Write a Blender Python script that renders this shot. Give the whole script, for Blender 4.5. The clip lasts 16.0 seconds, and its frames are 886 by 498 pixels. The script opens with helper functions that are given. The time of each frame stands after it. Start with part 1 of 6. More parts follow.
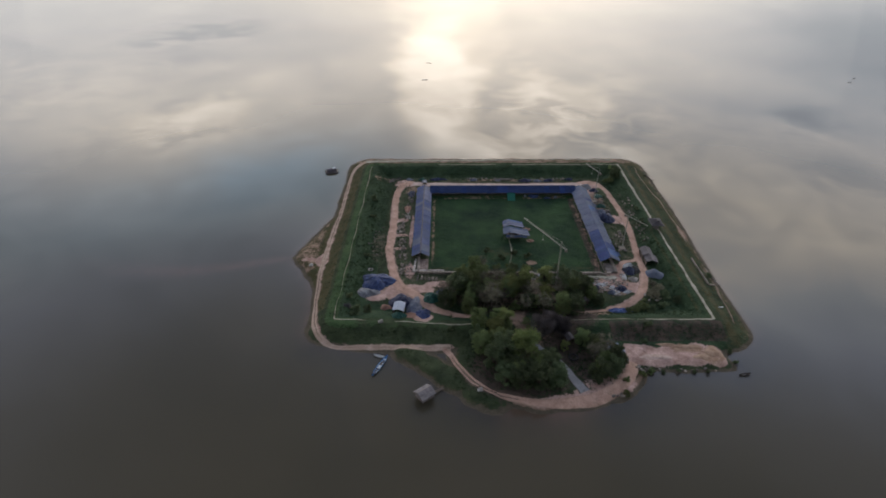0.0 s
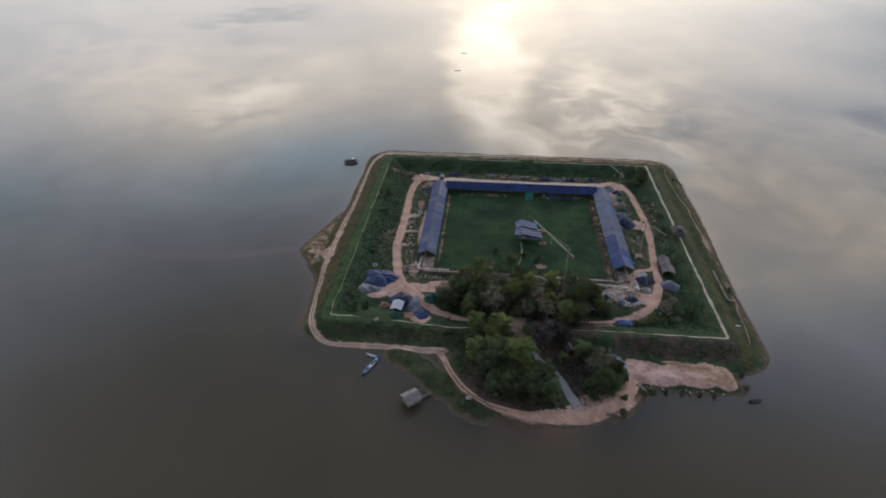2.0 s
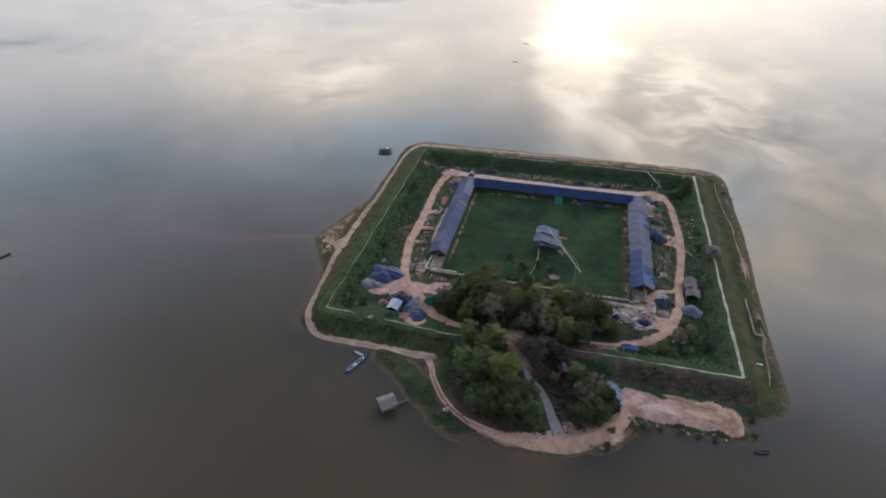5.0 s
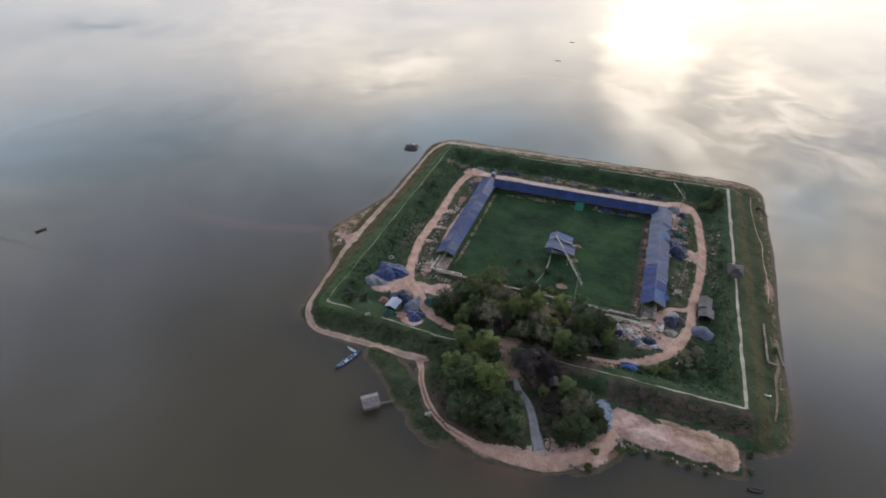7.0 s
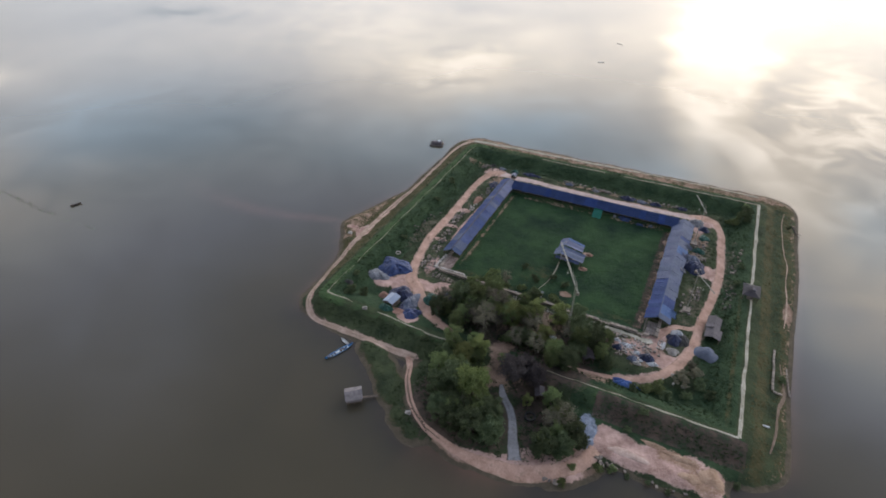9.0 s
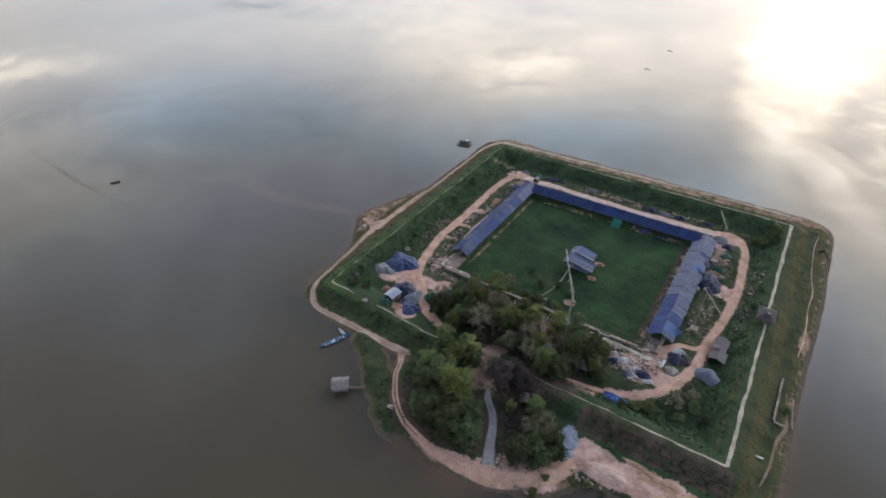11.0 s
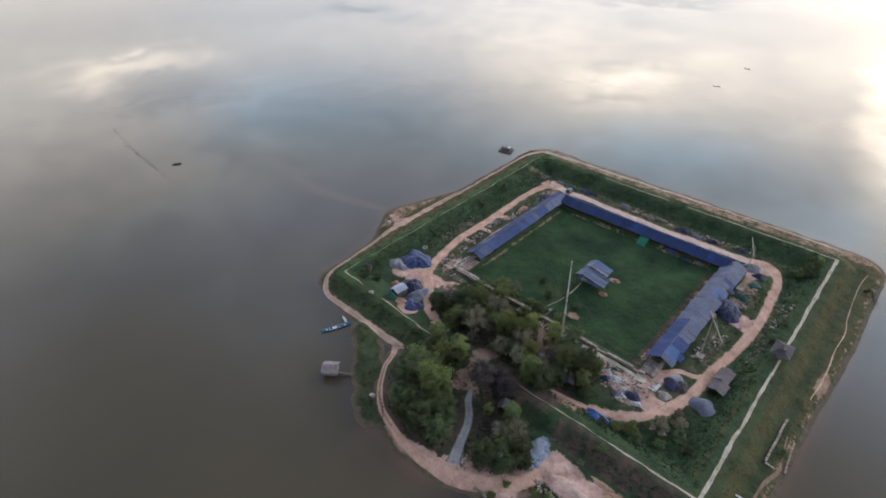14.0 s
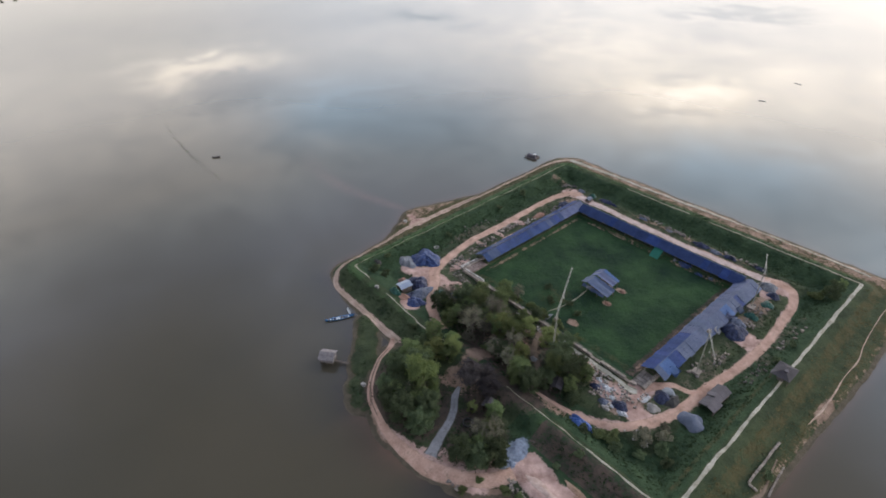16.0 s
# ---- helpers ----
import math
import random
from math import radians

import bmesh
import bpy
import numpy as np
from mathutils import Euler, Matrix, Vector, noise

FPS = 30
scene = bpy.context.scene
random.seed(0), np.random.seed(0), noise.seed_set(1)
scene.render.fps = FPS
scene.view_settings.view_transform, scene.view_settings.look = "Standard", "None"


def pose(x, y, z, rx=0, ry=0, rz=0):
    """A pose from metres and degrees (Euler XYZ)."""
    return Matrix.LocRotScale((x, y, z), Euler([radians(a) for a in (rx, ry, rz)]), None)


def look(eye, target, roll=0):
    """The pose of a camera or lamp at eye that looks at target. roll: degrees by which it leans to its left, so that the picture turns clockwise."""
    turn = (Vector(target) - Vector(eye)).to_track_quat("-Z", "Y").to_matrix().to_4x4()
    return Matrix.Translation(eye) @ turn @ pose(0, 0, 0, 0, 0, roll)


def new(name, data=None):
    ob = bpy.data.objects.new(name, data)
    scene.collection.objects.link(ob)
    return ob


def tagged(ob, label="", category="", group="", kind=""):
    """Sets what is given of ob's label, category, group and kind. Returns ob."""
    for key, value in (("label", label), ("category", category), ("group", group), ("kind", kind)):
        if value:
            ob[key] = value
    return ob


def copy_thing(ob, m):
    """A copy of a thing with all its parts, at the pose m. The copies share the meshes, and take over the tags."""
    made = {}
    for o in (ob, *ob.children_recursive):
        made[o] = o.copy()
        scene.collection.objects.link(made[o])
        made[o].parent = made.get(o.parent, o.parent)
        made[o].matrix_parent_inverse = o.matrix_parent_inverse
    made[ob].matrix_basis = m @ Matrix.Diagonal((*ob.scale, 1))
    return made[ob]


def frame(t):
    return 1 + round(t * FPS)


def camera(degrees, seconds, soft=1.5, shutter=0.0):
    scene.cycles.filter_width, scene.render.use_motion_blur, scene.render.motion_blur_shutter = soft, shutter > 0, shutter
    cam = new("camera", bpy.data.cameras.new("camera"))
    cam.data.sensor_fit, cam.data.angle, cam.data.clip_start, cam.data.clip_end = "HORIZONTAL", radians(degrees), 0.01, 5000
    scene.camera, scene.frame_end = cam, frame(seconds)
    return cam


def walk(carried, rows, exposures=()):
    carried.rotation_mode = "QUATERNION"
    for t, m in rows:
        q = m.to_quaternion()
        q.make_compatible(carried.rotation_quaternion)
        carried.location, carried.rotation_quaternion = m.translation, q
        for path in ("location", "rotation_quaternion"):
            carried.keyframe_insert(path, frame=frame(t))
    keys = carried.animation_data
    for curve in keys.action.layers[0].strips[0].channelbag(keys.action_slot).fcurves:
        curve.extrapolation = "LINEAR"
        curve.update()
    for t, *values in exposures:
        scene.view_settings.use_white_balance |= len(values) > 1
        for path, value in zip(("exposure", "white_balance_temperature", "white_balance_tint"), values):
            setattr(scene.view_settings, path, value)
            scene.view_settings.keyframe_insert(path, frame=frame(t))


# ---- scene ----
cam = camera(77.3, 16.0, soft=1.8)
PATH = [
    (0, (-1.76, -0.875, 118.168), (-1.761, 0.799, 117.073), -0.1),
    (0.5, (1.394, 0.734, 118.172), (1.357, 2.402, 117.068), -0.1),
    (1, (4.537, 2.396, 118.182), (4.465, 4.057, 117.07), -0.1),
    (1.5, (7.656, 4.073, 118.201), (7.544, 5.726, 117.081), 0.1),
    (2, (10.761, 5.755, 118.216), (10.61, 7.4, 117.089), -0.1),
    (2.5, (13.96, 7.509, 118.225), (13.769, 9.145, 117.09), -0.1),
    (3, (17.257, 9.373, 118.221), (17.026, 10.999, 117.08), -0.1),
    (3.5, (20.605, 11.312, 118.219), (20.333, 12.927, 117.072), -0.0),
    (4, (23.949, 13.191, 118.235), (23.636, 14.795, 117.082), -0.2),
    (6.5, (40.814, 22.306, 118.717), (40.283, 23.834, 117.541), -0.6),
    (7, (44.135, 24.201, 118.749), (43.563, 25.712, 117.571), -0.7),
    (7.5, (47.369, 26.059, 118.76), (46.756, 27.552, 117.579), -0.6),
    (8, (50.554, 27.816, 118.775), (49.901, 29.29, 117.591), -0.7),
    (8.5, (53.734, 29.509, 118.788), (53.043, 30.963, 117.602), -0.4),
    (9, (56.94, 31.225, 118.777), (56.211, 32.659, 117.589), -0.5),
    (11.5, (72.789, 40.124, 118.072), (71.862, 41.443, 116.888), -0.3),
    (12, (75.861, 41.836, 118.01), (74.896, 43.13, 116.829), -0.4),
    (12.5, (78.934, 43.492, 117.971), (77.933, 44.759, 116.793), -0.6),
    (13, (82.051, 45.208, 117.939), (81.01, 46.449, 116.765), -0.6),
    (13.5, (85.245, 46.997, 117.905), (84.169, 48.212, 116.736), -0.8),
    (14, (88.52, 48.829, 117.872), (87.407, 50.015, 116.708), -0.8),
    (14.5, (91.827, 50.678, 117.851), (90.678, 51.835, 116.693), -1.0),
    (15, (95.134, 52.509, 117.837), (93.949, 53.636, 116.686), -1.1),
    (15.5, (98.44, 54.315, 117.836), (97.224, 55.413, 116.689), -1.2),
    (16, (101.751, 56.153, 117.832), (100.501, 57.219, 116.692), -1.2),
]
EXPOSURES = [(0.0, -0.52), (4.0, -0.2), (8.0, 0.02), (12.0, 0.13), (16.0, 0.2)]
walk(cam, [(t, look(eye, target, roll)) for t, eye, target, roll in PATH], EXPOSURES)

# ---- light: a low sun behind broken cloud over the lake ----
SUN_AZ, SUN_EL = 0.0, 14.0


def nd(nt, kind, **inputs):
    n = nt.nodes.new(kind)
    for k, v in inputs.items():
        key = int(k[1:]) if k[0] == "i" and k[1:].isdigit() else k.replace("_", " ")
        if hasattr(v, "is_output"):
            nt.links.new(v, n.inputs[key])
        else:
            n.inputs[key].default_value = v
    return n


def op(nt, operation, a, b=0.0, c=None):
    n = nt.nodes.new("ShaderNodeMath")
    n.operation = operation
    for i, v in enumerate((a, b) if c is None else (a, b, c)):
        if hasattr(v, "is_output"):
            nt.links.new(v, n.inputs[i])
        else:
            n.inputs[i].default_value = v
    return n.outputs[0]


def ramp(nt, fac, stops):
    n = nt.nodes.new("ShaderNodeValToRGB")
    while len(n.color_ramp.elements) < len(stops):
        n.color_ramp.elements.new(0.5)
    for e, (p, col) in zip(n.color_ramp.elements, stops):
        e.position, e.color = p, (*col, 1)
    nt.links.new(fac, n.inputs[0])
    return n.outputs[0]


def noise_tex(nt, vec, scale, detail=4.0, rough=0.55, distort=0.0):
    n = nd(nt, "ShaderNodeTexNoise", Scale=scale, Detail=detail, Roughness=rough, Distortion=distort)
    if vec is not None:
        nt.links.new(vec, n.inputs["Vector"])
    return n.outputs["Fac"]


# clouds: azimuth (degrees east of north), elevation, spread across, spread up, brightness added
CLOUDS_LOW = [
    (-0.6, 16.0, 2.6, 7.0, 0.6), (1.0, 22.0, 2.2, 2.6, 0.9), (9.0, 12.0, 9.0, 6.0, 0.7), (12.5, 18.5, 5.0, 2.0, 0.6), (25.0, 12.5, 10.0, 3.0, 0.1), (38.0, 13.0, 9.0, 6.0, -0.7),
    (36.0, 19.0, 13.0, 6.0, 0.25), (-24.5, 19.0, 4.4, 2.0, 0.7), (-24.0, 13.0, 12.0, 4.0, 0.33), (-37.0, 14.5, 8.0, 4.0, 0.35), (-75.5, 15.2, 2.0, 1.0, 0.45), (-70.0, 14.9, 4.0, 0.7, 0.4),
    (-50.0, 12.0, 8.0, 2.5, 0.15), (46.0, 28.0, 14.0, 8.0, 0.9), (17.0, 31.0, 13.0, 7.0, 2.3), (-8.0, 34.0, 11.0, 8.0, 0.9), (-34.0, 21.5, 9.0, 4.0, 0.5), (-14.0, 18.5, 8.0, 4.0, 0.5), (-6.0, 27.5, 8.0, 3.5, 0.45),
]
CLOUDS_HIGH = [
    (24.0, 36.0, 16.0, 7.0, 1.6), (-64.0, 41.0, 9.0, 6.0, 0.5), (-10.0, 24.5, 6.0, 2.6, -0.4), (-7.5, 15.0, 3.0, 4.0, 0.3), (-52.0, 23.0, 13.0, 4.0, -0.5), (-52.0, 12.3, 3.5, 0.6, -0.5),
    (5.5, 25.5, 5.0, 2.4, 0.5), (12.0, 25.0, 6.0, 3.0, 1.2), (25.0, 17.0, 7.0, 1.2, -0.3), (-70.0, 18.5, 5.0, 1.2, -0.15), (-80.0, 10.0, 14.0, 5.0, -0.3), (-60.0, 11.0, 12.0, 5.0, -0.2),
    (34.6, 16.7, 2.0, 0.7, -0.4), (-24.0, 21.0, 10.0, 4.5, 0.75), (-84.0, 22.0, 10.0, 6.0, -0.36), (-82.0, 31.0, 12.0, 8.0, -0.36), (28.5, 28.0, 4.0, 2.6, -0.5), (43.0, 25.5, 4.0, 2.6, 0.5),
]
CLOUDS = CLOUDS_LOW + CLOUDS_HIGH


# sharp-edged cumulus: azimuth, elevation, spread across, spread up, brightness added
CUMULUS = [(9.0, 19.5, 8.0, 4.0, 1.1), (15.0, 23.0, 8.0, 3.5, 1.1), (-25.0, 18.6, 7.0, 2.0, 0.7), (-73.0, 15.4, 5.0, 0.9, 0.3), (-38.0, 14.0, 7.0, 2.0, 0.3)]

# cloud banks with a rim of their own: azimuth, elevation, half width, half height, brightness added, softness of the rim, slant
BANKS = [
    (0.4, 12.0, 5.0, 10.0, 0.55, 0.3, 0.0), (-0.6, 17.5, 4.0, 6.0, 1.3, 0.35, 0.0), (12.0, 11.0, 17.0, 8.0, 0.4, 0.35, 0.0), (12.0, 17.0, 5.4, 1.3, 1.0, 0.6, 0.14), (7.0, 21.0, 4.6, 2.6, 0.8, 0.5, 0.0),
    (33.0, 26.0, 9.0, 3.6, 0.4, 0.4, 0.1), (34.6, 17.2, 2.4, 0.8, -0.35, 0.7, 0.2), (38.5, 20.5, 4.0, 1.2, -0.5, 0.6, 0.0), (18.5, 19.8, 3.4, 1.0, -0.4, 0.6, 0.0), (27.0, 24.6, 5.0, 0.7, -0.6, 0.7, 0.25), (4.0, 23.4, 7.0, 1.3, 1.3, 0.6, 0.55), (17.0, 26.5, 4.0, 2.0, -0.6, 0.6, 0.5),
    (-24.0, 18.2, 4.6, 1.6, 0.55, 0.5, -0.12), (-25.5, 19.5, 3.4, 0.5, -0.8, 0.7, -0.16), (-34.0, 16.5, 6.0, 2.4, 0.4, 0.6, 0.0), (-23.0, 11.0, 5.5, 0.5, -0.5, 0.7, -0.06), (-24.5, 12.9, 3.2, 0.6, -0.35, 0.7, 0.0),
    (-75.2, 15.7, 1.8, 1.2, 0.5, 0.6, 0.0), (-70.5, 15.0, 3.6, 0.6, 0.5, 0.6, 0.1), (-69.5, 17.4, 5.0, 1.6, -0.35, 0.6, 0.0),
]


# clear sky between the clouds: azimuth, elevation, spread across, spread up, depth of blue
CLEAR = [(-62.0, 20.3, 6.0, 2.6, 0.75), (-22.0, 24.4, 5.0, 2.2, 0.4), (-52.0, 22.5, 8.0, 3.4, 0.8), (-36.0, 25.5, 8.0, 3.0, 0.55), (-15.0, 24.6, 7.0, 2.8, 0.95), (-26.0, 27.5, 8.0, 3.0, 0.5), (-4.0, 27.5, 5.0, 3.0, 0.8), (17.0, 26.5, 3.5, 3.0, 0.6), (1.0, 36.0, 9.0, 5.0, 0.7)]


def build_world():
    w = bpy.data.worlds.new("sky")
    scene.world = w
    w.use_nodes = True
    nt = w.node_tree
    nt.nodes.clear()
    gen = nt.nodes.new("ShaderNodeTexCoord").outputs["Generated"]
    sep = nd(nt, "ShaderNodeSeparateXYZ", Vector=gen)
    x, y, z = sep.outputs
    az = op(nt, "MULTIPLY", op(nt, "ARCTAN2", x, y), 57.29578)
    el = op(nt, "MULTIPLY", op(nt, "ARCSINE", z), 57.29578)
    # clouds lie on a level sheet high over the lake, so that they crowd towards the horizon
    high = op(nt, "ADD", op(nt, "MAXIMUM", z, 0.0), 0.10)
    plane = nd(nt, "ShaderNodeCombineXYZ", X=op(nt, "DIVIDE", x, high), Y=op(nt, "DIVIDE", y, high), Z=0.0).outputs[0]
    n1 = op(nt, "SUBTRACT", noise_tex(nt, plane, 1.5, 6.0, 0.55, 0.7), 0.5)
    shifted = nd(nt, "ShaderNodeVectorMath", i0=plane, i1=(7.3, 2.9, 4.1)).outputs[0]
    n2 = op(nt, "SUBTRACT", noise_tex(nt, shifted, 1.9, 6.0, 0.55, 0.5), 0.5)
    n3 = op(nt, "SUBTRACT", noise_tex(nt, plane, 4.5, 4.0, 0.6, 1.2), 0.5)
    azd = op(nt, "MULTIPLY_ADD", n1, 13.0, az)
    eld = op(nt, "MULTIPLY_ADD", n2, 7.0, el)
    # general veil: brightest low over the water, dim overhead
    up = op(nt, "DIVIDE", op(nt, "MAXIMUM", el, 0.0), 90.0)
    veil = nd(nt, "ShaderNodeFloatCurve", Value=up)
    curve = veil.mapping.curves[0]
    for p, v in ((0.11, 0.46), (0.19, 0.62), (0.27, 0.56), (0.36, 0.34), (0.5, 0.13)):
        curve.points.new(p, v)
    curve.points[0].location = (0.0, 0.44)
    curve.points[-1].location = (1.0, 0.125)
    veil.mapping.update()
    total = op(nt, "MULTIPLY", veil.outputs[0], 3.6)
    for a, e, sa, se, amp in CLOUDS:
        da = op(nt, "DIVIDE", op(nt, "SUBTRACT", azd, a), sa)
        de = op(nt, "DIVIDE", op(nt, "SUBTRACT", eld, e), se)
        r2 = op(nt, "MULTIPLY_ADD", da, da, op(nt, "MULTIPLY", de, de))
        g = op(nt, "EXPONENT", op(nt, "MULTIPLY", r2, -0.7))
        total = op(nt, "MULTIPLY_ADD", g, amp, total)
    n4 = noise_tex(nt, plane, 6.0, 5.0, 0.6, 0.8)
    puff = nd(nt, "ShaderNodeMapRange", Value=n4)
    puff.interpolation_type = "SMOOTHSTEP"
    puff.inputs["From Min"].default_value, puff.inputs["From Max"].default_value = 0.4, 0.66
    for a, e, sa, se, amp in CUMULUS:
        da = op(nt, "DIVIDE", op(nt, "SUBTRACT", azd, a), sa)
        de = op(nt, "DIVIDE", op(nt, "SUBTRACT", eld, e), se)
        g = op(nt, "EXPONENT", op(nt, "MULTIPLY", op(nt, "MULTIPLY_ADD", da, da, op(nt, "MULTIPLY", de, de)), -0.7))
        total = op(nt, "MULTIPLY_ADD", op(nt, "MULTIPLY", g, op(nt, "SUBTRACT", puff.outputs[0], 0.22)), amp * 1.25, total)
    n5 = op(nt, "SUBTRACT", noise_tex(nt, plane, 5.0, 7.0, 0.6, 0.6), 0.5)
    rim_a = op(nt, "MULTIPLY_ADD", n5, 5.0, op(nt, "MULTIPLY_ADD", n1, 5.0, az))
    rim_e = op(nt, "MULTIPLY_ADD", n3, 3.5, op(nt, "MULTIPLY_ADD", n2, 2.5, el))
    for a, e, sa, se, amp, soft, slant in BANKS:
        off = op(nt, "SUBTRACT", rim_a, a)
        da = op(nt, "DIVIDE", off, sa)
        de = op(nt, "DIVIDE", op(nt, "MULTIPLY_ADD", off, -slant, op(nt, "SUBTRACT", rim_e, e)), se)
        edge = nd(nt, "ShaderNodeMapRange", Value=op(nt, "SQRT", op(nt, "MULTIPLY_ADD", da, da, op(nt, "MULTIPLY", de, de))))
        edge.interpolation_type = "SMOOTHSTEP"
        edge.inputs["From Min"].default_value, edge.inputs["From Max"].default_value = 1 - soft, 1 + soft
        edge.inputs["To Min"].default_value, edge.inputs["To Max"].default_value = 1.0, 0.0
        total = op(nt, "MULTIPLY_ADD", edge.outputs[0], amp, total)
    depth = op(nt, "MULTIPLY", op(nt, "POWER", op(nt, "MINIMUM", op(nt, "DIVIDE", op(nt, "MAXIMUM", el, 0.1), 24.0), 1.0), 1.6), 0.62)
    fine = op(nt, "MULTIPLY_ADD", op(nt, "MULTIPLY_ADD", n3, 1.0, op(nt, "MULTIPLY", n2, 0.9)), depth, 1.0)
    total = op(nt, "MAXIMUM", op(nt, "MULTIPLY", total, fine), 0.25)
    # dimming added to the unseen southern sky, to darken what faces south
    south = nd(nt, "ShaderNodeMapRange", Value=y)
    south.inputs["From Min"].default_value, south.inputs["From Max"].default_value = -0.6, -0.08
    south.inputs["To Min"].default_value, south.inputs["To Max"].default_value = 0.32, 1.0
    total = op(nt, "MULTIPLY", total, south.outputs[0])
    warm = op(nt, "ADD", op(nt, "DIVIDE", total, 4.0), op(nt, "MULTIPLY", op(nt, "MAXIMUM", op(nt, "SUBTRACT", 1.0, op(nt, "DIVIDE", el, 17.0)), 0.0), 0.42))
    cool = op(nt, "MULTIPLY", op(nt, "MINIMUM", op(nt, "MAXIMUM", op(nt, "DIVIDE", op(nt, "SUBTRACT", el, 25.0), 9.0), 0.0), 1.0), 0.5)
    warm = op(nt, "SUBTRACT", warm, cool)
    # dusty haze low in the west
    haze = nd(nt, "ShaderNodeMapRange", Value=az)
    haze.interpolation_type = "SMOOTHSTEP"
    haze.inputs["From Min"].default_value, haze.inputs["From Max"].default_value = -80.0, -56.0
    haze.inputs["To Min"].default_value, haze.inputs["To Max"].default_value = 0.24, 0.0
    warm = op(nt, "ADD", warm, haze.outputs[0])
    hue = ramp(nt, warm, [(0.0, (0.82, 0.945, 1.3)), (0.2, (0.84, 0.95, 1.2)), (0.42, (0.89, 0.957, 1.08)), (0.6, (0.99, 0.968, 0.99)), (0.74, (1.03, 0.965, 0.92)), (1.0, (1.075, 0.965, 0.85))])
    clear = 0.0
    for a, e, sa, se, amp in CLEAR:
        da = op(nt, "DIVIDE", op(nt, "SUBTRACT", rim_a, a), sa)
        de = op(nt, "DIVIDE", op(nt, "SUBTRACT", rim_e, e), se)
        g = op(nt, "EXPONENT", op(nt, "MULTIPLY", op(nt, "MULTIPLY_ADD", da, da, op(nt, "MULTIPLY", de, de)), -0.7))
        clear = op(nt, "MULTIPLY_ADD", g, amp, clear)
    blue = nt.nodes.new("ShaderNodeMix")
    blue.data_type = "RGBA"
    nt.links.new(op(nt, "MINIMUM", op(nt, "MULTIPLY", clear, 0.62), 0.7), blue.inputs[0])
    nt.links.new(hue, blue.inputs[6])
    blue.inputs[7].default_value = (0.6, 0.94, 1.28, 1)
    cloud = nd(nt, "ShaderNodeVectorMath", i0=blue.outputs[2])
    cloud.operation = "SCALE"
    nt.links.new(total, cloud.inputs["Scale"])
    sky = nt.nodes.new("ShaderNodeTexSky")
    sky.sky_type, sky.sun_disc = "NISHITA", False
    sky.sun_elevation, sky.sun_rotation = radians(SUN_EL), radians(SUN_AZ)
    b1 = nd(nt, "ShaderNodeBackground", Color=sky.outputs[0], Strength=0.03)
    b2 = nd(nt, "ShaderNodeBackground", Color=cloud.outputs[0], Strength=1.0)
    add = nt.nodes.new("ShaderNodeAddShader")
    nt.links.new(b1.outputs[0], add.inputs[0])
    nt.links.new(b2.outputs[0], add.inputs[1])
    out = nt.nodes.new("ShaderNodeOutputWorld")
    nt.links.new(add.outputs[0], out.inputs[0])


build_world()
lamp = bpy.data.lights.new("sun", "SUN")
lamp.energy, lamp.angle, lamp.color = 0.1, radians(70), (1.0, 0.9, 0.74)
sun = new("sun", lamp)
sun.rotation_euler = (radians(90 - SUN_EL), 0, radians(180 - SUN_AZ))


# ---- materials ----
def surface(name, a, b, scale=0.4, rough=0.85, bump=0.25, fine=6.0, vary=0.0, metallic=0.0, hue=0.0, gloss=0.5):
    """Two colours mixed by a broad and a fine noise, with grain relief; vary shifts each piece's brightness."""
    m = bpy.data.materials.new(name)
    m.use_nodes = True
    nt = m.node_tree
    bsdf = nt.nodes["Principled BSDF"]
    pos = nt.nodes.new("ShaderNodeNewGeometry").outputs["Position"]
    broad = noise_tex(nt, pos, scale, 4.0, 0.6)
    grain = noise_tex(nt, pos, scale * fine, 5.0, 0.65)
    fac = op(nt, "MULTIPLY_ADD", op(nt, "SUBTRACT", broad, 0.5), 1.9, op(nt, "MULTIPLY_ADD", op(nt, "SUBTRACT", grain, 0.5), 1.3, 0.5))
    col = ramp(nt, fac, [(0.1, a), (0.9, b)])
    if vary or hue:
        rnd = nt.nodes.new("ShaderNodeObjectInfo").outputs["Random"]
        val = op(nt, "MULTIPLY_ADD", rnd, 2 * vary, 1 - vary)
        hsv = nd(nt, "ShaderNodeHueSaturation", Hue=op(nt, "MULTIPLY_ADD", rnd, hue, 0.5 - hue / 2), Value=val, Color=col)
        col = hsv.outputs[0]
    nt.links.new(col, bsdf.inputs["Base Color"])
    bsdf.inputs["Roughness"].default_value = rough
    bsdf.inputs["Metallic"].default_value = metallic
    bsdf.inputs["Specular IOR Level"].default_value = gloss
    if bump:
        bn = nd(nt, "ShaderNodeBump", Strength=bump, Distance=0.15, Height=grain)
        nt.links.new(bn.outputs[0], bsdf.inputs["Normal"])
    return m


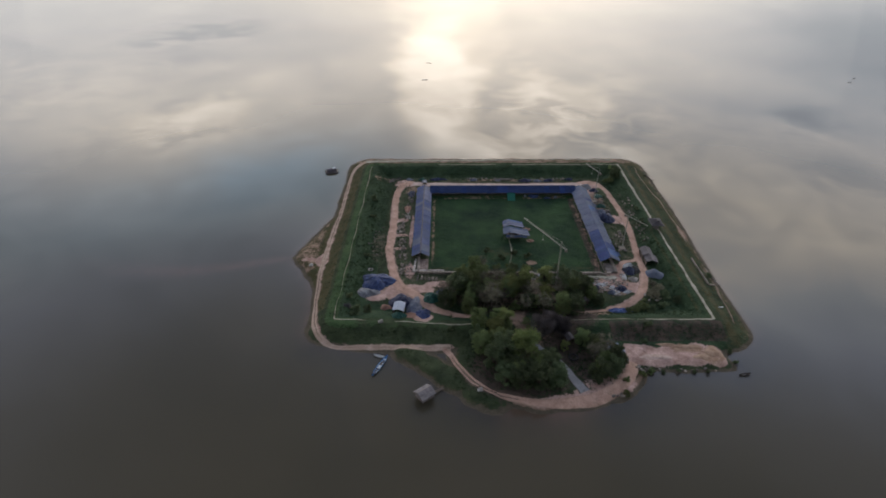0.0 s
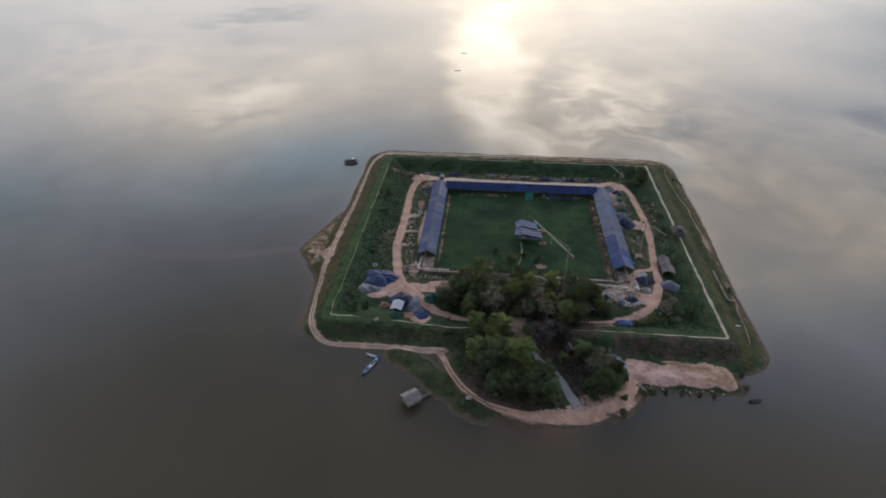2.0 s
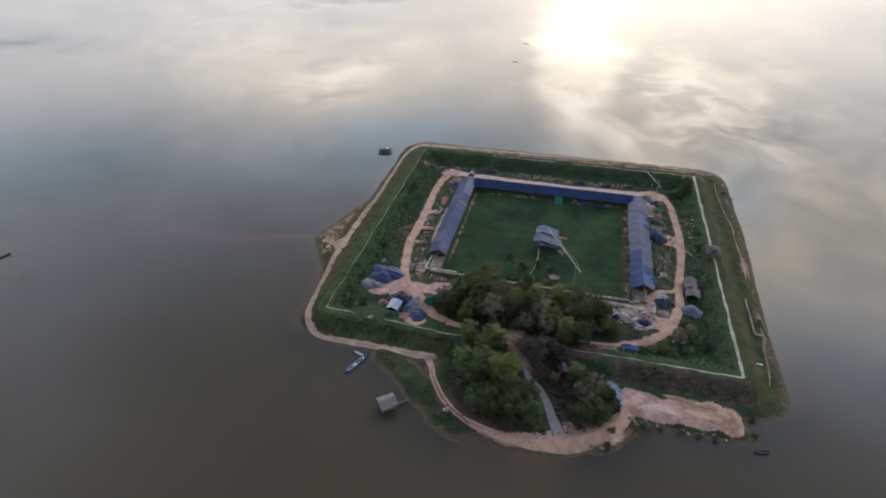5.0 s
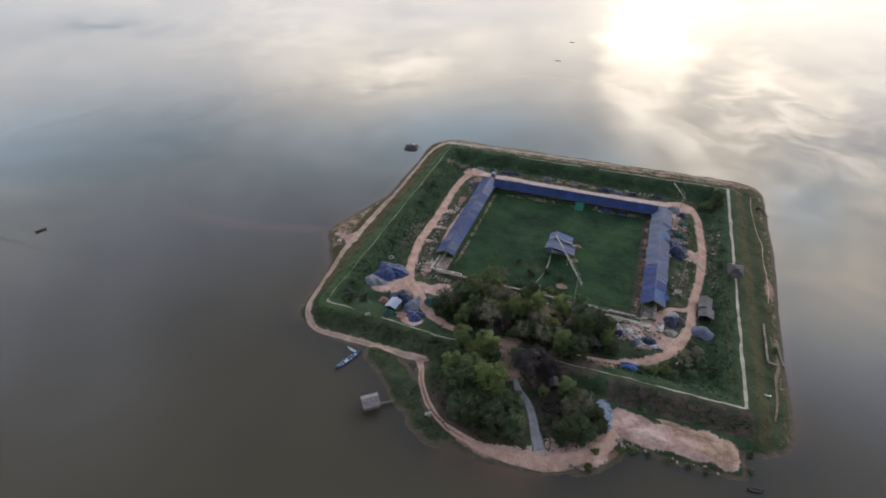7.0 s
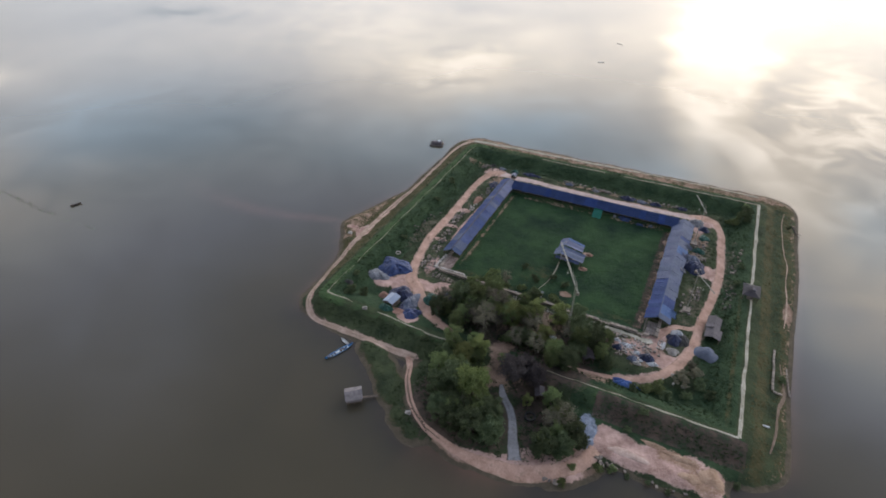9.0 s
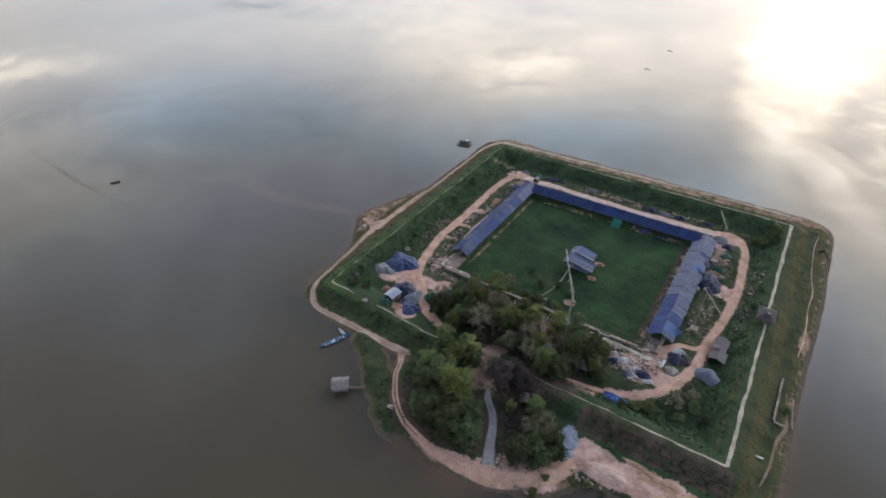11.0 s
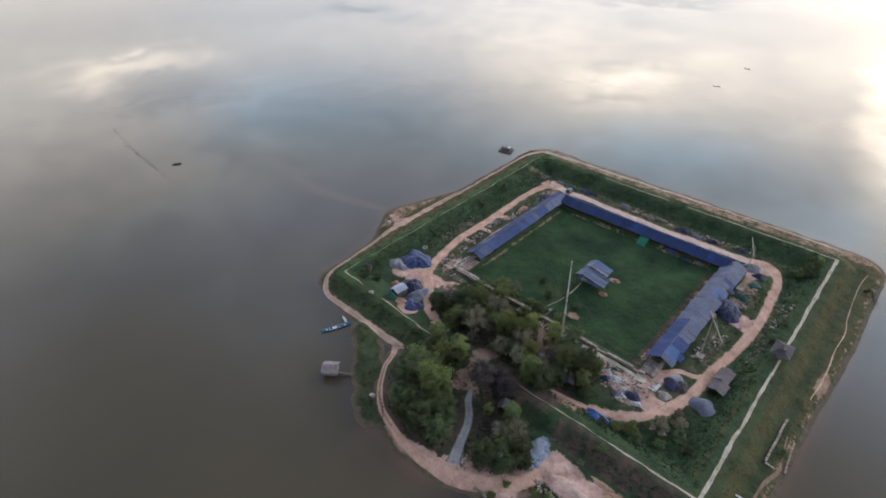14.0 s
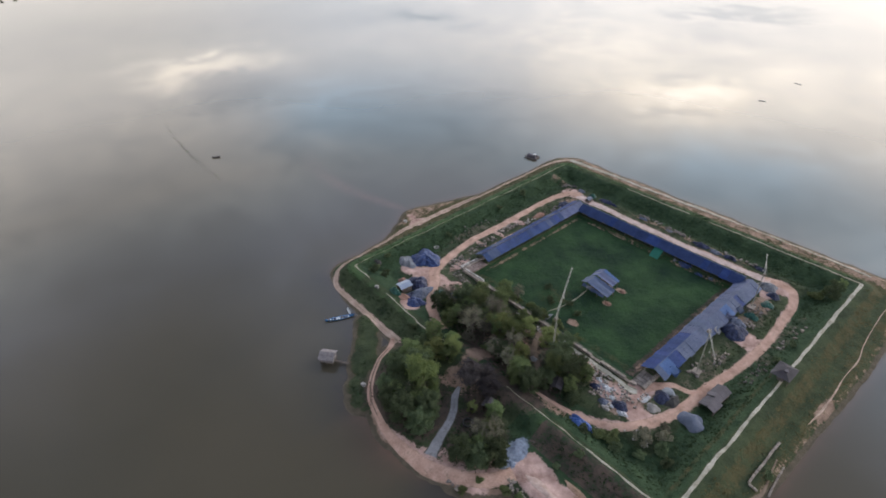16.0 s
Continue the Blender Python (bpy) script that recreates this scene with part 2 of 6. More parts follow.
def track(name, a, b, weed, middle, edge):
    """A worn track: bare wheel ruts, weeds along the middle and creeping in from the sides."""
    m = surface(name, a, b, 0.35, 0.95, 0.3, gloss=0.2)
    nt = m.node_tree
    bsdf = nt.nodes["Principled BSDF"]
    bare = bsdf.inputs["Base Color"].links[0].from_socket
    att = nt.nodes.new("ShaderNodeAttribute")
    att.attribute_name = "across"
    off = op(nt, "ABSOLUTE", att.outputs["Fac"])
    pos = nt.nodes.new("ShaderNodeNewGeometry").outputs["Position"]
    torn = op(nt, "SUBTRACT", op(nt, "MULTIPLY_ADD", noise_tex(nt, pos, 0.28, 4.0, 0.6), 0.6, op(nt, "MULTIPLY", noise_tex(nt, pos, 1.6, 4.0, 0.65), 0.5)), 0.55)
    mid = op(nt, "MULTIPLY", op(nt, "SUBTRACT", 0.3, off), 2.2 * middle)
    rim = op(nt, "MULTIPLY", op(nt, "SUBTRACT", off, 0.72), 2.4 * edge)
    n = nt.nodes.new("ShaderNodeMapRange")
    n.inputs["From Min"].default_value, n.inputs["From Max"].default_value = 0.1, 0.5
    nt.links.new(op(nt, "MULTIPLY_ADD", torn, 1.7, op(nt, "MAXIMUM", mid, rim)), n.inputs["Value"])
    mix = nt.nodes.new("ShaderNodeMix")
    mix.data_type = "RGBA"
    nt.links.new(n.outputs[0], mix.inputs[0])
    nt.links.new(bare, mix.inputs[6])
    mix.inputs[7].default_value = (*weed, 1)
    nt.links.new(mix.outputs[2], bsdf.inputs["Base Color"])
    return m


M = {
    # the dinghy's own pale grey; on the far boats it stands in for haze
    "boat_grey": surface("boat_grey", (0.46, 0.46, 0.44), (0.62, 0.61, 0.59), 1.0, 0.7, 0.2),
    "sand_road": track("sand_road", (0.37, 0.22, 0.158), (0.58, 0.378, 0.288), (0.16, 0.12, 0.075), 0.12, 0.35),
    "pale_road": track("pale_road", (0.4, 0.29, 0.245), (0.62, 0.48, 0.42), (0.17, 0.14, 0.1), 0.1, 0.3),
    "shore_road": track("shore_road", (0.36, 0.245, 0.18), (0.56, 0.41, 0.32), (0.15, 0.12, 0.07), 0.4, 0.7),
    "grey_road": track("grey_road", (0.22, 0.212, 0.215), (0.34, 0.325, 0.325), (0.11, 0.095, 0.075), 0.2, 1.0),
    "pale_path": track("pale_path", (0.27, 0.245, 0.18), (0.54, 0.49, 0.4), (0.11, 0.11, 0.06), 0.25, 1.6),
    "worn_path": track("worn_path", (0.22, 0.195, 0.13), (0.42, 0.375, 0.29), (0.08, 0.085, 0.04), 0.0, 1.3),
    "stone": surface("stone", (0.2, 0.165, 0.13), (0.36, 0.3, 0.25), 0.7, 0.9, 0.4, vary=0.25, gloss=0.2),
    "pale_stone": surface("pale_stone", (0.27, 0.24, 0.21), (0.52, 0.47, 0.42), 0.7, 0.9, 0.4, vary=0.35),
    "dark_stone": surface("dark_stone", (0.1, 0.085, 0.075), (0.2, 0.17, 0.15), 0.7, 0.9, 0.4, vary=0.25, gloss=0.2),
    "roof_blue": surface("roof_blue", (0.018, 0.035, 0.12), (0.035, 0.065, 0.175), 0.35, 0.6, 0.12, vary=0.14, hue=0.01, gloss=0.15),
    "roof_light": surface("roof_light", (0.04, 0.085, 0.2), (0.075, 0.13, 0.27), 0.35, 0.6, 0.12, vary=0.15, gloss=0.15),
    "roof_grey": surface("roof_grey", (0.051, 0.067, 0.13), (0.092, 0.11, 0.186), 0.35, 0.5, 0.15, vary=0.1, gloss=0.2),
    "roof_deep": surface("roof_deep", (0.022, 0.037, 0.098), (0.036, 0.057, 0.14), 0.3, 0.6, 0.12, vary=0.12, gloss=0.15),
    "tin": surface("tin", (0.066, 0.056, 0.06), (0.12, 0.103, 0.108), 0.4, 0.55, 0.2, vary=0.15, gloss=0.2),
    "gate_tin": surface("gate_tin", (0.1, 0.088, 0.096), (0.165, 0.147, 0.155), 0.5, 0.55, 0.25, vary=0.12, gloss=0.2),
    "pale_tin": surface("pale_tin", (0.2, 0.24, 0.31), (0.29, 0.33, 0.41), 0.5, 0.4, 0.15),
    "tarp_blue": surface("tarp_blue", (0.008, 0.014, 0.05), (0.05, 0.08, 0.19), 0.8, 0.5, 0.9, 3.5, gloss=0.25),
    "tarp_dark": surface("tarp_dark", (0.008, 0.01, 0.025), (0.045, 0.055, 0.11), 0.8, 0.5, 0.9, 3.5, gloss=0.25),
    "tarp_grey": surface("tarp_grey", (0.09, 0.09, 0.1), (0.27, 0.27, 0.28), 0.8, 0.5, 0.9, 3.5, gloss=0.25),
    "tarp_slate": surface("tarp_slate", (0.06, 0.07, 0.1), (0.17, 0.185, 0.235), 0.8, 0.5, 0.9, 3.5, gloss=0.25),
    "tarp_green": surface("tarp_green", (0.008, 0.035, 0.028), (0.03, 0.11, 0.08), 0.8, 0.5, 0.9, 3.5, gloss=0.25),
    "tarp_bright": surface("tarp_bright", (0.02, 0.05, 0.17), (0.07, 0.14, 0.36), 0.8, 0.5, 0.9, 3.5, gloss=0.25),
    "net_green": surface("net_green", (0.025, 0.2, 0.14), (0.05, 0.29, 0.21), 0.6, 0.6, 0.3),
    "tarp_white": surface("tarp_white", (0.42, 0.42, 0.42), (0.72, 0.71, 0.7), 0.6, 0.6, 0.3),
    "gravel": surface("gravel", (0.13, 0.155, 0.195), (0.27, 0.3, 0.36), 1.2, 0.95, 0.6, gloss=0.2),
    "timber": surface("timber", (0.08, 0.06, 0.045), (0.17, 0.13, 0.1), 1.0, 0.85, 0.3, vary=0.2),
    "thatch": surface("thatch", (0.14, 0.122, 0.118), (0.27, 0.235, 0.225), 1.2, 0.95, 0.5),
    "crane_steel": surface("crane_steel", (0.26, 0.25, 0.2), (0.38, 0.36, 0.3), 0.5, 0.55, 0.1),
    "boat_blue": surface("boat_blue", (0.02, 0.1, 0.24), (0.05, 0.2, 0.4), 1.0, 0.5, 0.1),
    "boat_wood": surface("boat_wood", (0.05, 0.04, 0.035), (0.11, 0.09, 0.08), 1.0, 0.7, 0.2),
    "white_paint": surface("white_paint", (0.5, 0.54, 0.56), (0.7, 0.74, 0.76), 1.0, 0.5, 0.1),
    "dark_gap": surface("dark_gap", (0.03, 0.028, 0.026), (0.06, 0.055, 0.05), 1.0, 0.9, 0.2),
    "bark": surface("bark", (0.09, 0.07, 0.055), (0.18, 0.145, 0.115), 2.0, 0.95, 0.5),
    "red_soil": surface("red_soil", (0.2, 0.105, 0.075), (0.34, 0.2, 0.15), 0.5, 0.95, 0.4, gloss=0.2),
}


def leafy(name, a, b, rough=0.6):
    """Foliage: each leaf clump takes its own shade, each plant its own tint."""
    m = bpy.data.materials.new(name)
    m.use_nodes = True
    nt = m.node_tree
    bsdf = nt.nodes["Principled BSDF"]
    isl = nt.nodes.new("ShaderNodeNewGeometry")
    obj = nt.nodes.new("ShaderNodeObjectInfo").outputs["Random"]
    broad = noise_tex(nt, isl.outputs["Position"], 0.35, 3.0, 0.6)
    fac = op(nt, "MULTIPLY_ADD", isl.outputs["Random Per Island"], 0.35, op(nt, "MULTIPLY_ADD", broad, 0.9, -0.12))
    col = ramp(nt, fac, [(0.05, a), (0.95, b)])
    hsv = nd(nt, "ShaderNodeHueSaturation", Hue=op(nt, "MULTIPLY_ADD", obj, 0.03, 0.485), Value=op(nt, "MULTIPLY_ADD", obj, 0.75, 0.62), Color=col)
    nt.links.new(hsv.outputs[0], bsdf.inputs["Base Color"])
    bsdf.inputs["Roughness"].default_value = rough
    bsdf.inputs["Specular IOR Level"].default_value = 0.05
    # light passes through the leaves as well
    thin = nt.nodes.new("ShaderNodeBsdfTranslucent")
    nt.links.new(hsv.outputs[0], thin.inputs["Color"])
    mix = nt.nodes.new("ShaderNodeMixShader")
    mix.inputs[0].default_value = 0.35
    nt.links.new(bsdf.outputs[0], mix.inputs[1])
    nt.links.new(thin.outputs[0], mix.inputs[2])
    nt.links.new(mix.outputs[0], nt.nodes["Material Output"].inputs["Surface"])
    return m


M["leaf_dark"] = leafy("leaf_dark", (0.06, 0.08, 0.044), (0.148, 0.176, 0.086))
M["leaf_mid"] = leafy("leaf_mid", (0.088, 0.114, 0.052), (0.22, 0.26, 0.104))
M["leaf_bright"] = leafy("leaf_bright", (0.125, 0.142, 0.056), (0.27, 0.29, 0.106))
M["leaf_fresh"] = leafy("leaf_fresh", (0.1, 0.13, 0.05), (0.235, 0.285, 0.1))
M["leaf_grey"] = leafy("leaf_grey", (0.13, 0.122, 0.086), (0.265, 0.246, 0.17))
M["leaf_purple"] = leafy("leaf_purple", (0.056, 0.048, 0.048), (0.1, 0.084, 0.082))
M["scrub"] = leafy("scrub", (0.027, 0.048, 0.024), (0.076, 0.11, 0.05))
M["grass_blades"] = leafy("grass_blades", (0.03, 0.053, 0.025), (0.064, 0.1, 0.043), 0.8)
M["court_blades"] = leafy("court_blades", (0.018, 0.046, 0.019), (0.042, 0.084, 0.03), 0.8)
M["dry_blades"] = leafy("dry_blades", (0.1, 0.092, 0.04), (0.19, 0.165, 0.075), 0.85)


def ground_material():
    m = bpy.data.materials.new("island_ground")
    m.use_nodes = True
    nt = m.node_tree
    bsdf = nt.nodes["Principled BSDF"]
    pos = nt.nodes.new("ShaderNodeNewGeometry").outputs["Position"]

    def mask(name, soft=0.8):
        att = nt.nodes.new("ShaderNodeAttribute")
        att.attribute_name = name
        torn = op(nt, "SUBTRACT", op(nt, "MULTIPLY_ADD", noise_tex(nt, pos, 0.35, 5.0, 0.65), 0.6, op(nt, "MULTIPLY", noise_tex(nt, pos, 1.7, 4.0, 0.6), 0.4)), 0.5)
        v = op(nt, "ADD", att.outputs["Fac"], op(nt, "MULTIPLY", torn, soft * 1.6))
        n = nt.nodes.new("ShaderNodeMapRange")
        n.interpolation_type = "SMOOTHSTEP"
        n.inputs["From Min"].default_value, n.inputs["From Max"].default_value = 0.38, 0.62
        nt.links.new(v, n.inputs["Value"])
        return n.outputs[0]

    def tone(a, b, s):
        f = op(nt, "MULTIPLY_ADD", op(nt, "SUBTRACT", noise_tex(nt, pos, s, 6.0, 0.65), 0.5), 2.2, 0.5)
        return ramp(nt, f, [(0.1, a), (0.9, b)])

    def over(base, top, fac):
        n = nt.nodes.new("ShaderNodeMix")
        n.data_type = "RGBA"
        nt.links.new(fac, n.inputs[0])
        nt.links.new(base, n.inputs[6])
        nt.links.new(top, n.inputs[7])
        return n.outputs[2]

    col = tone((0.027, 0.039, 0.019), (0.065, 0.08, 0.036), 0.16)
    col = over(col, tone((0.02, 0.041, 0.019), (0.05, 0.08, 0.036), 0.22), mask("slope", 0.5))
    col = over(col, tone((0.003, 0.017, 0.009), (0.037, 0.08, 0.027), 0.06), mask("court", 0.3))
    col = over(col, tone((0.056, 0.052, 0.02), (0.1, 0.083, 0.037), 0.2), mask("dry", 0.7))
    col = over(col, tone((0.036, 0.07, 0.026), (0.068, 0.108, 0.04), 0.25), mask("crest", 0.9))
    # leaf litter and bare brown ground, and the shade painted on the south-east slope
    col = over(col, tone((0.048, 0.039, 0.031), (0.112, 0.08, 0.06), 0.35), mask("litter_shade", 0.8))
    col = over(col, tone((0.07, 0.065, 0.04), (0.18, 0.15, 0.105), 0.5), mask("rubble", 0.9))
    col = over(col, tone((0.19, 0.12, 0.085), (0.36, 0.245, 0.175), 0.35), mask("earth", 1.2))
    col = over(col, tone((0.3, 0.18, 0.14), (0.62, 0.42, 0.35), 0.3), mask("sand", 1.0))
    col = over(col, tone((0.22, 0.13, 0.085), (0.42, 0.28, 0.19), 0.6), mask("tan", 1.2))
    col = over(col, tone((0.14, 0.165, 0.2), (0.27, 0.3, 0.36), 0.5), mask("gravel", 1.1))
    col = over(col, tone((0.075, 0.064, 0.042), (0.135, 0.105, 0.072), 0.4), mask("wet", 0.9))
    nt.links.new(col, bsdf.inputs["Base Color"])
    bsdf.inputs["Roughness"].default_value = 0.95
    bsdf.inputs["Specular IOR Level"].default_value = 0.2
    h = op(nt, "ADD", noise_tex(nt, pos, 1.1, 6.0, 0.7), op(nt, "MULTIPLY", noise_tex(nt, pos, 0.25, 3.0), 1.5))
    bn = nd(nt, "ShaderNodeBump", Strength=0.7, Distance=0.5, Height=h)
    nt.links.new(bn.outputs[0], bsdf.inputs["Normal"])
    return m


def water_material():
    m = bpy.data.materials.new("lake_water")
    m.use_nodes = True
    nt = m.node_tree
    bsdf = nt.nodes["Principled BSDF"]
    pos = nt.nodes.new("ShaderNodeNewGeometry").outputs["Position"]
    silt = op(nt, "MULTIPLY_ADD", op(nt, "SUBTRACT", noise_tex(nt, pos, 0.006, 4.0, 0.5, 0.6), 0.5), 2.0, 0.5)
    col = ramp(nt, silt, [(0.1, (0.057, 0.05, 0.032)), (0.9, (0.088, 0.072, 0.046))])
    att = nt.nodes.new("ShaderNodeAttribute")
    att.attribute_name = "silt"
    n = nt.nodes.new("ShaderNodeMix")
    n.data_type = "RGBA"
    torn = op(nt, "MULTIPLY", att.outputs["Fac"], op(nt, "MULTIPLY_ADD", noise_tex(nt, pos, 0.08, 5.0, 0.65, 0.8), 1.6, 0.1))
    nt.links.new(torn, n.inputs[0])
    nt.links.new(col, n.inputs[6])
    n.inputs[7].default_value = (0.15, 0.09, 0.065, 1)
    # weed only mixes in a darker, bluer tone near the southern shore
    shore_dark = nt.nodes.new("ShaderNodeAttribute")
    shore_dark.attribute_name = "shore_dark"
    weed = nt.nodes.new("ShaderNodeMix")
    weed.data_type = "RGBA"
    nt.links.new(op(nt, "MULTIPLY", shore_dark.outputs["Fac"], op(nt, "MULTIPLY_ADD", noise_tex(nt, pos, 0.1, 4.0, 0.6), 1.0, 0.4)), weed.inputs[0])
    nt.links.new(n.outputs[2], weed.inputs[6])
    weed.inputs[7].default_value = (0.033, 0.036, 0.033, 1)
    nt.links.new(weed.outputs[2], bsdf.inputs["Base Color"])
    bsdf.inputs["IOR"].default_value = 1.333
    bsdf.inputs["Roughness"].default_value = 0.0
    return m


M["ground"] = ground_material()
M["water"] = water_material()


# ---- mesh helpers ----
def link(name, verts, faces, material, parent=None, label="", smooth=False):
    me = bpy.data.meshes.new(name)
    me.from_pydata(verts, [], faces)
    me.materials.append(material)
    if smooth:
        me.polygons.foreach_set("use_smooth", [True] * len(me.polygons))
    me.update()
    ob = new(name, me)
    if parent is not None:
        ob.parent = parent
    if label:
        ob["label"] = label
    return ob


def part(name, bm, material, parent=None, label="", smooth=False):
    bmesh.ops.recalc_face_normals(bm, faces=bm.faces)
    me = bpy.data.meshes.new(name)
    bm.to_mesh(me)
    bm.free()
    me.materials.append(material)
    if smooth:
        me.polygons.foreach_set("use_smooth", [True] * len(me.polygons))
    ob = new(name, me)
    if parent is not None:
        ob.parent = parent
    if label:
        ob["label"] = label
    return ob


def thing(name, x, y, z, label, category, rz=0.0, group="", kind=""):
    ob = new(name)
    ob.empty_display_size = 0.2
    ob.matrix_basis = pose(x, y, z, 0, 0, rz)
    return tagged(ob, label, category, group, kind)


def block(bm, c, s, rz=0.0, bevel=0.0, taper=0.0):
    """A box of size s round c, turned by rz degrees; taper draws its top in."""
    ca, sa = math.cos(radians(rz)), math.sin(radians(rz))
    vs = []
    for dz in (-0.5, 0.5):
        k = 1 - taper * (dz + 0.5)
        for dx, dy in ((-0.5, -0.5), (0.5, -0.5), (0.5, 0.5), (-0.5, 0.5)):
            px, py = dx * s[0] * k, dy * s[1] * k
            vs.append(bm.verts.new((c[0] + px * ca - py * sa, c[1] + px * sa + py * ca, c[2] + dz * s[2])))
    fs = [bm.faces.new([vs[i] for i in f]) for f in ((3, 2, 1, 0), (4, 5, 6, 7), (0, 1, 5, 4), (1, 2, 6, 5), (2, 3, 7, 6), (3, 0, 4, 7))]
    if bevel:
        bmesh.ops.bevel(bm, geom=list({e for f in fs for e in f.edges}), offset=bevel, segments=1, affect="EDGES")


def tube(bm, a, b, ra, rb=None, n=6):
    """A tapered round bar from a to b."""
    a, b = Vector(a), Vector(b)
    rb = ra if rb is None else rb
    d = (b - a).normalized()
    u = d.orthogonal().normalized()
    v = d.cross(u)
    ring = [[bm.verts.new(p + (u * math.cos(2 * math.pi * i / n) + v * math.sin(2 * math.pi * i / n)) * r) for i in range(n)] for p, r in ((a, ra), (b, rb))]
    for i in range(n):
        j = (i + 1) % n
        bm.faces.new((ring[0][i], ring[0][j], ring[1][j], ring[1][i]))
    bm.faces.new(ring[0][::-1])
    bm.faces.new(ring[1])


def sheet(bm, quad, thick):
    """A flat sheet with the four corners as its upper side."""
    q = [Vector(p) for p in quad]
    nrm = (q[1] - q[0]).cross(q[3] - q[0]).normalized()
    if nrm.z < 0:
        nrm = -nrm
    top = [bm.verts.new(p) for p in q]
    low = [bm.verts.new(p - nrm * thick) for p in q]
    bm.faces.new(top)
    bm.faces.new(low[::-1])
    for i in range(4):
        j = (i + 1) % 4
        bm.faces.new((top[i], low[i], low[j], top[j]))


def wobble(x, y, s=1.0):
    """Smooth uneven values between about -1 and 1."""
    x, y = np.asarray(x) * s, np.asarray(y) * s
    return (np.sin(x * 1.0 + 1.3 * np.sin(y * 0.7 + 0.5)) + np.sin(y * 1.13 + 1.1 * np.sin(x * 0.83 + 2.1)) + 0.6 * np.sin(1.9 * x + 2.3 * y + 0.7) + 0.5 * np.sin(2.7 * x - 1.7 * y + 1.9)) / 3.1


# ---- the island's relief ----
DIKE = (-36.4, 83.6, 133.3, 249.7)


def smooth(v, a, b):
    t = np.clip((v - a) / (b - a), 0, 1)
    return t * t * (3 - 2 * t)


def rect_distance(x, y, x0, x1, y0, y1, r=0.0):
    """Distance outside a rectangle with round corners, negative inside."""
    dx = np.abs(x - (x0 + x1) / 2) - (x1 - x0) / 2 + r
    dy = np.abs(y - (y0 + y1) / 2) - (y1 - y0) / 2 + r
    return np.hypot(np.maximum(dx, 0), np.maximum(dy, 0)) + np.minimum(np.maximum(dx, dy), 0) - r


def line_distance(x, y, ax, ay, bx, by):
    t = np.clip(((x - ax) * (bx - ax) + (y - ay) * (by - ay)) / ((bx - ax) ** 2 + (by - ay) ** 2), 0, 1)
    return np.hypot(x - ax - t * (bx - ax), y - ay - t * (by - ay))


FORELAND = [(-14.0, 123.0), (-8.0, 118.8), (-2.0, 113.6), (5.6, 106.8), (12.0, 103.4)]


def land_distance(x, y):
    """Distance out into the lake from the shoreline, negative on land."""
    main = rect_distance(x + 2.4 * (1 - smooth(y, 155, 215)) * (x > 60), y, -48.8, 98.4, 122.3, 265.0, 11.0)
    lobe = (np.hypot((x - 29.5) / 30.0, (y - 120.0) / 20.8) - 1) * 21.0
    foreland = np.minimum.reduce([line_distance(x, y, *a, *b) for a, b in zip(FORELAND, FORELAND[1:])]) - 4.4 + 1.1 * wobble(x, y, 0.37)
    main = main + 2.8 * (1 - smooth(y, 138, 165)) * (1 - smooth(x, -38, -26))
    bench = rect_distance(x, y, 48.0, 84.0, 114.2, 130.0, 3.0) + 0.9 * wobble(x, y, 0.42)
    spit = np.maximum((np.abs(y - 173.5) - np.where(y > 173.5, 2.9, 1.7) * (x + 59.5)) * np.where(y > 173.5, 0.34, 0.5), x + 42.0)
    d = np.minimum.reduce([main, lobe, foreland, bench, spit])
    calm = 1 - 0.7 * smooth(x, 84, 92)
    return d + calm * (0.8 * wobble(x, y, 0.22) + 0.45 * wobble(x, y, 0.71))


def height(x, y):
    x, y = np.asarray(x, float), np.asarray(y, float)
    d = -land_distance(x, y)
    z = np.where(d > 0, 1.25 * smooth(d, 0, 4.5) + 0.02 * d.clip(0, 4), -2.2 * smooth(-d, 0, 12) - 0.06 * np.clip(-d, 0, 4))
    q = rect_distance(x, y, *DIKE, 1.5) + 0.5 * wobble(x, y, 0.19)
    dike = np.where(q > 0, 1 - smooth(q, 0.9, 7.5), 1 - smooth(-q, 1.0, 8.5))
    crest = 3.9 - 1.2 * np.exp(-((x - 6.0) / 24.0) ** 2) * (y < 150)
    z = z + (crest - z) * dike * (d > 0)
    inner = smooth(-q, 9.5, 14.0)
    z = np.where(q < -4, z + inner * (2.0 - z), z)
    court = smooth(-rect_distance(x, y, -7.6, 57.2, 161.2, 221.0, 0.5), 0, 1.6)
    z = z - 0.8 * court
    rough = 0.10 * wobble(x, y, 0.9) + 0.14 * wobble(x, y, 0.31)
    return z + rough * smooth(d, 0.5, 4.0) * (1 - 0.6 * court)


def ground_z(x, y):
    return float(height(x, y))


# the tracks' lines and half widths, for the sand that spills beside them
TRACKS_WEST = [
    ([(-20, 231.6), (-22.4, 224), (-22.8, 214), (-22.2, 200), (-22.2, 187), (-22.4, 177), (-21, 168), (-19.2, 159.5), (-17, 153.2), (-12.7, 149.6), (-8.4, 144.7), (-3.3, 140.4), (2.2, 137.6)], 1.3),
    ([(-16, 232.8), (-1, 231.8), (30, 230.9), (63, 232.2)], 1.3),
    ([(66, 233.2), (70.3, 231.3), (72.6, 225.6), (73.5, 216), (74.2, 205), (74.0, 194), (72.7, 182), (71.1, 172), (70.8, 164), (69.3, 157.5), (66.3, 150.2), (62.8, 145.7), (58.2, 142.9), (53.4, 141.1)], 1.1),
]
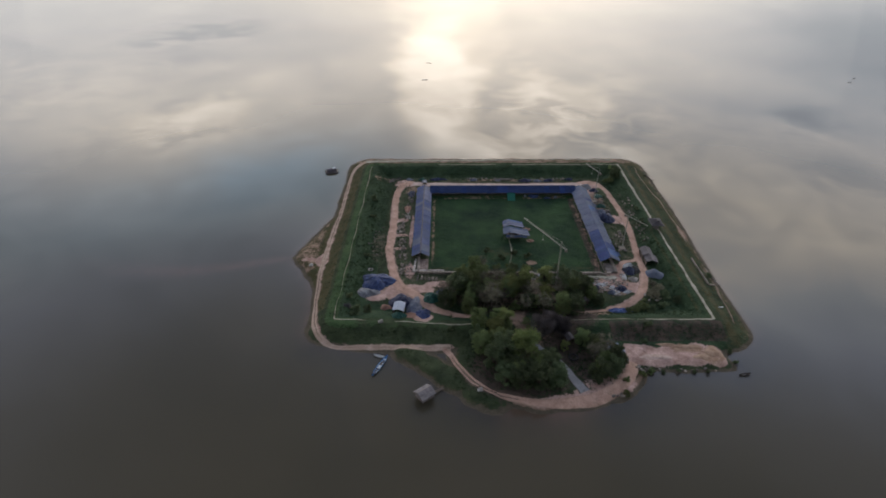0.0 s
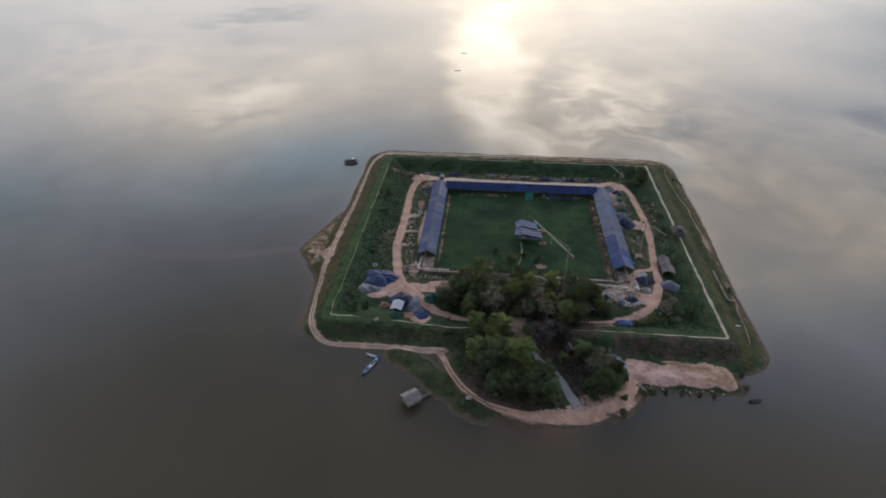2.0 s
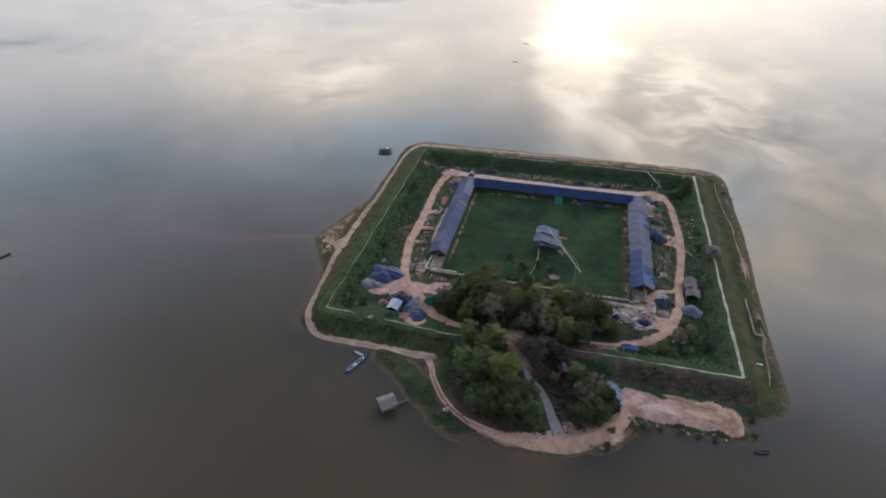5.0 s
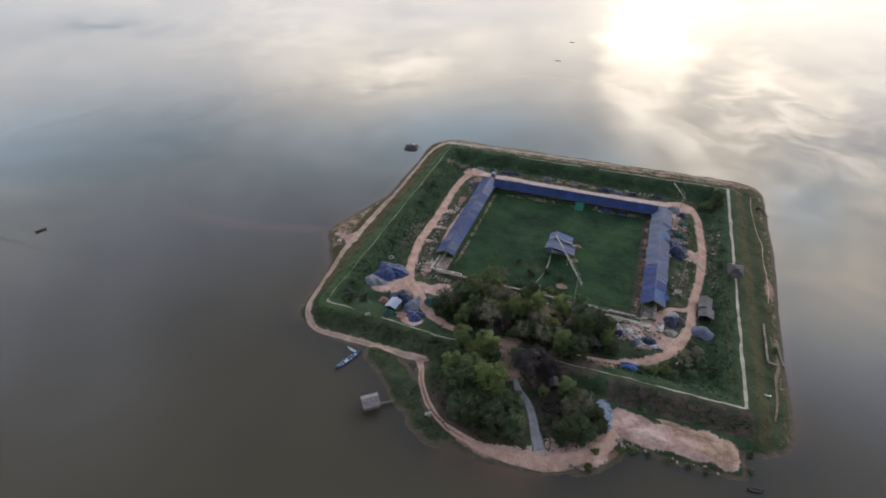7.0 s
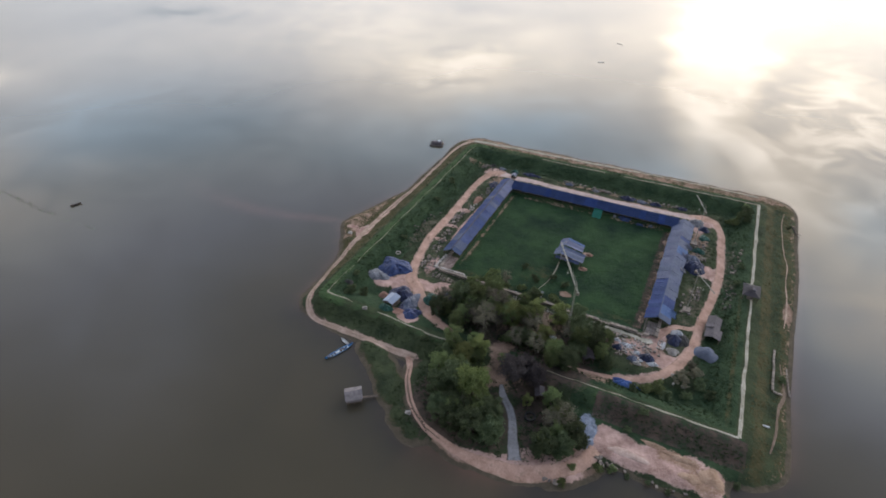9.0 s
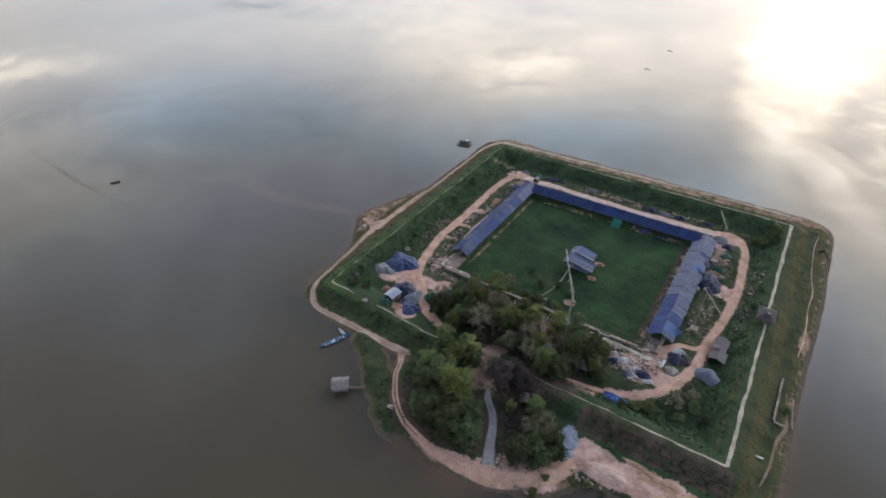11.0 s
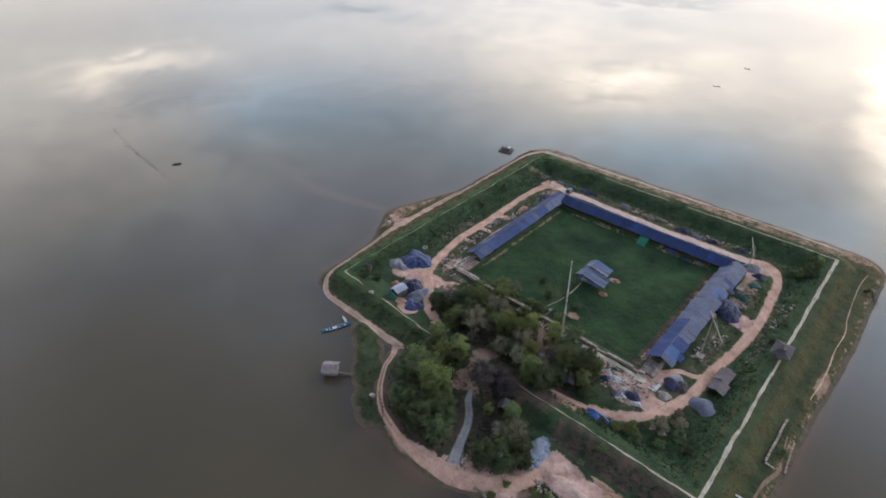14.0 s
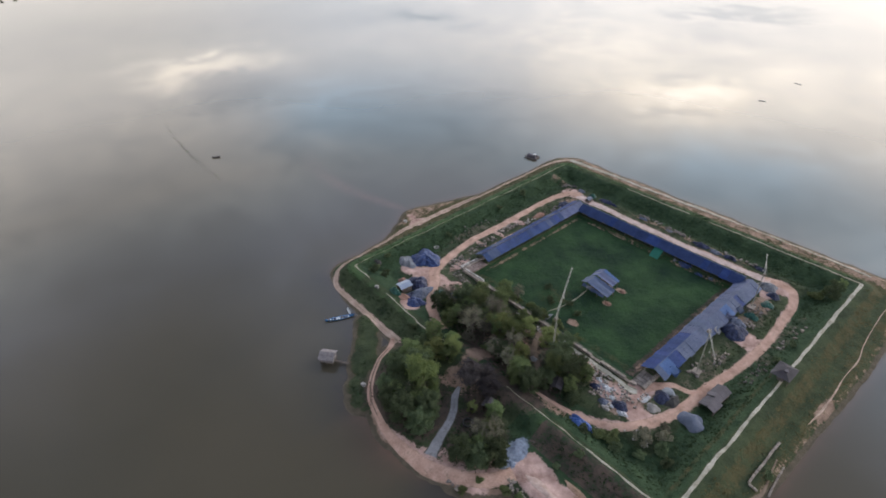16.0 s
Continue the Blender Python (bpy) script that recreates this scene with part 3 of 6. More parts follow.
TRACKS_EAST = [
    ([(0.5, 124), (-27, 124.2), (-35, 124.8), (-40, 128), (-43, 134), (-44.8, 145), (-46.2, 162), (-46.2, 188), (-45.6, 206), (-46.2, 240)], 0.6),
    ([(23.5, 102.2), (28.7, 101.9), (34.6, 102.3), (39, 103.2), (44, 105.6), (48.4, 108.6), (52, 112.5), (54, 117)], 1.1), ([(36, 104.5), (42, 107), (47, 111), (50.5, 115)], 2.2),
]
TRACKS = TRACKS_WEST + TRACKS_EAST


def build_ground():
    step = 0.6
    xs, ys = np.arange(-78, 116, step), np.arange(84, 284, step)
    gx, gy = np.meshgrid(xs, ys)
    gz = height(gx, gy)
    nx, ny = len(xs), len(ys)
    idx = np.arange(nx * ny).reshape(ny, nx)
    faces = np.stack([idx[:-1, :-1], idx[:-1, 1:], idx[1:, 1:], idx[1:, :-1]], -1).reshape(-1, 4)
    ob = link("ground", np.stack([gx, gy, gz], -1).reshape(-1, 3).tolist(), faces.tolist(), M["ground"], smooth=True)
    tagged(ob, "grassy island ground with an earth dike round a sunken court", "ground", kind="structure")
    d = -land_distance(gx, gy)
    q = rect_distance(gx, gy, *DIKE, 1.5)
    inside = smooth(-q, 12.0, 15.0)

    def spot(cx, cy, rx, ry, soft=0.6):
        return 1 - smooth(np.hypot((gx - cx) / rx, (gy - cy) / ry), 1 - soft, 1 + soft)

    sand = np.maximum.reduce([
        (1 - smooth(rect_distance(gx + 1.2 * wobble(gx, gy, 0.5), gy + 1.6 * wobble(gx, gy, 0.33), 51.5, 83.0, 115.7, 124.8, 2.4), -1.8, 1.4)) * 0.95,
        spot(-51, 171.0, 5.0, 1.6) * 0.62, spot(-47, 170, 2.4, 4), spot(46, 108.5, 8, 3.0), spot(36, 102.8, 9, 2.2), spot(64.5, 152, 4.5, 3.2), spot(60, 160, 3.5, 4.0), spot(56, 153.5, 8, 3.6) * 0.85, spot(46, 157.8, 6, 1.4) * 0.8])
    sand = np.maximum.reduce([sand, spot(70.5, 199, 4.5, 3.6), spot(-19, 232.5, 5, 3.5), spot(66, 231, 5, 4), spot(-12.5, 151.5, 8, 2.6), spot(-17.5, 150, 5, 4.5), spot(-24, 148, 4, 3), spot(-2.5, 154.5, 6, 1.8), spot(65, 225, 2.5, 3.0),
        spot(-8.5, 135.8, 3.5, 2.5), spot(-18.8, 186.6, 2.8, 1.0), spot(-18.8, 198.6, 2.8, 1.4), spot(-18.4, 177.2, 2.8, 1.0), spot(-14.4, 190, 0.9, 14) * 0.8, spot(-13.8, 162.5, 2.0, 5) * 0.8])
    near = np.minimum.reduce([line_distance(gx, gy, *a, *b) - w for line, w in TRACKS for a, b in zip(line, line[1:])])
    sand = np.maximum(sand, (1 - smooth(near, -0.4, 1.9)) * 0.62)
    wood = np.maximum.reduce([spot(20, 113, 17, 12), spot(43, 115, 8, 10), spot(22, 147, 24, 13), spot(38, 138, 12, 10), spot(34, 127, 7, 6)]) * 0.72
    wood = np.maximum(wood, (1 - smooth(np.abs(gx - 54.6), 0.8, 2.6)) * ((gy > 163) & (gy < 219)) * 0.62)
    wood = np.maximum(wood, spot(36, 119.5, 4.5, 5) * 0.8)
    # outer south-east slope: brown growth, with its shade put into the colour
    wood = np.maximum(wood, ((gy < 132.6) & (gy > 125.4) & (gx > 50) & (gx < 86)) * 0.57)
    crest = (1 - smooth(np.abs(q - 1.2), 1.2, 3.2)) * (gx < 80) * (0.76 * (gx < -30) + 0.5 * (gy > 245) + 0.45 * (gy < 137)).clip(0, 0.76)
    # inner slope, and the shaded outer south-east slope darkened in colour
    slope = np.maximum(smooth(-q, -0.2, 1.6) * (1 - smooth(-q, 9.0, 13.0)) * 0.85, ((gy < 133.2) & (gy > 118) & (gx > 44) & (gx < 85)) * 0.85)
    earth = np.maximum.reduce([
        (1 - smooth(np.abs(d - 1.6), 0.6, 2.2)) * (gy > 120) * ((gy > 257) * 0.7 + (gx > 90) * (gy <= 257) * 0.38), smooth(gy, 254.5, 258.0) * 0.58,
        (1 - smooth(np.abs(d - 1.0), 0.6, 2.0)) * (gy < 113) * 0.9 * (gx > 17), smooth(-gx, 47.6, 49.6) * ((gy > 163) & (gy < 240)) * (0.52 - 0.12 * (gy > 205))])
    earth = np.maximum.reduce([earth, spot(-53, 172.5, 5, 4) * 0.42, spot(24.0, 130.0, 2.2, 3.6) * 0.7, spot(22.5, 126, 3.4, 4) * 0.72, spot(95.0, 190, 1.8, 6) * 0.8, (1 - smooth(np.abs(gx - 55.2), 0.5, 2.2)) * ((gy > 163) & (gy < 219)) * 0.44,
        (1 - smooth(np.abs(gx + 5.8), 0.4, 1.4)) * ((gy > 166) & (gy < 219)) * 0.46, (1 - smooth(np.abs(gy - 219.5), 0.5, 1.6)) * ((gx > -6) & (gx < 56)) * 0.42])
    earth = np.maximum.reduce([earth, spot(32, 192.5, 1.8, 1.3) * 0.8, spot(32.6, 183.8, 1.6, 1.2) * 0.8, spot(58, 154, 9, 7) * 0.62, spot(27, 128, 4, 5) * 0.5, spot(48, 138, 5, 2.5) * 0.7, spot(26, 150, 15, 10) * 0.5, spot(22.0, 136.0, 3.2, 6.0) * 0.74, spot(24, 126, 3.6, 3) * 0.85, spot(31, 168.5, 2, 1.4), spot(66, 217, 3.2, 6) * 0.66, spot(66, 207.5, 2.6, 3) * 0.6, spot(-30, 237, 5, 3) * 0.5, spot(28, 236, 30, 1.6) * 0.52, spot(-16, 226, 3, 5) * 0.6])
    gravel = np.maximum(spot(50.0, 121.6, 2.8, 5.0), spot(51.0, 117.4, 2.2, 2.0)) * 0.8
    tan = np.maximum(spot(73, 122.8, 10, 2.0) * 0.6, spot(78.6, 119.8, 5.0, 4.4) * 0.62)
    rubble = np.maximum.reduce([spot(77, 200, 3.4, 30) * 0.44, spot(68, 182, 3.6, 12) * 0.5, spot(67, 212, 4.5, 10) * 0.56, inside * (1 - smooth(-rect_distance(gx, gy, -15, 65, 160, 229, 1), 0, 1)) * 0.42, spot(-26.8, 180, 3.2, 16) * 0.54])
    dry = np.maximum((smooth(gx, 85.2, 87.0) * (1 - smooth(gx, 89.0, 91.0) * 0.35 + smooth(gx, 91.5, 93.5) * 0.3) * (gy > 124) * 0.53), (smooth(gy, 251.0, 254.0) * 0.62))
    dry = np.maximum(dry, (smooth(-gx, 39.5, 41.5) * (gy > 140) * 0.62))
    dry = np.maximum(dry, (1 - smooth(d, 0.5, 5.5)) * (gy < 122.5) * (gx < 12) * 0.56)
    dry = np.maximum(dry, spot(-53, 182, 9, 26) * 0.66)
    dry = np.maximum(dry, (1 - smooth(np.abs(gx - 80.8), 0.3, 1.6)) * ((gy > 135) & (gy < 190)) * 0.5)
    dry = np.maximum.reduce([dry, spot(6, 172, 11, 8) * 0.32, spot(20, 174, 9, 8) * 0.42, spot(31, 176, 6, 5) * 0.36, (1 - smooth(np.abs(gy - 164.5), 0.8, 3.0)) * 0.45 * ((gx > -7) & (gx < 57)), (1 - smooth(np.abs(gx + 5.5), 0.8, 2.6)) * 0.4 * ((gy > 163) & (gy < 219))])
    court = smooth(-rect_distance(gx, gy, -7.6, 57.2, 161.2, 221.0, 0.5), 0, 1.0)
    wet = np.maximum(1 - smooth(d, 0.2, 2.4), ((gy < 122.5) & (gx < 14)) * (1 - smooth(d, 0.2, 3.4)) * 0.8)
    for name, v in (("sand", sand), ("earth", earth), ("rubble", rubble), ("dry", dry), ("court", court), ("wet", wet), ("litter_shade", wood), ("crest", crest), ("gravel", gravel), ("slope", slope), ("tan", tan)):
        att = ob.data.attributes.new(name, "FLOAT", "POINT")
        att.data.foreach_set("value", np.ascontiguousarray(v, dtype=np.float32).ravel())


def build_water():
    xs = np.concatenate([[-4200, -2000, -1000, -500], np.arange(-260, -64, 4.0), np.arange(-64, 112, 1.5), np.arange(112, 200, 4.0), [400, 900, 2000, 4200]])
    ys = np.concatenate([[-4200, -2000, -800, -200], np.arange(60, 84, 4.0), np.arange(84, 276, 1.5), np.arange(276, 420, 4.0), [600, 1200, 2200, 4200]])
    gx, gy = np.meshgrid(xs, ys)
    nx, ny = len(xs), len(ys)
    idx = np.arange(nx * ny).reshape(ny, nx)
    faces = np.stack([idx[:-1, :-1], idx[:-1, 1:], idx[1:, 1:], idx[1:, :-1]], -1).reshape(-1, 4)
    ob = link("water", np.stack([gx, gy, 0 * gx], -1).reshape(-1, 3).tolist(), faces.tolist(), M["water"])
    tagged(ob, "calm silty lake mirroring a cloudy evening sky", "water", kind="structure")
    plume = np.exp(-((gy - 174 - 9 * np.sin((gx + 60) * 0.035)) / (2.0 + 0.05 * np.abs(gx + 60))) ** 2) * smooth(-gx, 58, 62) * (1 - smooth(-gx, 70, 160)) * 0.5
    d = land_distance(gx, gy)
    edge = np.exp(-np.clip(d, 0, 99) / 3.4) * (gy < 114) * smooth(gx, 6, 18) * (1 - smooth(gx, 30, 42)) * 0.8
    edge = np.maximum(edge, np.exp(-np.clip(d, 0, 99) / 1.8) * 0.5)
    # darker water off two stretches of the southern shore
    shore_dark = np.exp(-np.clip(d - 1.0, 0, 99) / 7.0) * (1 - smooth(gy, 118, 138)) * np.maximum(1 - smooth(gx, 8, 18), smooth(gx, 34, 46)) * 0.7
    for name, v in (("silt", np.maximum(plume, edge)), ("shore_dark", shore_dark)):
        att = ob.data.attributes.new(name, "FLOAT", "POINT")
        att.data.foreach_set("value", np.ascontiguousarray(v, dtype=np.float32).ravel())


build_ground()
build_water()


# ---- roads and paths, laid on the ground ----
def ribbon(name, points, width, material, label, category="road", lift=0.07, ragged=0.25, ends=None):
    """A worn strip that follows the ground along a smooth line; width may be one number or one a point."""
    pts = [Vector((*p, 0)) for p in points]
    wide = [width] * len(pts) if isinstance(width, (int, float)) else list(width)
    line = []
    for i in range(len(pts) - 1):
        p0, p1, p2, p3 = pts[max(i - 1, 0)], pts[i], pts[i + 1], pts[min(i + 2, len(pts) - 1)]
        n = max(2, int((p2 - p1).length / 0.45))
        for k in range(n):
            t = k / n
            p = 0.5 * ((2 * p1) + (p2 - p0) * t + (2 * p0 - 5 * p1 + 4 * p2 - p3) * t * t + (3 * p1 - p0 - 3 * p2 + p3) * t ** 3)
            line.append((p, wide[i] + (wide[i + 1] - wide[i]) * t))
    line.append((pts[-1], wide[-1]))
    verts, faces, cross = [], [], 8
    for i, (p, w) in enumerate(line):
        a, b = line[max(i - 1, 0)][0], line[min(i + 1, len(line) - 1)][0]
        side = Vector((-(b - a).y, (b - a).x, 0)).normalized()
        for c in range(cross + 1):
            s = (c / cross - 0.5) * 2
            half = w / 2 * (1 + ragged * (0.65 * float(wobble(p.x + 9 * (s > 0), p.y, 0.45)) + 0.22 * float(wobble(p.x + 5 * (s > 0), p.y, 1.6)) + 0.2 * float(wobble(p.x + 3 * (s > 0), p.y, 4.1))))
            v = p + side * s * half
            drop = 0.06 * abs(s) ** 6
            verts.append((v.x, v.y, ground_z(v.x, v.y) + lift - drop))
        if i:
            k = len(verts) - cross - 1
            faces += [(k + c - cross - 1, k + c - cross, k + c + 1, k + c) for c in range(cross)]
    ob = link(name, verts, faces, material, smooth=True)
    att = ob.data.attributes.new("across", "FLOAT", "POINT")
    att.data.foreach_set("value", [c / cross * 2 - 1 for _ in line for c in range(cross + 1)])
    return tagged(ob, label, category, kind="structure")


ribbon("outer_road", [(0.5, 124), (-8.6, 123.9), (-17, 124), (-27, 124.2), (-35, 124.8), (-40, 128), (-43, 134), (-44.8, 145), (-46.2, 162), (-46.2, 175), (-46.2, 188), (-45.6, 206), (-45.8, 225), (-46.2, 240), (-45, 251), (-41, 258.5)],
       [2.4, 2.0, 1.8, 1.8, 1.8, 2.0, 1.8, 1.5, 1.5, 2.2, 1.6, 1.5, 1.5, 1.6, 2.0, 2.0], M["shore_road"], "pale sandy track along the lake shore", ragged=0.22)
ribbon("shore_strip", [(-41, 258.5), (-23, 259.6), (-5, 259.8), (20, 260.5), (45, 261.5), (70, 261.5), (84, 260)], [2.6, 2.0, 1.4, 1.8, 1.5, 1.8, 1.0], M["pale_path"], "worn sandy strip along the far shore", "path", ragged=0.5)
ribbon("bulge_road", [(-1.5, 124), (0.6, 121), (2.4, 116.5), (5, 112.5), (8, 109), (12.7, 105.4), (18.7, 103.3), (23.5, 102.2), (28.7, 101.9), (34.6, 102.3), (39, 103.2), (44, 105.6), (48.4, 108.6), (52, 112.5), (54, 117)],
       [2.2, 1.7, 1.6, 1.6, 1.6, 1.7, 1.8, 2.0, 2.4, 3.2, 3.8, 3.8, 3.2, 3.4, 3.6], M["sand_road"], "rutted pink sandy track curving round the wooded point", ragged=0.2)
M["dome_tarp"] = surface("dome_tarp", (0.095, 0.108, 0.145), (0.16, 0.175, 0.22), 0.5, 0.6, 0.3, gloss=0.2)
M["verge"] = surface("verge", (0.12, 0.085, 0.055), (0.26, 0.18, 0.13), 0.6, 0.95, 0.3)
ribbon("road_verge_south", [(0.9, 120), (2.4, 116.5), (5, 112.5), (8, 109), (12.7, 105.4), (18.7, 103.3)], [0.3, 0.45, 0.5, 0.45, 0.4, 0.2], M["verge"], "strip of weeds between the wheel ruts", "verge", lift=0.12, ragged=0.6)
ribbon("road_verge_west", [(-41.5, 130.5), (-43.4, 136), (-44.8, 145), (-45.6, 154), (-46.2, 162)], [0.2, 0.4, 0.45, 0.45, 0.2], M["verge"], "strip of weeds between the wheel ruts", "verge", lift=0.12, ragged=0.6)
ribbon("road_verge_north", [(-46.2, 182), (-45.9, 196), (-45.6, 210), (-45.9, 226), (-46.1, 238)], [0.2, 0.4, 0.35, 0.4, 0.2], M["verge"], "strip of weeds between the wheel ruts", "verge", lift=0.12, ragged=0.7)
ribbon("grey_road", [(26.4, 125.2), (27.9, 122.4), (31.4, 118.4), (33.6, 114.6), (35.0, 111.0), (36.4, 107.8), (37.4, 105.6)], [1.0, 2.0, 2.2, 2.3, 2.5, 3.2, 3.8], M["grey_road"], "grey gravel lane through the trees", lift=0.10, ragged=0.15)
ribbon("inner_road_west", [(-15.5, 233.2), (-20, 231.6), (-22.4, 224), (-22.8, 214), (-22.2, 200), (-22.2, 187), (-22.4, 177), (-21, 168), (-19.2, 159.5), (-17, 153.2), (-12.7, 149.6), (-8.4, 144.7), (-3.3, 140.4), (2.2, 137.6), (7.5, 136.6)],
       [3.6, 3.8, 2.9, 2.8, 3.0, 3.2, 3.0, 2.6, 2.9, 4.0, 3.8, 3.4, 3.2, 2.8, 2.2], M["sand_road"], "pink sandy service track beside the roofed gallery", ragged=0.18)
ribbon("inner_road_north", [(-16, 232.8), (-11.8, 231.6), (-1, 231.8), (11, 231.2), (30, 230.9), (45, 230.9), (55, 231.4), (63, 232.2)], [4.0, 3.8, 3.2, 3.0, 2.8, 2.8, 3.2, 4.0], M["pale_road"], "pink sandy service track behind the blue gallery roof", ragged=0.2)
ribbon("inner_road_east", [(61, 232), (66, 233.2), (70.3, 231.3), (72.6, 225.6), (73.5, 216), (74.2, 205), (74.0, 194), (72.7, 182), (71.1, 172), (70.8, 164), (69.3, 157.5), (66.3, 150.2), (62.8, 145.7), (58.2, 142.9), (53.4, 141.1), (48, 139.8), (43.5, 138.9), (40.4, 138.8)],
       [4.0, 3.8, 3.2, 2.7, 2.5, 2.5, 2.7, 2.4, 2.7, 2.6, 3.0, 3.0, 2.4, 1.9, 1.6, 1.5, 1.3, 1.0], M["sand_road"], "pink sandy service track looping past the stone yards", ragged=0.18)
ribbon("branch_track", [(71.2, 170.5), (68.6, 168.6), (65, 167.8), (62, 164.5), (59.5, 160.5)], [2.4, 1.8, 1.8, 2.6, 3.4], M["sand_road"], "short sandy spur to the gallery's end", ragged=0.3)

ribbon("dike_path_east", [(83.6, 133.2), (83.7, 141), (83.55, 150), (83.7, 160), (83.6, 172), (83.7, 184), (83.55, 196), (83.7, 209), (83.55, 222), (83.7, 236), (83.6, 249.6)], [1.30, 0.98, 1.17, 0.90, 1.01, 0.69, 0.98, 1.01, 1.30, 1.14, 1.38], M["pale_path"], "pale sandstone footpath on the dike's crest", "path", ragged=0.75)
ribbon("dike_path_south", [(62.0, 133.2), (66, 133.1), (70, 133.2), (74, 133.1), (79, 133.2), (83.6, 133.2)], [0.5, 0.6, 0.55, 0.7, 0.6, 0.75], M["pale_path"], "pale sandstone footpath on the dike's crest", "path", ragged=0.75)
ribbon("dike_path_south_low", [(36, 133.3), (41.2, 133.1), (45, 133.3), (47.9, 133.3), (52, 133.2), (55.2, 133.4), (58.5, 133.2), (62, 133.2)], [0.15, 0.3, 0.2, 0.4, 0.3, 0.6, 0.1, 0.35], M["worn_path"], "narrow overgrown stone footpath on the dike", "path", ragged=0.35)
ribbon("dike_path_south_west", [(-36.4, 134.4), (-36.0, 133.6), (-33, 133.3), (-29.5, 133.5), (-26.5, 133.1)], [0.45, 0.75, 0.4, 0.5, 0.15], M["worn_path"], "narrow overgrown stone footpath on the dike", "path", ragged=0.35)
ribbon("dike_path_south_mid", [(-17.4, 132.9), (-14.1, 132.8), (-9, 132.6), (-6.7, 132.4), (-2, 132.6), (0.2, 132.0), (4.7, 132.2), (9, 132.6), (14, 133.0)], [0.2, 0.55, 0.35, 0.5, 0.4, 0.65, 0.6, 0.4, 0.2], M["worn_path"], "narrow overgrown stone footpath on the dike", "path", ragged=0.4)
ribbon("dike_path_north", [(83.6, 249.6), (66, 249.5), (48, 249.6), (32, 249.5)], [0.8, 0.6, 0.6, 0.45], M["worn_path"], "pale stone footpath on the dike's crest", "path", ragged=0.55)
ribbon("dike_path_north_west", [(24, 249.6), (10, 249.4), (-4, 249.6)], [0.5, 0.55, 0.4], M["worn_path"], "narrow overgrown stone footpath on the dike", "path", ragged=0.5)
ribbon("dike_path_west", [(-36.4, 134.4), (-36.8, 141), (-36.3, 149), (-36.7, 158), (-36.2, 167), (-36.6, 177), (-36.3, 188), (-36.7, 199), (-36.2, 209), (-36.6, 219), (-36.3, 230), (-36.6, 240), (-36.4, 248)],
       [0.45, 0.14, 0.1, 0.2, 0.28, 0.1, 0.3, 0.12, 0.36, 0.16, 0.42, 0.36, 0.2], M["worn_path"], "narrow overgrown stone footpath on the dike", "path", ragged=0.7)


# ---- roofed galleries round the court ----
def gable_roof(owner, length, half, eave, ridge, count, pick, tilt=0.05, seed=1, cap=0.24):
    """Sheets on both slopes of a roof that runs along the thing's own y axis, from 0 to length; pick(slope, i) names each sheet's material."""
    rnd = random.Random(seed)
    step = length / count
    for side in (-1, 1):
        for i in range(count):
            bm = bmesh.new()
            e = 0.15 + rnd.uniform(-0.1, 0.1 + 1.5 * tilt * rnd.random())
            lift = 0.02 + (i % 2) * 0.05
            y0, y1 = i * step - 0.06, (i + 1) * step + 0.06
            sag = rnd.uniform(-tilt, tilt)
            foot = half + e
            drop = (ridge - eave) * e / half
            quad = [(0.0, y0, ridge + lift), (0.0, y1, ridge + lift + sag * 0.3), (side * foot, y1, eave - drop + lift + sag), (side * foot, y0, eave - drop + lift - sag * 0.5)]
            sheet(bm, quad, 0.05)
            roof_sheet = part("roof_sheet", bm, M[pick(side, i)], owner)
            bm = bmesh.new()
            for k in range(1, 4):
                f = k / 4
                a = Vector(quad[0]).lerp(Vector(quad[3]), f)
                b = Vector(quad[1]).lerp(Vector(quad[2]), f)
                tube(bm, a + Vector((0, 0, 0.02)), b + Vector((0, 0, 0.02)), 0.05, n=4)
            part("batten", bm, M[pick(side, i)], roof_sheet)
    bm = bmesh.new()
    block(bm, (0, length / 2, ridge + 0.07), (cap, length, 0.06))
    part("ridge_cap", bm, M["tarp_dark" if cap > 0.3 else "roof_slate"], owner)


def gallery(name, x, y, rz, length, half, eave, ridge, count, pick, label, seed, wall_side):
    z = 1.9
    g = thing(name, x, y, z, label, "shelter", rz, "roofed galleries round the court")
    gable_roof(g, length, half, eave - z, ridge - z, count, pick, 0.14 if seed == 5 else 0.07, seed, 0.55 if seed == 3 else 0.24)
    n = max(3, round(length / 5.5))
    for i in range(n + 1):
        yy = 0.3 + (length - 0.6) * i / n
        for s in (-1, 1):
            bm = bmesh.new()
            tube(bm, (s * (half - 0.35), yy, -1.6), (s * (half - 0.35), yy, eave - z + 0.1), 0.09)
            part("post", bm, M["timber"], g)
        bm = bmesh.new()
        for s in (-1, 1):
            tube(bm, (s * (half - 0.3), yy, eave - z - 0.12), (0, yy, ridge - z - 0.12), 0.07, n=4)
        tube(bm, (-half + 0.3, yy, eave - z - 0.14), (half - 0.3, yy, eave - z - 0.14), 0.07, n=4)
        part("truss", bm, M["timber"], g)
    return g


def west_pick(side, i):
    if side < 0:
        return "roof_slate" if i in (3, 4, 17) else "roof_blue" if i % 5 else "roof_dusk"
    return "roof_slate" if i in (1, 2, 15) else "roof_blue" if i in (8, 9, 12, 17) else "pavilion_roof" if i > 18 else "roof_dusk"


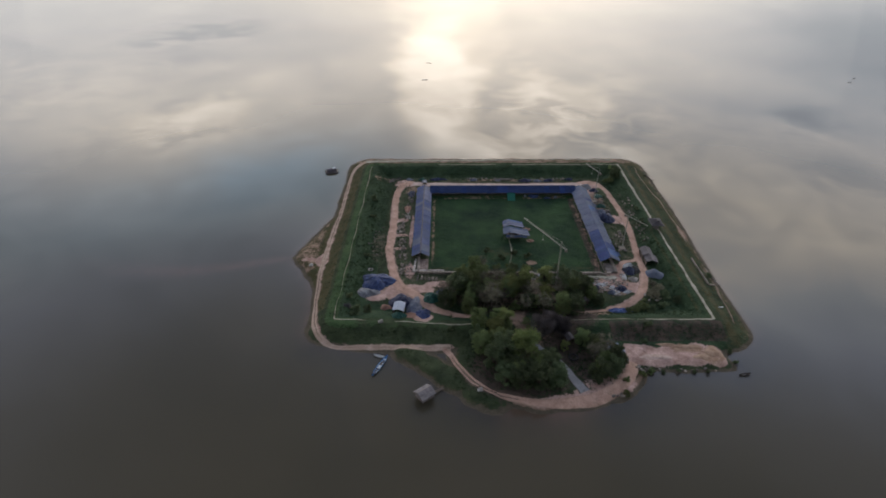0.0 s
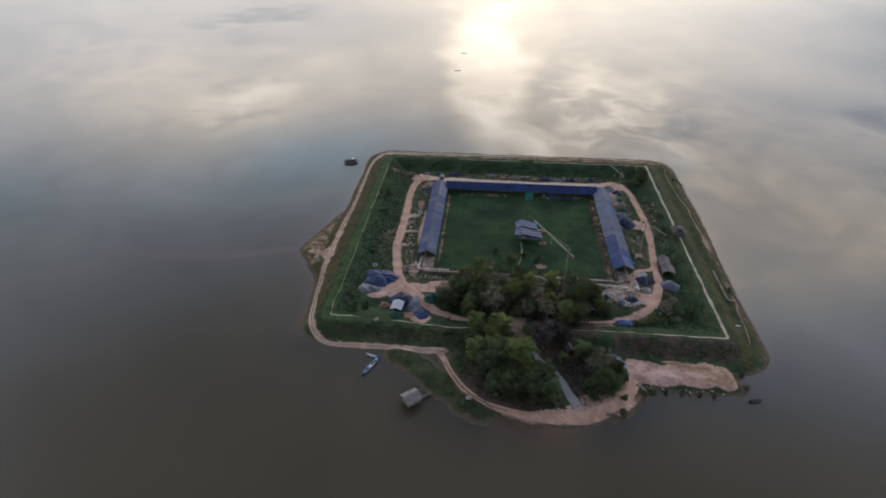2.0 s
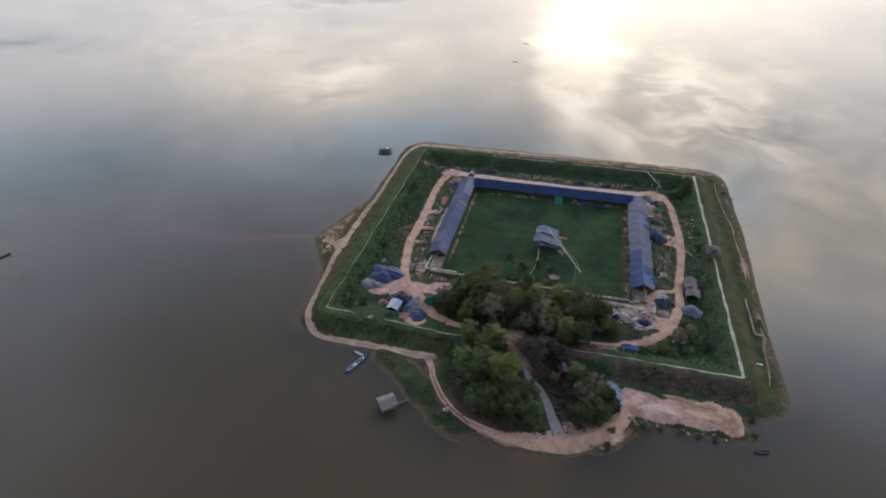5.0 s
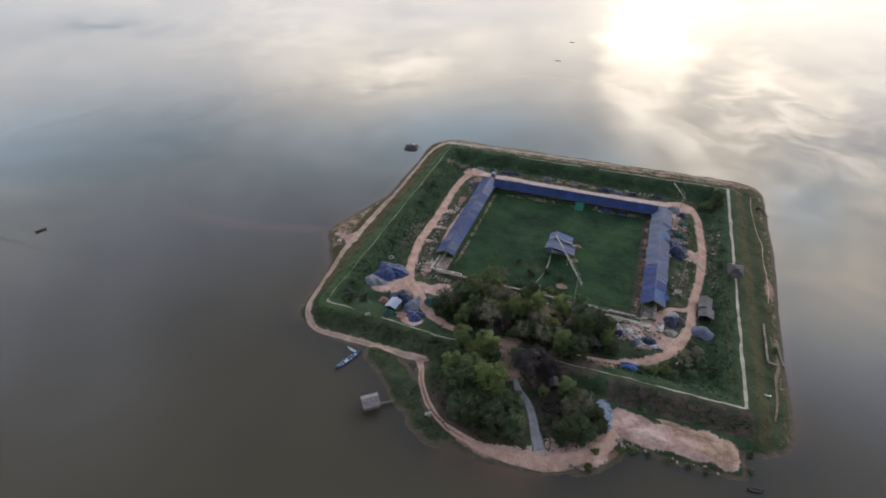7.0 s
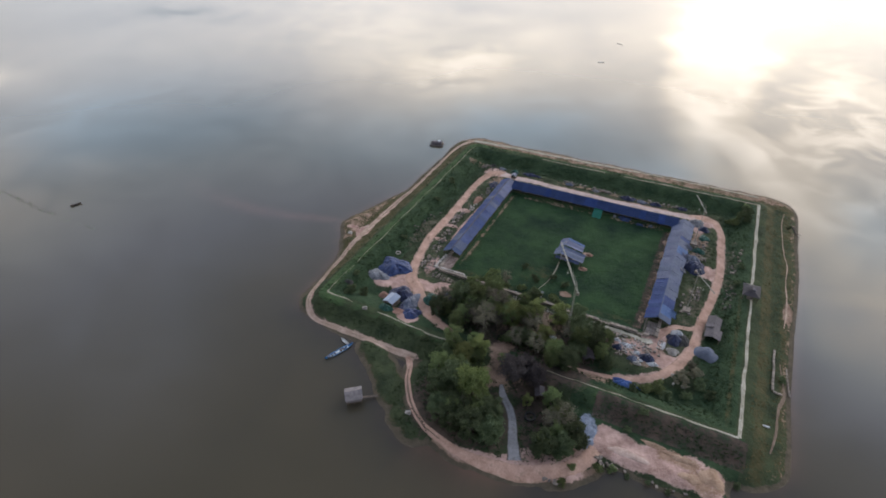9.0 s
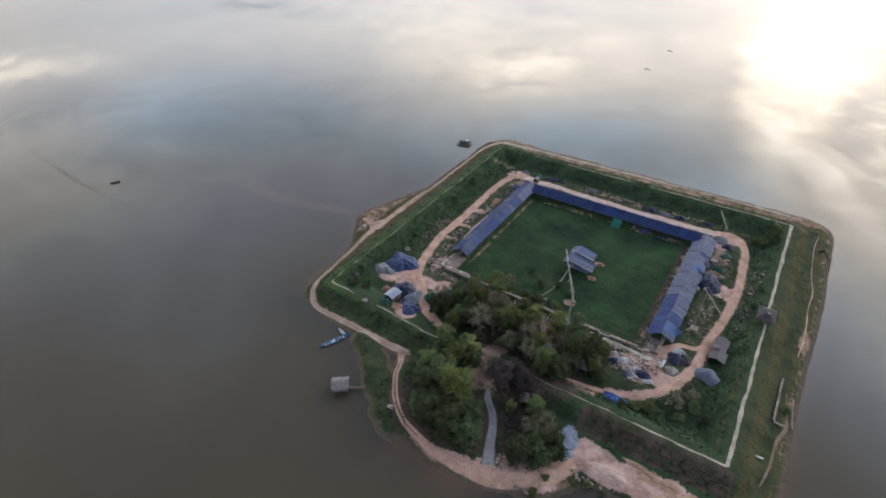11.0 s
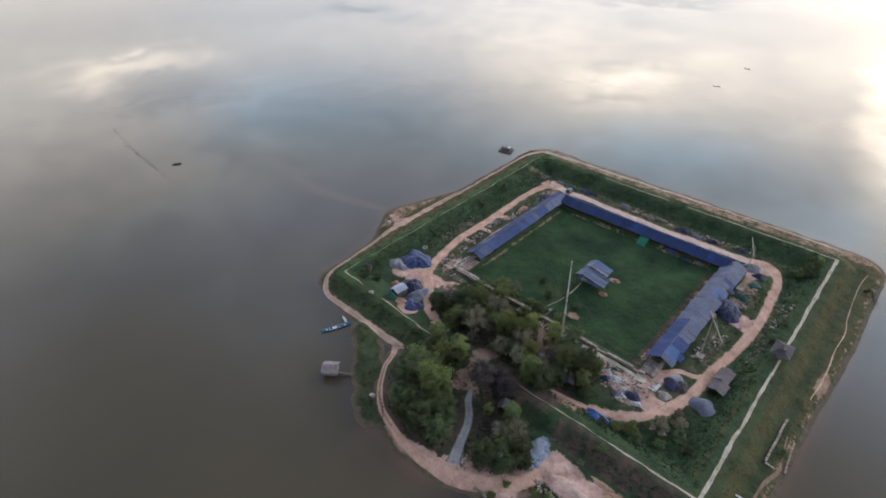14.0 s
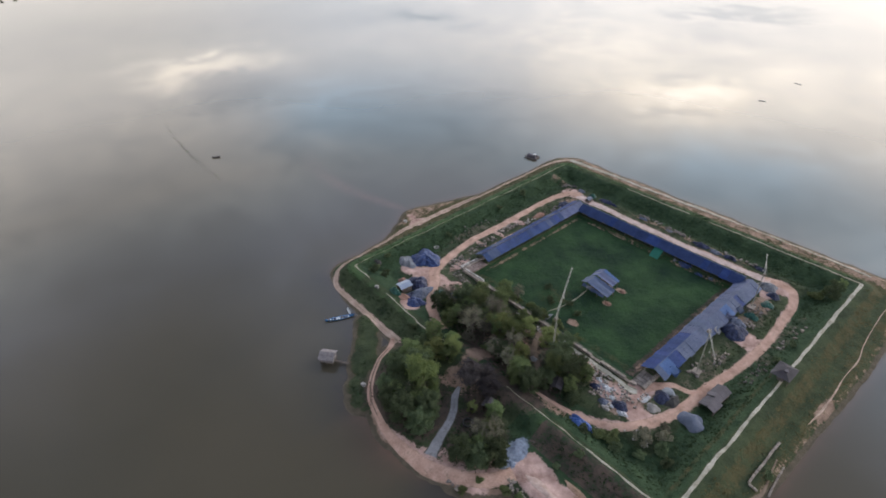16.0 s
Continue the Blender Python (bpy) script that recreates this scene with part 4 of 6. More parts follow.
def east_pick(side, i):
    if i < 5:
        return "roof_light" if (side > 0 and i in (1, 2)) else "roof_slate" if (side > 0 and i == 0) else "roof_blue"
    if side > 0:
        return "roof_light" if i in (16, 17) else "roof_blue" if i in (20,) else "roof_slate"
    return "roof_blue" if i in (5, 6, 7, 8) else "roof_slate" if i in (11, 12, 18) else "roof_grey"


def north_pick(side, i):
    return "roof_blue" if i in (6, 13, 14, 22, 25) else "roof_deep"


M["pavilion_roof"] = surface("pavilion_roof", (0.065, 0.08, 0.155), (0.115, 0.13, 0.215), 0.5, 0.55, 0.2, vary=0.18, gloss=0.2)
M["roof_dusk"] = surface("roof_dusk", (0.02, 0.04, 0.115), (0.04, 0.068, 0.165), 0.35, 0.55, 0.12, vary=0.14, hue=0.01, gloss=0.2)
M["roof_slate"] = surface("roof_slate", (0.042, 0.061, 0.117), (0.079, 0.103, 0.174), 0.35, 0.55, 0.12, vary=0.12, hue=0.01, gloss=0.25)
west = gallery("roofed_gallery", -10.2, 169.6, 0, 55.6, 3.15, 3.5, 5.1, 25, west_pick, "long gabled shelter of weathered blue-grey sheets over the wall", 3, -1)
east = gallery("roofed_gallery", 59.4, 166.2, 0, 58.0, 3.5, 3.5, 5.2, 26, east_pick, "long gabled shelter of patched grey and blue sheets", 5, 1)
north = gallery("roofed_gallery", -7.5, 223.6, -90, 65.0, 3.2, 3.5, 5.4, 28, north_pick, "long gabled shelter of deep blue sheets over a wall", 7, 1)

# loose sheets hanging over the eaves of the eastern shelter
for x, y, w, rz, m in ((62.9, 203.5, 3.6, 8, "tarp_blue"), (63.2, 209, 2.4, -10, "roof_slate"), (62.8, 171.2, 3.4, 5, "roof_light"), (63.0, 195, 2.2, 12, "tarp_grey")):
    bm = bmesh.new()
    ny, nx = 6, 6
    grid = [[bm.verts.new(((i / nx - 0.5) * w * 0.8, (j / ny - 0.5) * w, 0.34 * w * 0.4 - (i / nx) * 1.1 + 0.12 * float(wobble(i * 1.3 + x, j * 1.1 + y, 1.0)))) for i in range(nx + 1)] for j in range(ny + 1)]
    for j in range(ny):
        for i in range(nx):
            bm.faces.new((grid[j][i], grid[j][i + 1], grid[j + 1][i + 1], grid[j + 1][i]))
    bmesh.ops.solidify(bm, geom=bm.faces[:], thickness=0.03)
    t = part("loose_tarpaulin", bm, M[m], smooth=True)
    t.matrix_basis = pose(x, y, 3.75, 0, 0, rz)
    tagged(t, "loose tarpaulin hung over the shelter's eave", "tarpaulin", "loose tarpaulins")

# green netting awning on the northern shelter
bm = bmesh.new()
grid = [[bm.verts.new((i * 0.85 - 1.7, -j * 1.0, 3.45 - 0.36 * j - 0.05 * j * j + 0.08 * math.sin(i * 1.7 + j))) for i in range(5)] for j in range(5)]
for j in range(4):
    for i in range(4):
        bm.faces.new((grid[j][i], grid[j][i + 1], grid[j + 1][i + 1], grid[j + 1][i]))
bmesh.ops.solidify(bm, geom=bm.faces[:], thickness=0.03)
awning = thing("awning", 28.6, 221.0, 0.0, "bright green netting awning tied to the blue shelter", "awning")
part("net", bm, M["net_green"], awning)
for dx in (-1.65, 1.65):
    bm = bmesh.new()
    tube(bm, (dx, -3.9, ground_z(28.6 + dx, 217.1) - 0.2), (dx, -3.9, 1.4), 0.05)
    part("pole", bm, M["timber"], awning)


# ---- temple walls in sandstone blocks ----
def block_wall(name, x0, y0, x1, y1, z0, tall, thick, label, courses=2, size=1.5, mat="stone", seed=0):
    """A wall laid in courses of separate blocks, a little out of line."""
    rnd = random.Random(seed)
    d = Vector((x1 - x0, y1 - y0, 0))
    rz = math.degrees(math.atan2(d.y, d.x))
    w = thing(name, x0, y0, z0, label, "wall", rz, kind="structure")
    shapes = []
    for k in range(4):
        bm = bmesh.new()
        block(bm, (0, 0, 0), (size * (0.9 + 0.05 * k) - 0.04, thick * rnd.uniform(0.9, 1.05), tall / courses - 0.03), bevel=0.05)
        bmesh.ops.recalc_face_normals(bm, faces=bm.faces)
        me = bpy.data.meshes.new("block")
        bm.to_mesh(me)
        bm.free()
        me.materials.append(M[mat])
        shapes.append(me)
    n = int(d.length / size)
    for c in range(courses):
        for i in range(n):
            if c == courses - 1 and courses > 1 and rnd.random() < 0.12:
                continue
            b = new("block", rnd.choice(shapes))
            b.parent = w
            b.matrix_basis = pose((i + 0.5 + 0.5 * (c % 2) * 0.6) * d.length / n, rnd.uniform(-0.05, 0.05), (c + 0.5) * tall / courses, 0, 0, rnd.uniform(-2, 2))
    return w


block_wall("wall_south", -10.5, 160.8, 57.8, 160.2, 1.5, 1.3, 0.9, "low weathered sandstone wall on the court's south side", 2, 1.6, seed=1)
block_wall("wall_south_kerb", -9.0, 162.6, 56.2, 162.0, 0.9, 0.55, 0.7, "dark sandstone kerb inside the court wall", 1, 1.6, "dark_stone", seed=2)
block_wall("wall_west", -10.8, 160.8, -10.8, 225, 1.5, 1.3, 0.9, "low sandstone wall of the western gallery", 1, 1.9, seed=3)
block_wall("terrace_wall", -11.9, 169.4, -12.4, 161.4, 1.8, 0.9, 0.7, "pale low wall edging the bare terrace", 1, 1.2, "pale_stone", seed=31)
block_wall("terrace_wall_south", -12.0, 161.9, -1.4, 161.9, 1.7, 1.0, 0.7, "pale low wall edging the bare terrace", 1, 1.3, "pale_stone", seed=32)
block_wall("wall_west_kerb", -7.3, 162.5, -7.3, 220, 0.9, 0.75, 0.6, "dark sandstone step of the western gallery", 1, 2.2, "dark_stone", seed=4)
block_wall("wall_east", 60.3, 160.4, 60.3, 224, 1.5, 1.3, 0.9, "low sandstone wall of the eastern gallery", 1, 1.9, seed=5)
block_wall("wall_east_kerb", 56.6, 160.8, 56.6, 220, 0.9, 0.9, 0.7, "dark sandstone step of the eastern gallery", 1, 2.2, "dark_stone", seed=6)
block_wall("wall_north", -7, 222.5, 57, 222.5, 1.2, 1.6, 0.9, "dark sandstone wall of the northern gallery", 1, 2.2, "dark_stone", seed=7)
M["worn_paving"] = surface("worn_paving", (0.17, 0.12, 0.1), (0.31, 0.235, 0.2), 0.6, 0.9, 0.4, vary=0.15, gloss=0.2)
for name, x, y, sx, sy, z, m in (("platform_west", -9.0, 165.2, 3.4, 8.4, 1.7, "worn_paving"), ("platform_east", 58.5, 163.6, 3.2, 5.6, 1.8, "dark_stone")):
    p = thing(name, x, y, z, "paved sandstone platform at the gallery's end", "platform", kind="structure")
    rnd = random.Random(len(name))
    nx, ny = 3, int(sy / 1.2)
    for i in range(nx):
        for j in range(ny):
            bm = bmesh.new()
            block(bm, (-sx / 2 + (i + 0.5) * sx / nx, -sy / 2 + (j + 0.5) * sy / ny, 0.25 + rnd.uniform(-0.04, 0.05)), (sx / nx - 0.05, sy / ny - 0.05, 0.9), bevel=0.04)
            part("slab", bm, M[m], p)


# ---- the pavilion in the court ----
def pavilion():
    jit = random.Random(4)
    zb = ground_z(27, 188)
    p = thing("pavilion", 26.8, 188.4, zb, "open pavilion with two stepped blue-grey gabled roofs in the grassy court", "pavilion")
    p.scale = (0.86, 0.92, 1.0)
    # two tiers, one behind the other: west eave, ridge and east eave across, and their heights
    for y0, y1, xs, zs, mats in ((-5.0, 0.2, (-5.6, -2.9, 6.2), (2.9, 3.9, 2.2), ("roof_slate", "roof_slate")), (0.5, 5.3, (-5.4, -2.6, 4.2), (3.2, 4.4, 2.9), ("pavilion_roof", "pavilion_roof"))):
        for k in (0, 1):
            for i in range(4):
                bm = bmesh.new()
                a, b = y0 + (y1 - y0) * i / 4 - 0.05, y0 + (y1 - y0) * (i + 1) / 4 + 0.05
                u = 0.05 * (i % 2)
                e, f = jit.uniform(-0.35, 0.35), jit.uniform(-0.12, 0.12)
                sheet(bm, [(xs[1], a, zs[1] + u), (xs[1], b, zs[1] + u), (xs[2 * k] + e, b, zs[2 * k] + u + f), (xs[2 * k] + e * 0.6, a - f, zs[2 * k] - u - f)], 0.06)
                part("roof_sheet", bm, M["roof_light" if (k, i, y0 > 0) == (1, 3, True) else "tarp_slate" if (k, i, y0 > 0) == (0, 1, True) else "roof_slate" if (k, i, y0 > 0) == (1, 2, True) else mats[k]], p)
        for x, z in ((xs[0] + 0.5, zs[0]), (xs[1], zs[1] - 0.2), ((xs[1] + xs[2]) / 2, (zs[1] + zs[2]) / 2 - 0.1), (xs[2] - 0.5, zs[2])):
            for y in (y0 + 0.4, y1 - 0.4):
                bm = bmesh.new()
                tube(bm, (x, y, -0.3), (x, y, z + 0.05), 0.1)
                part("post", bm, M["timber"], p)
    for i in range(5):
        bm = bmesh.new()
        a, b = -4.6 + i * 1.9, -4.6 + (i + 1) * 1.9 + 0.08
        u = 0.06 * (i % 2)
        sheet(bm, [(a, -4.8, 2.75 - 0.1 * i + u), (b, -4.8, 2.65 - 0.1 * i + u), (b, -5.7, 2.1 - 0.06 * i + u), (a, -5.7 - 0.15 * (i % 3), 2.15 - 0.06 * i + u)], 0.05)
        part("apron_sheet", bm, M["roof_slate" if i != 1 else "tarp_grey"], p)
    bm = bmesh.new()
    block(bm, (-0.4, 0.6, 0.1), (6.6, 7.0, 0.5), taper=0.03, bevel=0.05)
    part("plinth", bm, M["dark_stone"], p)
    bm = bmesh.new()
    block(bm, (-0.8, 0.4, 1.1), (4.2, 5.6, 1.5), taper=0.1, bevel=0.05)
    part("sanctuary_base", bm, M["dark_stone"], p)


pavilion()
ribbon("wall_path", [(33.5, 159.0), (38, 158.7), (43, 158.9), (48, 158.5), (53, 158.6), (57.5, 158.0), (59.6, 158.8)], [0.8, 1.5, 1.2, 1.8, 1.5, 2.4, 2.0], M["pale_path"], "strip of pale trodden sand outside the court wall", "path", lift=0.1, ragged=0.6)
ribbon("wood_path", [(25.5, 160.0), (27.6, 156.4), (29.8, 152.0), (33.0, 148.4), (36.6, 145.4), (39.0, 142.0), (41.0, 139.6)], [0.8, 1.4, 1.6, 1.8, 1.5, 1.4, 1.0], M["verge"], "trodden brown earth path through the trees", "path", lift=0.1, ragged=0.6)
ribbon("causeway", [(24.2, 184), (24.5, 178.6), (23.8, 172), (22.4, 166.9)], [0.5, 0.55, 0.4, 0.2], M["worn_path"], "overgrown stone causeway towards the pavilion", "path", lift=0.08, ragged=0.5)


# ---- tower cranes ----
def lattice(bm, a, b, w, n, r=0.05):
    r = r * (0.4 + w)
    a, b = Vector(a), Vector(b)
    d = (b - a).normalized()
    u = (Vector((0, 0, 1)) if abs(d.z) < 0.9 else Vector((1, 0, 0))).cross(d).normalized() * w / 2
    v = d.cross(u).normalized() * w / 2
    corners = [u + v, u - v, -u - v, -u + v]
    for c in corners:
        tube(bm, a + c, b + c, r, n=4)
    for i in range(n):
        p, q = a.lerp(b, i / n), a.lerp(b, (i + 1) / n)
        for k in range(4):
            c0, c1 = corners[k], corners[(k + 1) % 4]
            tube(bm, p + (c0 if i % 2 else c1), q + (c1 if i % 2 else c0), r * 0.7, n=4)


def crane(x, y, top, tipx, tipy, counter, label, w=0.55):
    zb = ground_z(x, y)
    c = thing("tower_crane", x, y, zb, label, "crane", group="tower cranes")
    h = top - zb
    tip = Vector((tipx - x, tipy - y, 0))
    d = tip.normalized()
    bm = bmesh.new()
    block(bm, (0, 0, 0.2), (2.2, 2.2, 0.8), bevel=0.05)
    part("base", bm, M["stone"], c, "concrete base")
    bm = bmesh.new()
    lattice(bm, (0, 0, 0.4), (0, 0, h), w, int(h / 1.2), 0.06)
    mast = part("mast", bm, M["crane_steel"], c)
    bm = bmesh.new()
    lattice(bm, d * 0.3 + Vector((0, 0, h)), tip + Vector((0, 0, h - 0.1)), w * 0.9, int(tip.length / 1.2), 0.06)
    jib = part("jib", bm, M["crane_steel"], c)
    bm = bmesh.new()
    lattice(bm, Vector((0, 0, h)), -d * counter + Vector((0, 0, h)), w * 0.8, 3, 0.05)
    rear = part("counter_jib", bm, M["crane_steel"], c)
    bm = bmesh.new()
    block(bm, tuple(-d * (counter - 0.4) + Vector((0, 0, h - 0.3))), (0.7, 0.7, 0.8), bevel=0.04)
    part("counterweight", bm, M["stone"], rear, "concrete counterweight")
    bm = bmesh.new()
    lattice(bm, (0, 0, h), (0, 0, h + 1.7), w * 0.6, 2, 0.05)
    part("tower_head", bm, M["crane_steel"], mast)
    for q in (tip * 0.62 + Vector((0, 0, h + 0.2)), -d * counter + Vector((0, 0, h + 0.2))):
        bm = bmesh.new()
        tube(bm, (0, 0, h + 1.7), q, 0.035, n=4)
        part("tie_bar", bm, M["crane_steel"], c)
    bm = bmesh.new()
    tube(bm, tip * 0.45 + Vector((0, 0, h - 0.3)), tip * 0.45 + Vector((0, 0, h - 2.6)), 0.03, n=4)
    block(bm, tuple(tip * 0.45 + Vector((0, 0, h - 2.8))), (0.3, 0.3, 0.4))
    part("hook", bm, M["crane_steel"], jib)


crane(36.8, 151.2, 19.8, 27.0, 169.9, 3.0, "slim pale steel tower crane with its jib over the court", 0.32)
crane(64.4, 214.3, 16.4, 61.0, 223.6, 2.0, "slim grey steel tower crane beside the eastern shelter", 0.17)
crane(66.6, 176.7, 16.4, 71.6, 169.6, 1.8, "slim grey steel tower crane in the eastern stone yard", 0.17)


# ---- gatehouse, sheds and covered heaps ----
def gatehouse():
    x, y = 83.2, 190.1
    zb = ground_z(x, y)
    g = thing("gate_pavilion", x, y, zb, "ruined gate tower under a hipped grey tin roof on the dike", "pavilion")
    hx, hy, e, r = 2.5, 3.2, 2.0, 3.2
    apex = [(0, -0.6, r), (0, 0.6, r)]
    cs = [(-hx, -hy, e), (hx, -hy, e), (hx, hy, e), (-hx, hy, e)]
    for name, pts in (("roof_slope", (cs[0], cs[1], apex[0])), ("roof_slope", (cs[1], cs[2], apex[1], apex[0])), ("roof_slope", (cs[2], cs[3], apex[1])), ("roof_slope", (cs[3], cs[0], apex[0], apex[1]))):
        bm = bmesh.new()
        f = bm.faces.new([bm.verts.new(p) for p in pts])
        bmesh.ops.solidify(bm, geom=[f], thickness=0.08)
        part(name, bm, M["gate_tin"], g)
    for sx in (-1, 1):
        for sy in (-1, 1):
            bm = bmesh.new()
            tube(bm, (sx * 2.1, sy * 2.7, -0.3), (sx * 2.1, sy * 2.7, e + 0.1), 0.09)
            part("post", bm, M["timber"], g)
    for k, s in enumerate((-1, 1)):
        bm = bmesh.new()
        block(bm, (0, s * 1.5, 0.7), (1.6, 0.9, 1.7), bevel=0.06)
        part("door_pier", bm, M["dark_stone"], g)
    bm = bmesh.new()
    block(bm, (0, 0, 1.72), (1.5, 3.4, 0.34), bevel=0.05)
    part("lintel", bm, M["dark_stone"], g)
    bm = bmesh.new()
    block(bm, (0.5, -0.9, 2.95), (0.9, 0.9, 0.5), bevel=0.04)
    part("roof_vent", bm, M["gate_tin"], g)


gatehouse()


def shed(name, x, y, rz, lx, ly, eave, ridge, mats, label, back=None, open_front=True):
    """A gabled shed, its ridge along its own y axis."""
    zb = ground_z(x, y)
    s = thing(name, x, y, zb, label, "shed", rz)
    n = max(2, round(ly / 1.6))
    for side in (-1, 1):
        for i in range(n):
            bm = bmesh.new()
            y0, y1 = -ly / 2 + i * ly / n - 0.04, -ly / 2 + (i + 1) * ly / n + 0.04
            u = 0.04 * (i % 2)
            sheet(bm, [(0, y0, ridge + u), (0, y1, ridge + u), (side * lx / 2, y1, eave + u), (side * lx / 2, y0, eave + u)], 0.05)
            part("roof_sheet", bm, M[mats[i % len(mats)]], s)
    for sx in (-1, 1):
        for k in range(3):
            bm = bmesh.new()
            yy = (k - 1) * (ly / 2 - 0.3)
            tube(bm, (sx * (lx / 2 - 0.3), yy, -0.3), (sx * (lx / 2 - 0.3), yy, eave + 0.1), 0.08)
            part("post", bm, M["timber"], s)
    for sx in (-1, 1):
        bm = bmesh.new()
        block(bm, (sx * (lx / 2 - 0.3), 0, eave * 0.45), (0.06, ly - 0.7, eave * 0.9))
        part("side_wall", bm, M[back or "timber"], s)
    bm = bmesh.new()
    block(bm, (0, ly / 2 - 0.35, eave * 0.45), (lx - 0.7, 0.06, eave * 0.9))
    part("end_wall", bm, M[back or "timber"], s)
    return s


shed("shed", -16.2, 139.6, -6, 3.8, 4.4, 2.4, 3.1, ["pale_tin"], "small shed with a pale blue-grey tin roof among tarpaulins")
shed("shed", 74.6, 173.0, -4, 4.0, 5.4, 2.0, 2.9, ["tin"], "old workshop shed with a brown-grey tin roof beside the track")
shed("shed", 74.8, 168.1, -4, 4.5, 4.2, 1.8, 2.6, ["tin"], "old workshop shed with a low brown-grey tin roof")
shed("shed", 36.6, 126.0, 20, 2.6, 3.2, 2.0, 2.6, ["tin"], "tiny grey-roofed guard hut under the trees")
shed("shed", -10.4, 231.6, 0, 2.2, 2.6, 1.5, 2.0, ["tarp_slate"], "small grey sheet-roofed lean-to behind the gallery corner")
shed("shed", 44.4, 144.2, 25, 3.2, 4.2, 2.0, 2.7, ["tin"], "rusty tin-roofed store under the trees")


def heap(name, x, y, rx, ry, tall, mat, label, rz=0.0, seed=0, power=1.6, category="tarpaulin", fold=0.16, group="tarpaulin covers"):
    """A heap under a draped sheet: folds run down its sides, the hem lies uneven on the ground."""
    bm = bmesh.new()
    rings, seg = 9, 30
    zb = ground_z(x, y)
    ca, sa = math.cos(radians(rz)), math.sin(radians(rz))
    rows = []
    for i in range(rings + 1):
        f = i / rings
        row = []
        for k in range(seg):
            a = 2 * math.pi * k / seg
            rr = f * (1 + 0.13 * math.sin(3 * a + seed) + 0.08 * math.sin(5 * a + 2 * seed))
            px, py = rx * rr * math.cos(a), ry * rr * math.sin(a)
            up = tall * max(0.0, 1 - f ** power)
            up *= 1 + 0.22 * float(wobble(px + seed * 3, py - seed, 0.9))
            up += fold * 1.3 * (1 - f ** 3) * float(wobble(px * 2.2 + seed * 5, py * 2.2 + seed, 1.0))
            up += fold * f * (1 - f * 0.6) * math.sin(9 * a + 2.0 * math.sin(4 * a + seed)) + 0.05 * float(wobble(px * 3 + seed, py * 3, 1.0))
            wx, wy = x + px * ca - py * sa, y + px * sa + py * ca
            row.append(bm.verts.new((px, py, max(up, 0.0) + (ground_z(wx, wy) - zb) * f + (0.06 if f < 1 else -0.03))))
        rows.append(row)
    for i in range(1, rings):
        for k in range(seg):
            j = (k + 1) % seg
            bm.faces.new((rows[i][k], rows[i][j], rows[i + 1][j], rows[i + 1][k]))
    c = bm.verts.new((0, 0, tall * 1.02))
    for k in range(seg):
        bm.faces.new((c, rows[1][k], rows[1][(k + 1) % seg]))
    bmesh.ops.delete(bm, geom=rows[0], context="VERTS")
    ob = part(name, bm, M[mat], smooth=fold < 0.1)
    ob.matrix_basis = pose(x, y, zb, 0, 0, rz)
    return tagged(ob, label, category, group)


HEAPS_WEST = [
    (-24.9, 156.0, 5.8, 5.2, 2.5, "tarp_blue", "stone heap covered with crumpled blue tarpaulin"), (-27.6, 150.2, 4.0, 2.6, 1.3, "tarp_grey", "low heap under a pale grey tarpaulin"),
    (-15.8, 144.8, 4.4, 3.2, 2.3, "tarp_dark", "stack under a dark navy tarpaulin beside the shed"), (-11.3, 142.3, 2.6, 4.6, 1.8, "tarp_slate", "stack under a faded slate tarpaulin"),
    (-8.4, 138.0, 2.8, 3.2, 1.5, "tarp_blue", "low stack under a faded slate tarpaulin"), (-12.2, 136.6, 2.2, 1.8, 0.9, "red_soil", "small mound of pinkish soil"),
    (-16.0, 135.8, 2.6, 1.4, 1.5, "tarp_green", "pile under a dark green tarpaulin beside the shed"),
    (-5.2, 146.6, 3.6, 2.4, 2.0, "tarp_green", "pile covered with dark green tarpaulin by the track"), (-2.4, 149.6, 1.9, 1.4, 1.5, "roof_light", "small pile under a light blue sheet"),
    (74.0, 160.8, 3.3, 2.8, 1.8, "dome_tarp", "domed stack under a smooth slate-blue tarpaulin"),
    (66.0, 199.6, 4.0, 3.6, 2.4, "tarp_dark", "stone stack under dark blue tarpaulin by the eastern shelter"), (64.6, 203.0, 3.0, 2.4, 2.2, "tarp_slate", "stone stack under a faded slate sheet"),
    (65.3, 161.6, 2.3, 2.2, 1.9, "tarp_dark", "stack under a dark blue tarpaulin in the stone yard"), (65.4, 164.6, 1.9, 1.0, 1.8, "tarp_white", "bundle under a white plastic sheet"),
    (67.6, 162.6, 1.6, 2.6, 1.2, "dark_gap", "low dark heap of charred timber"),
]
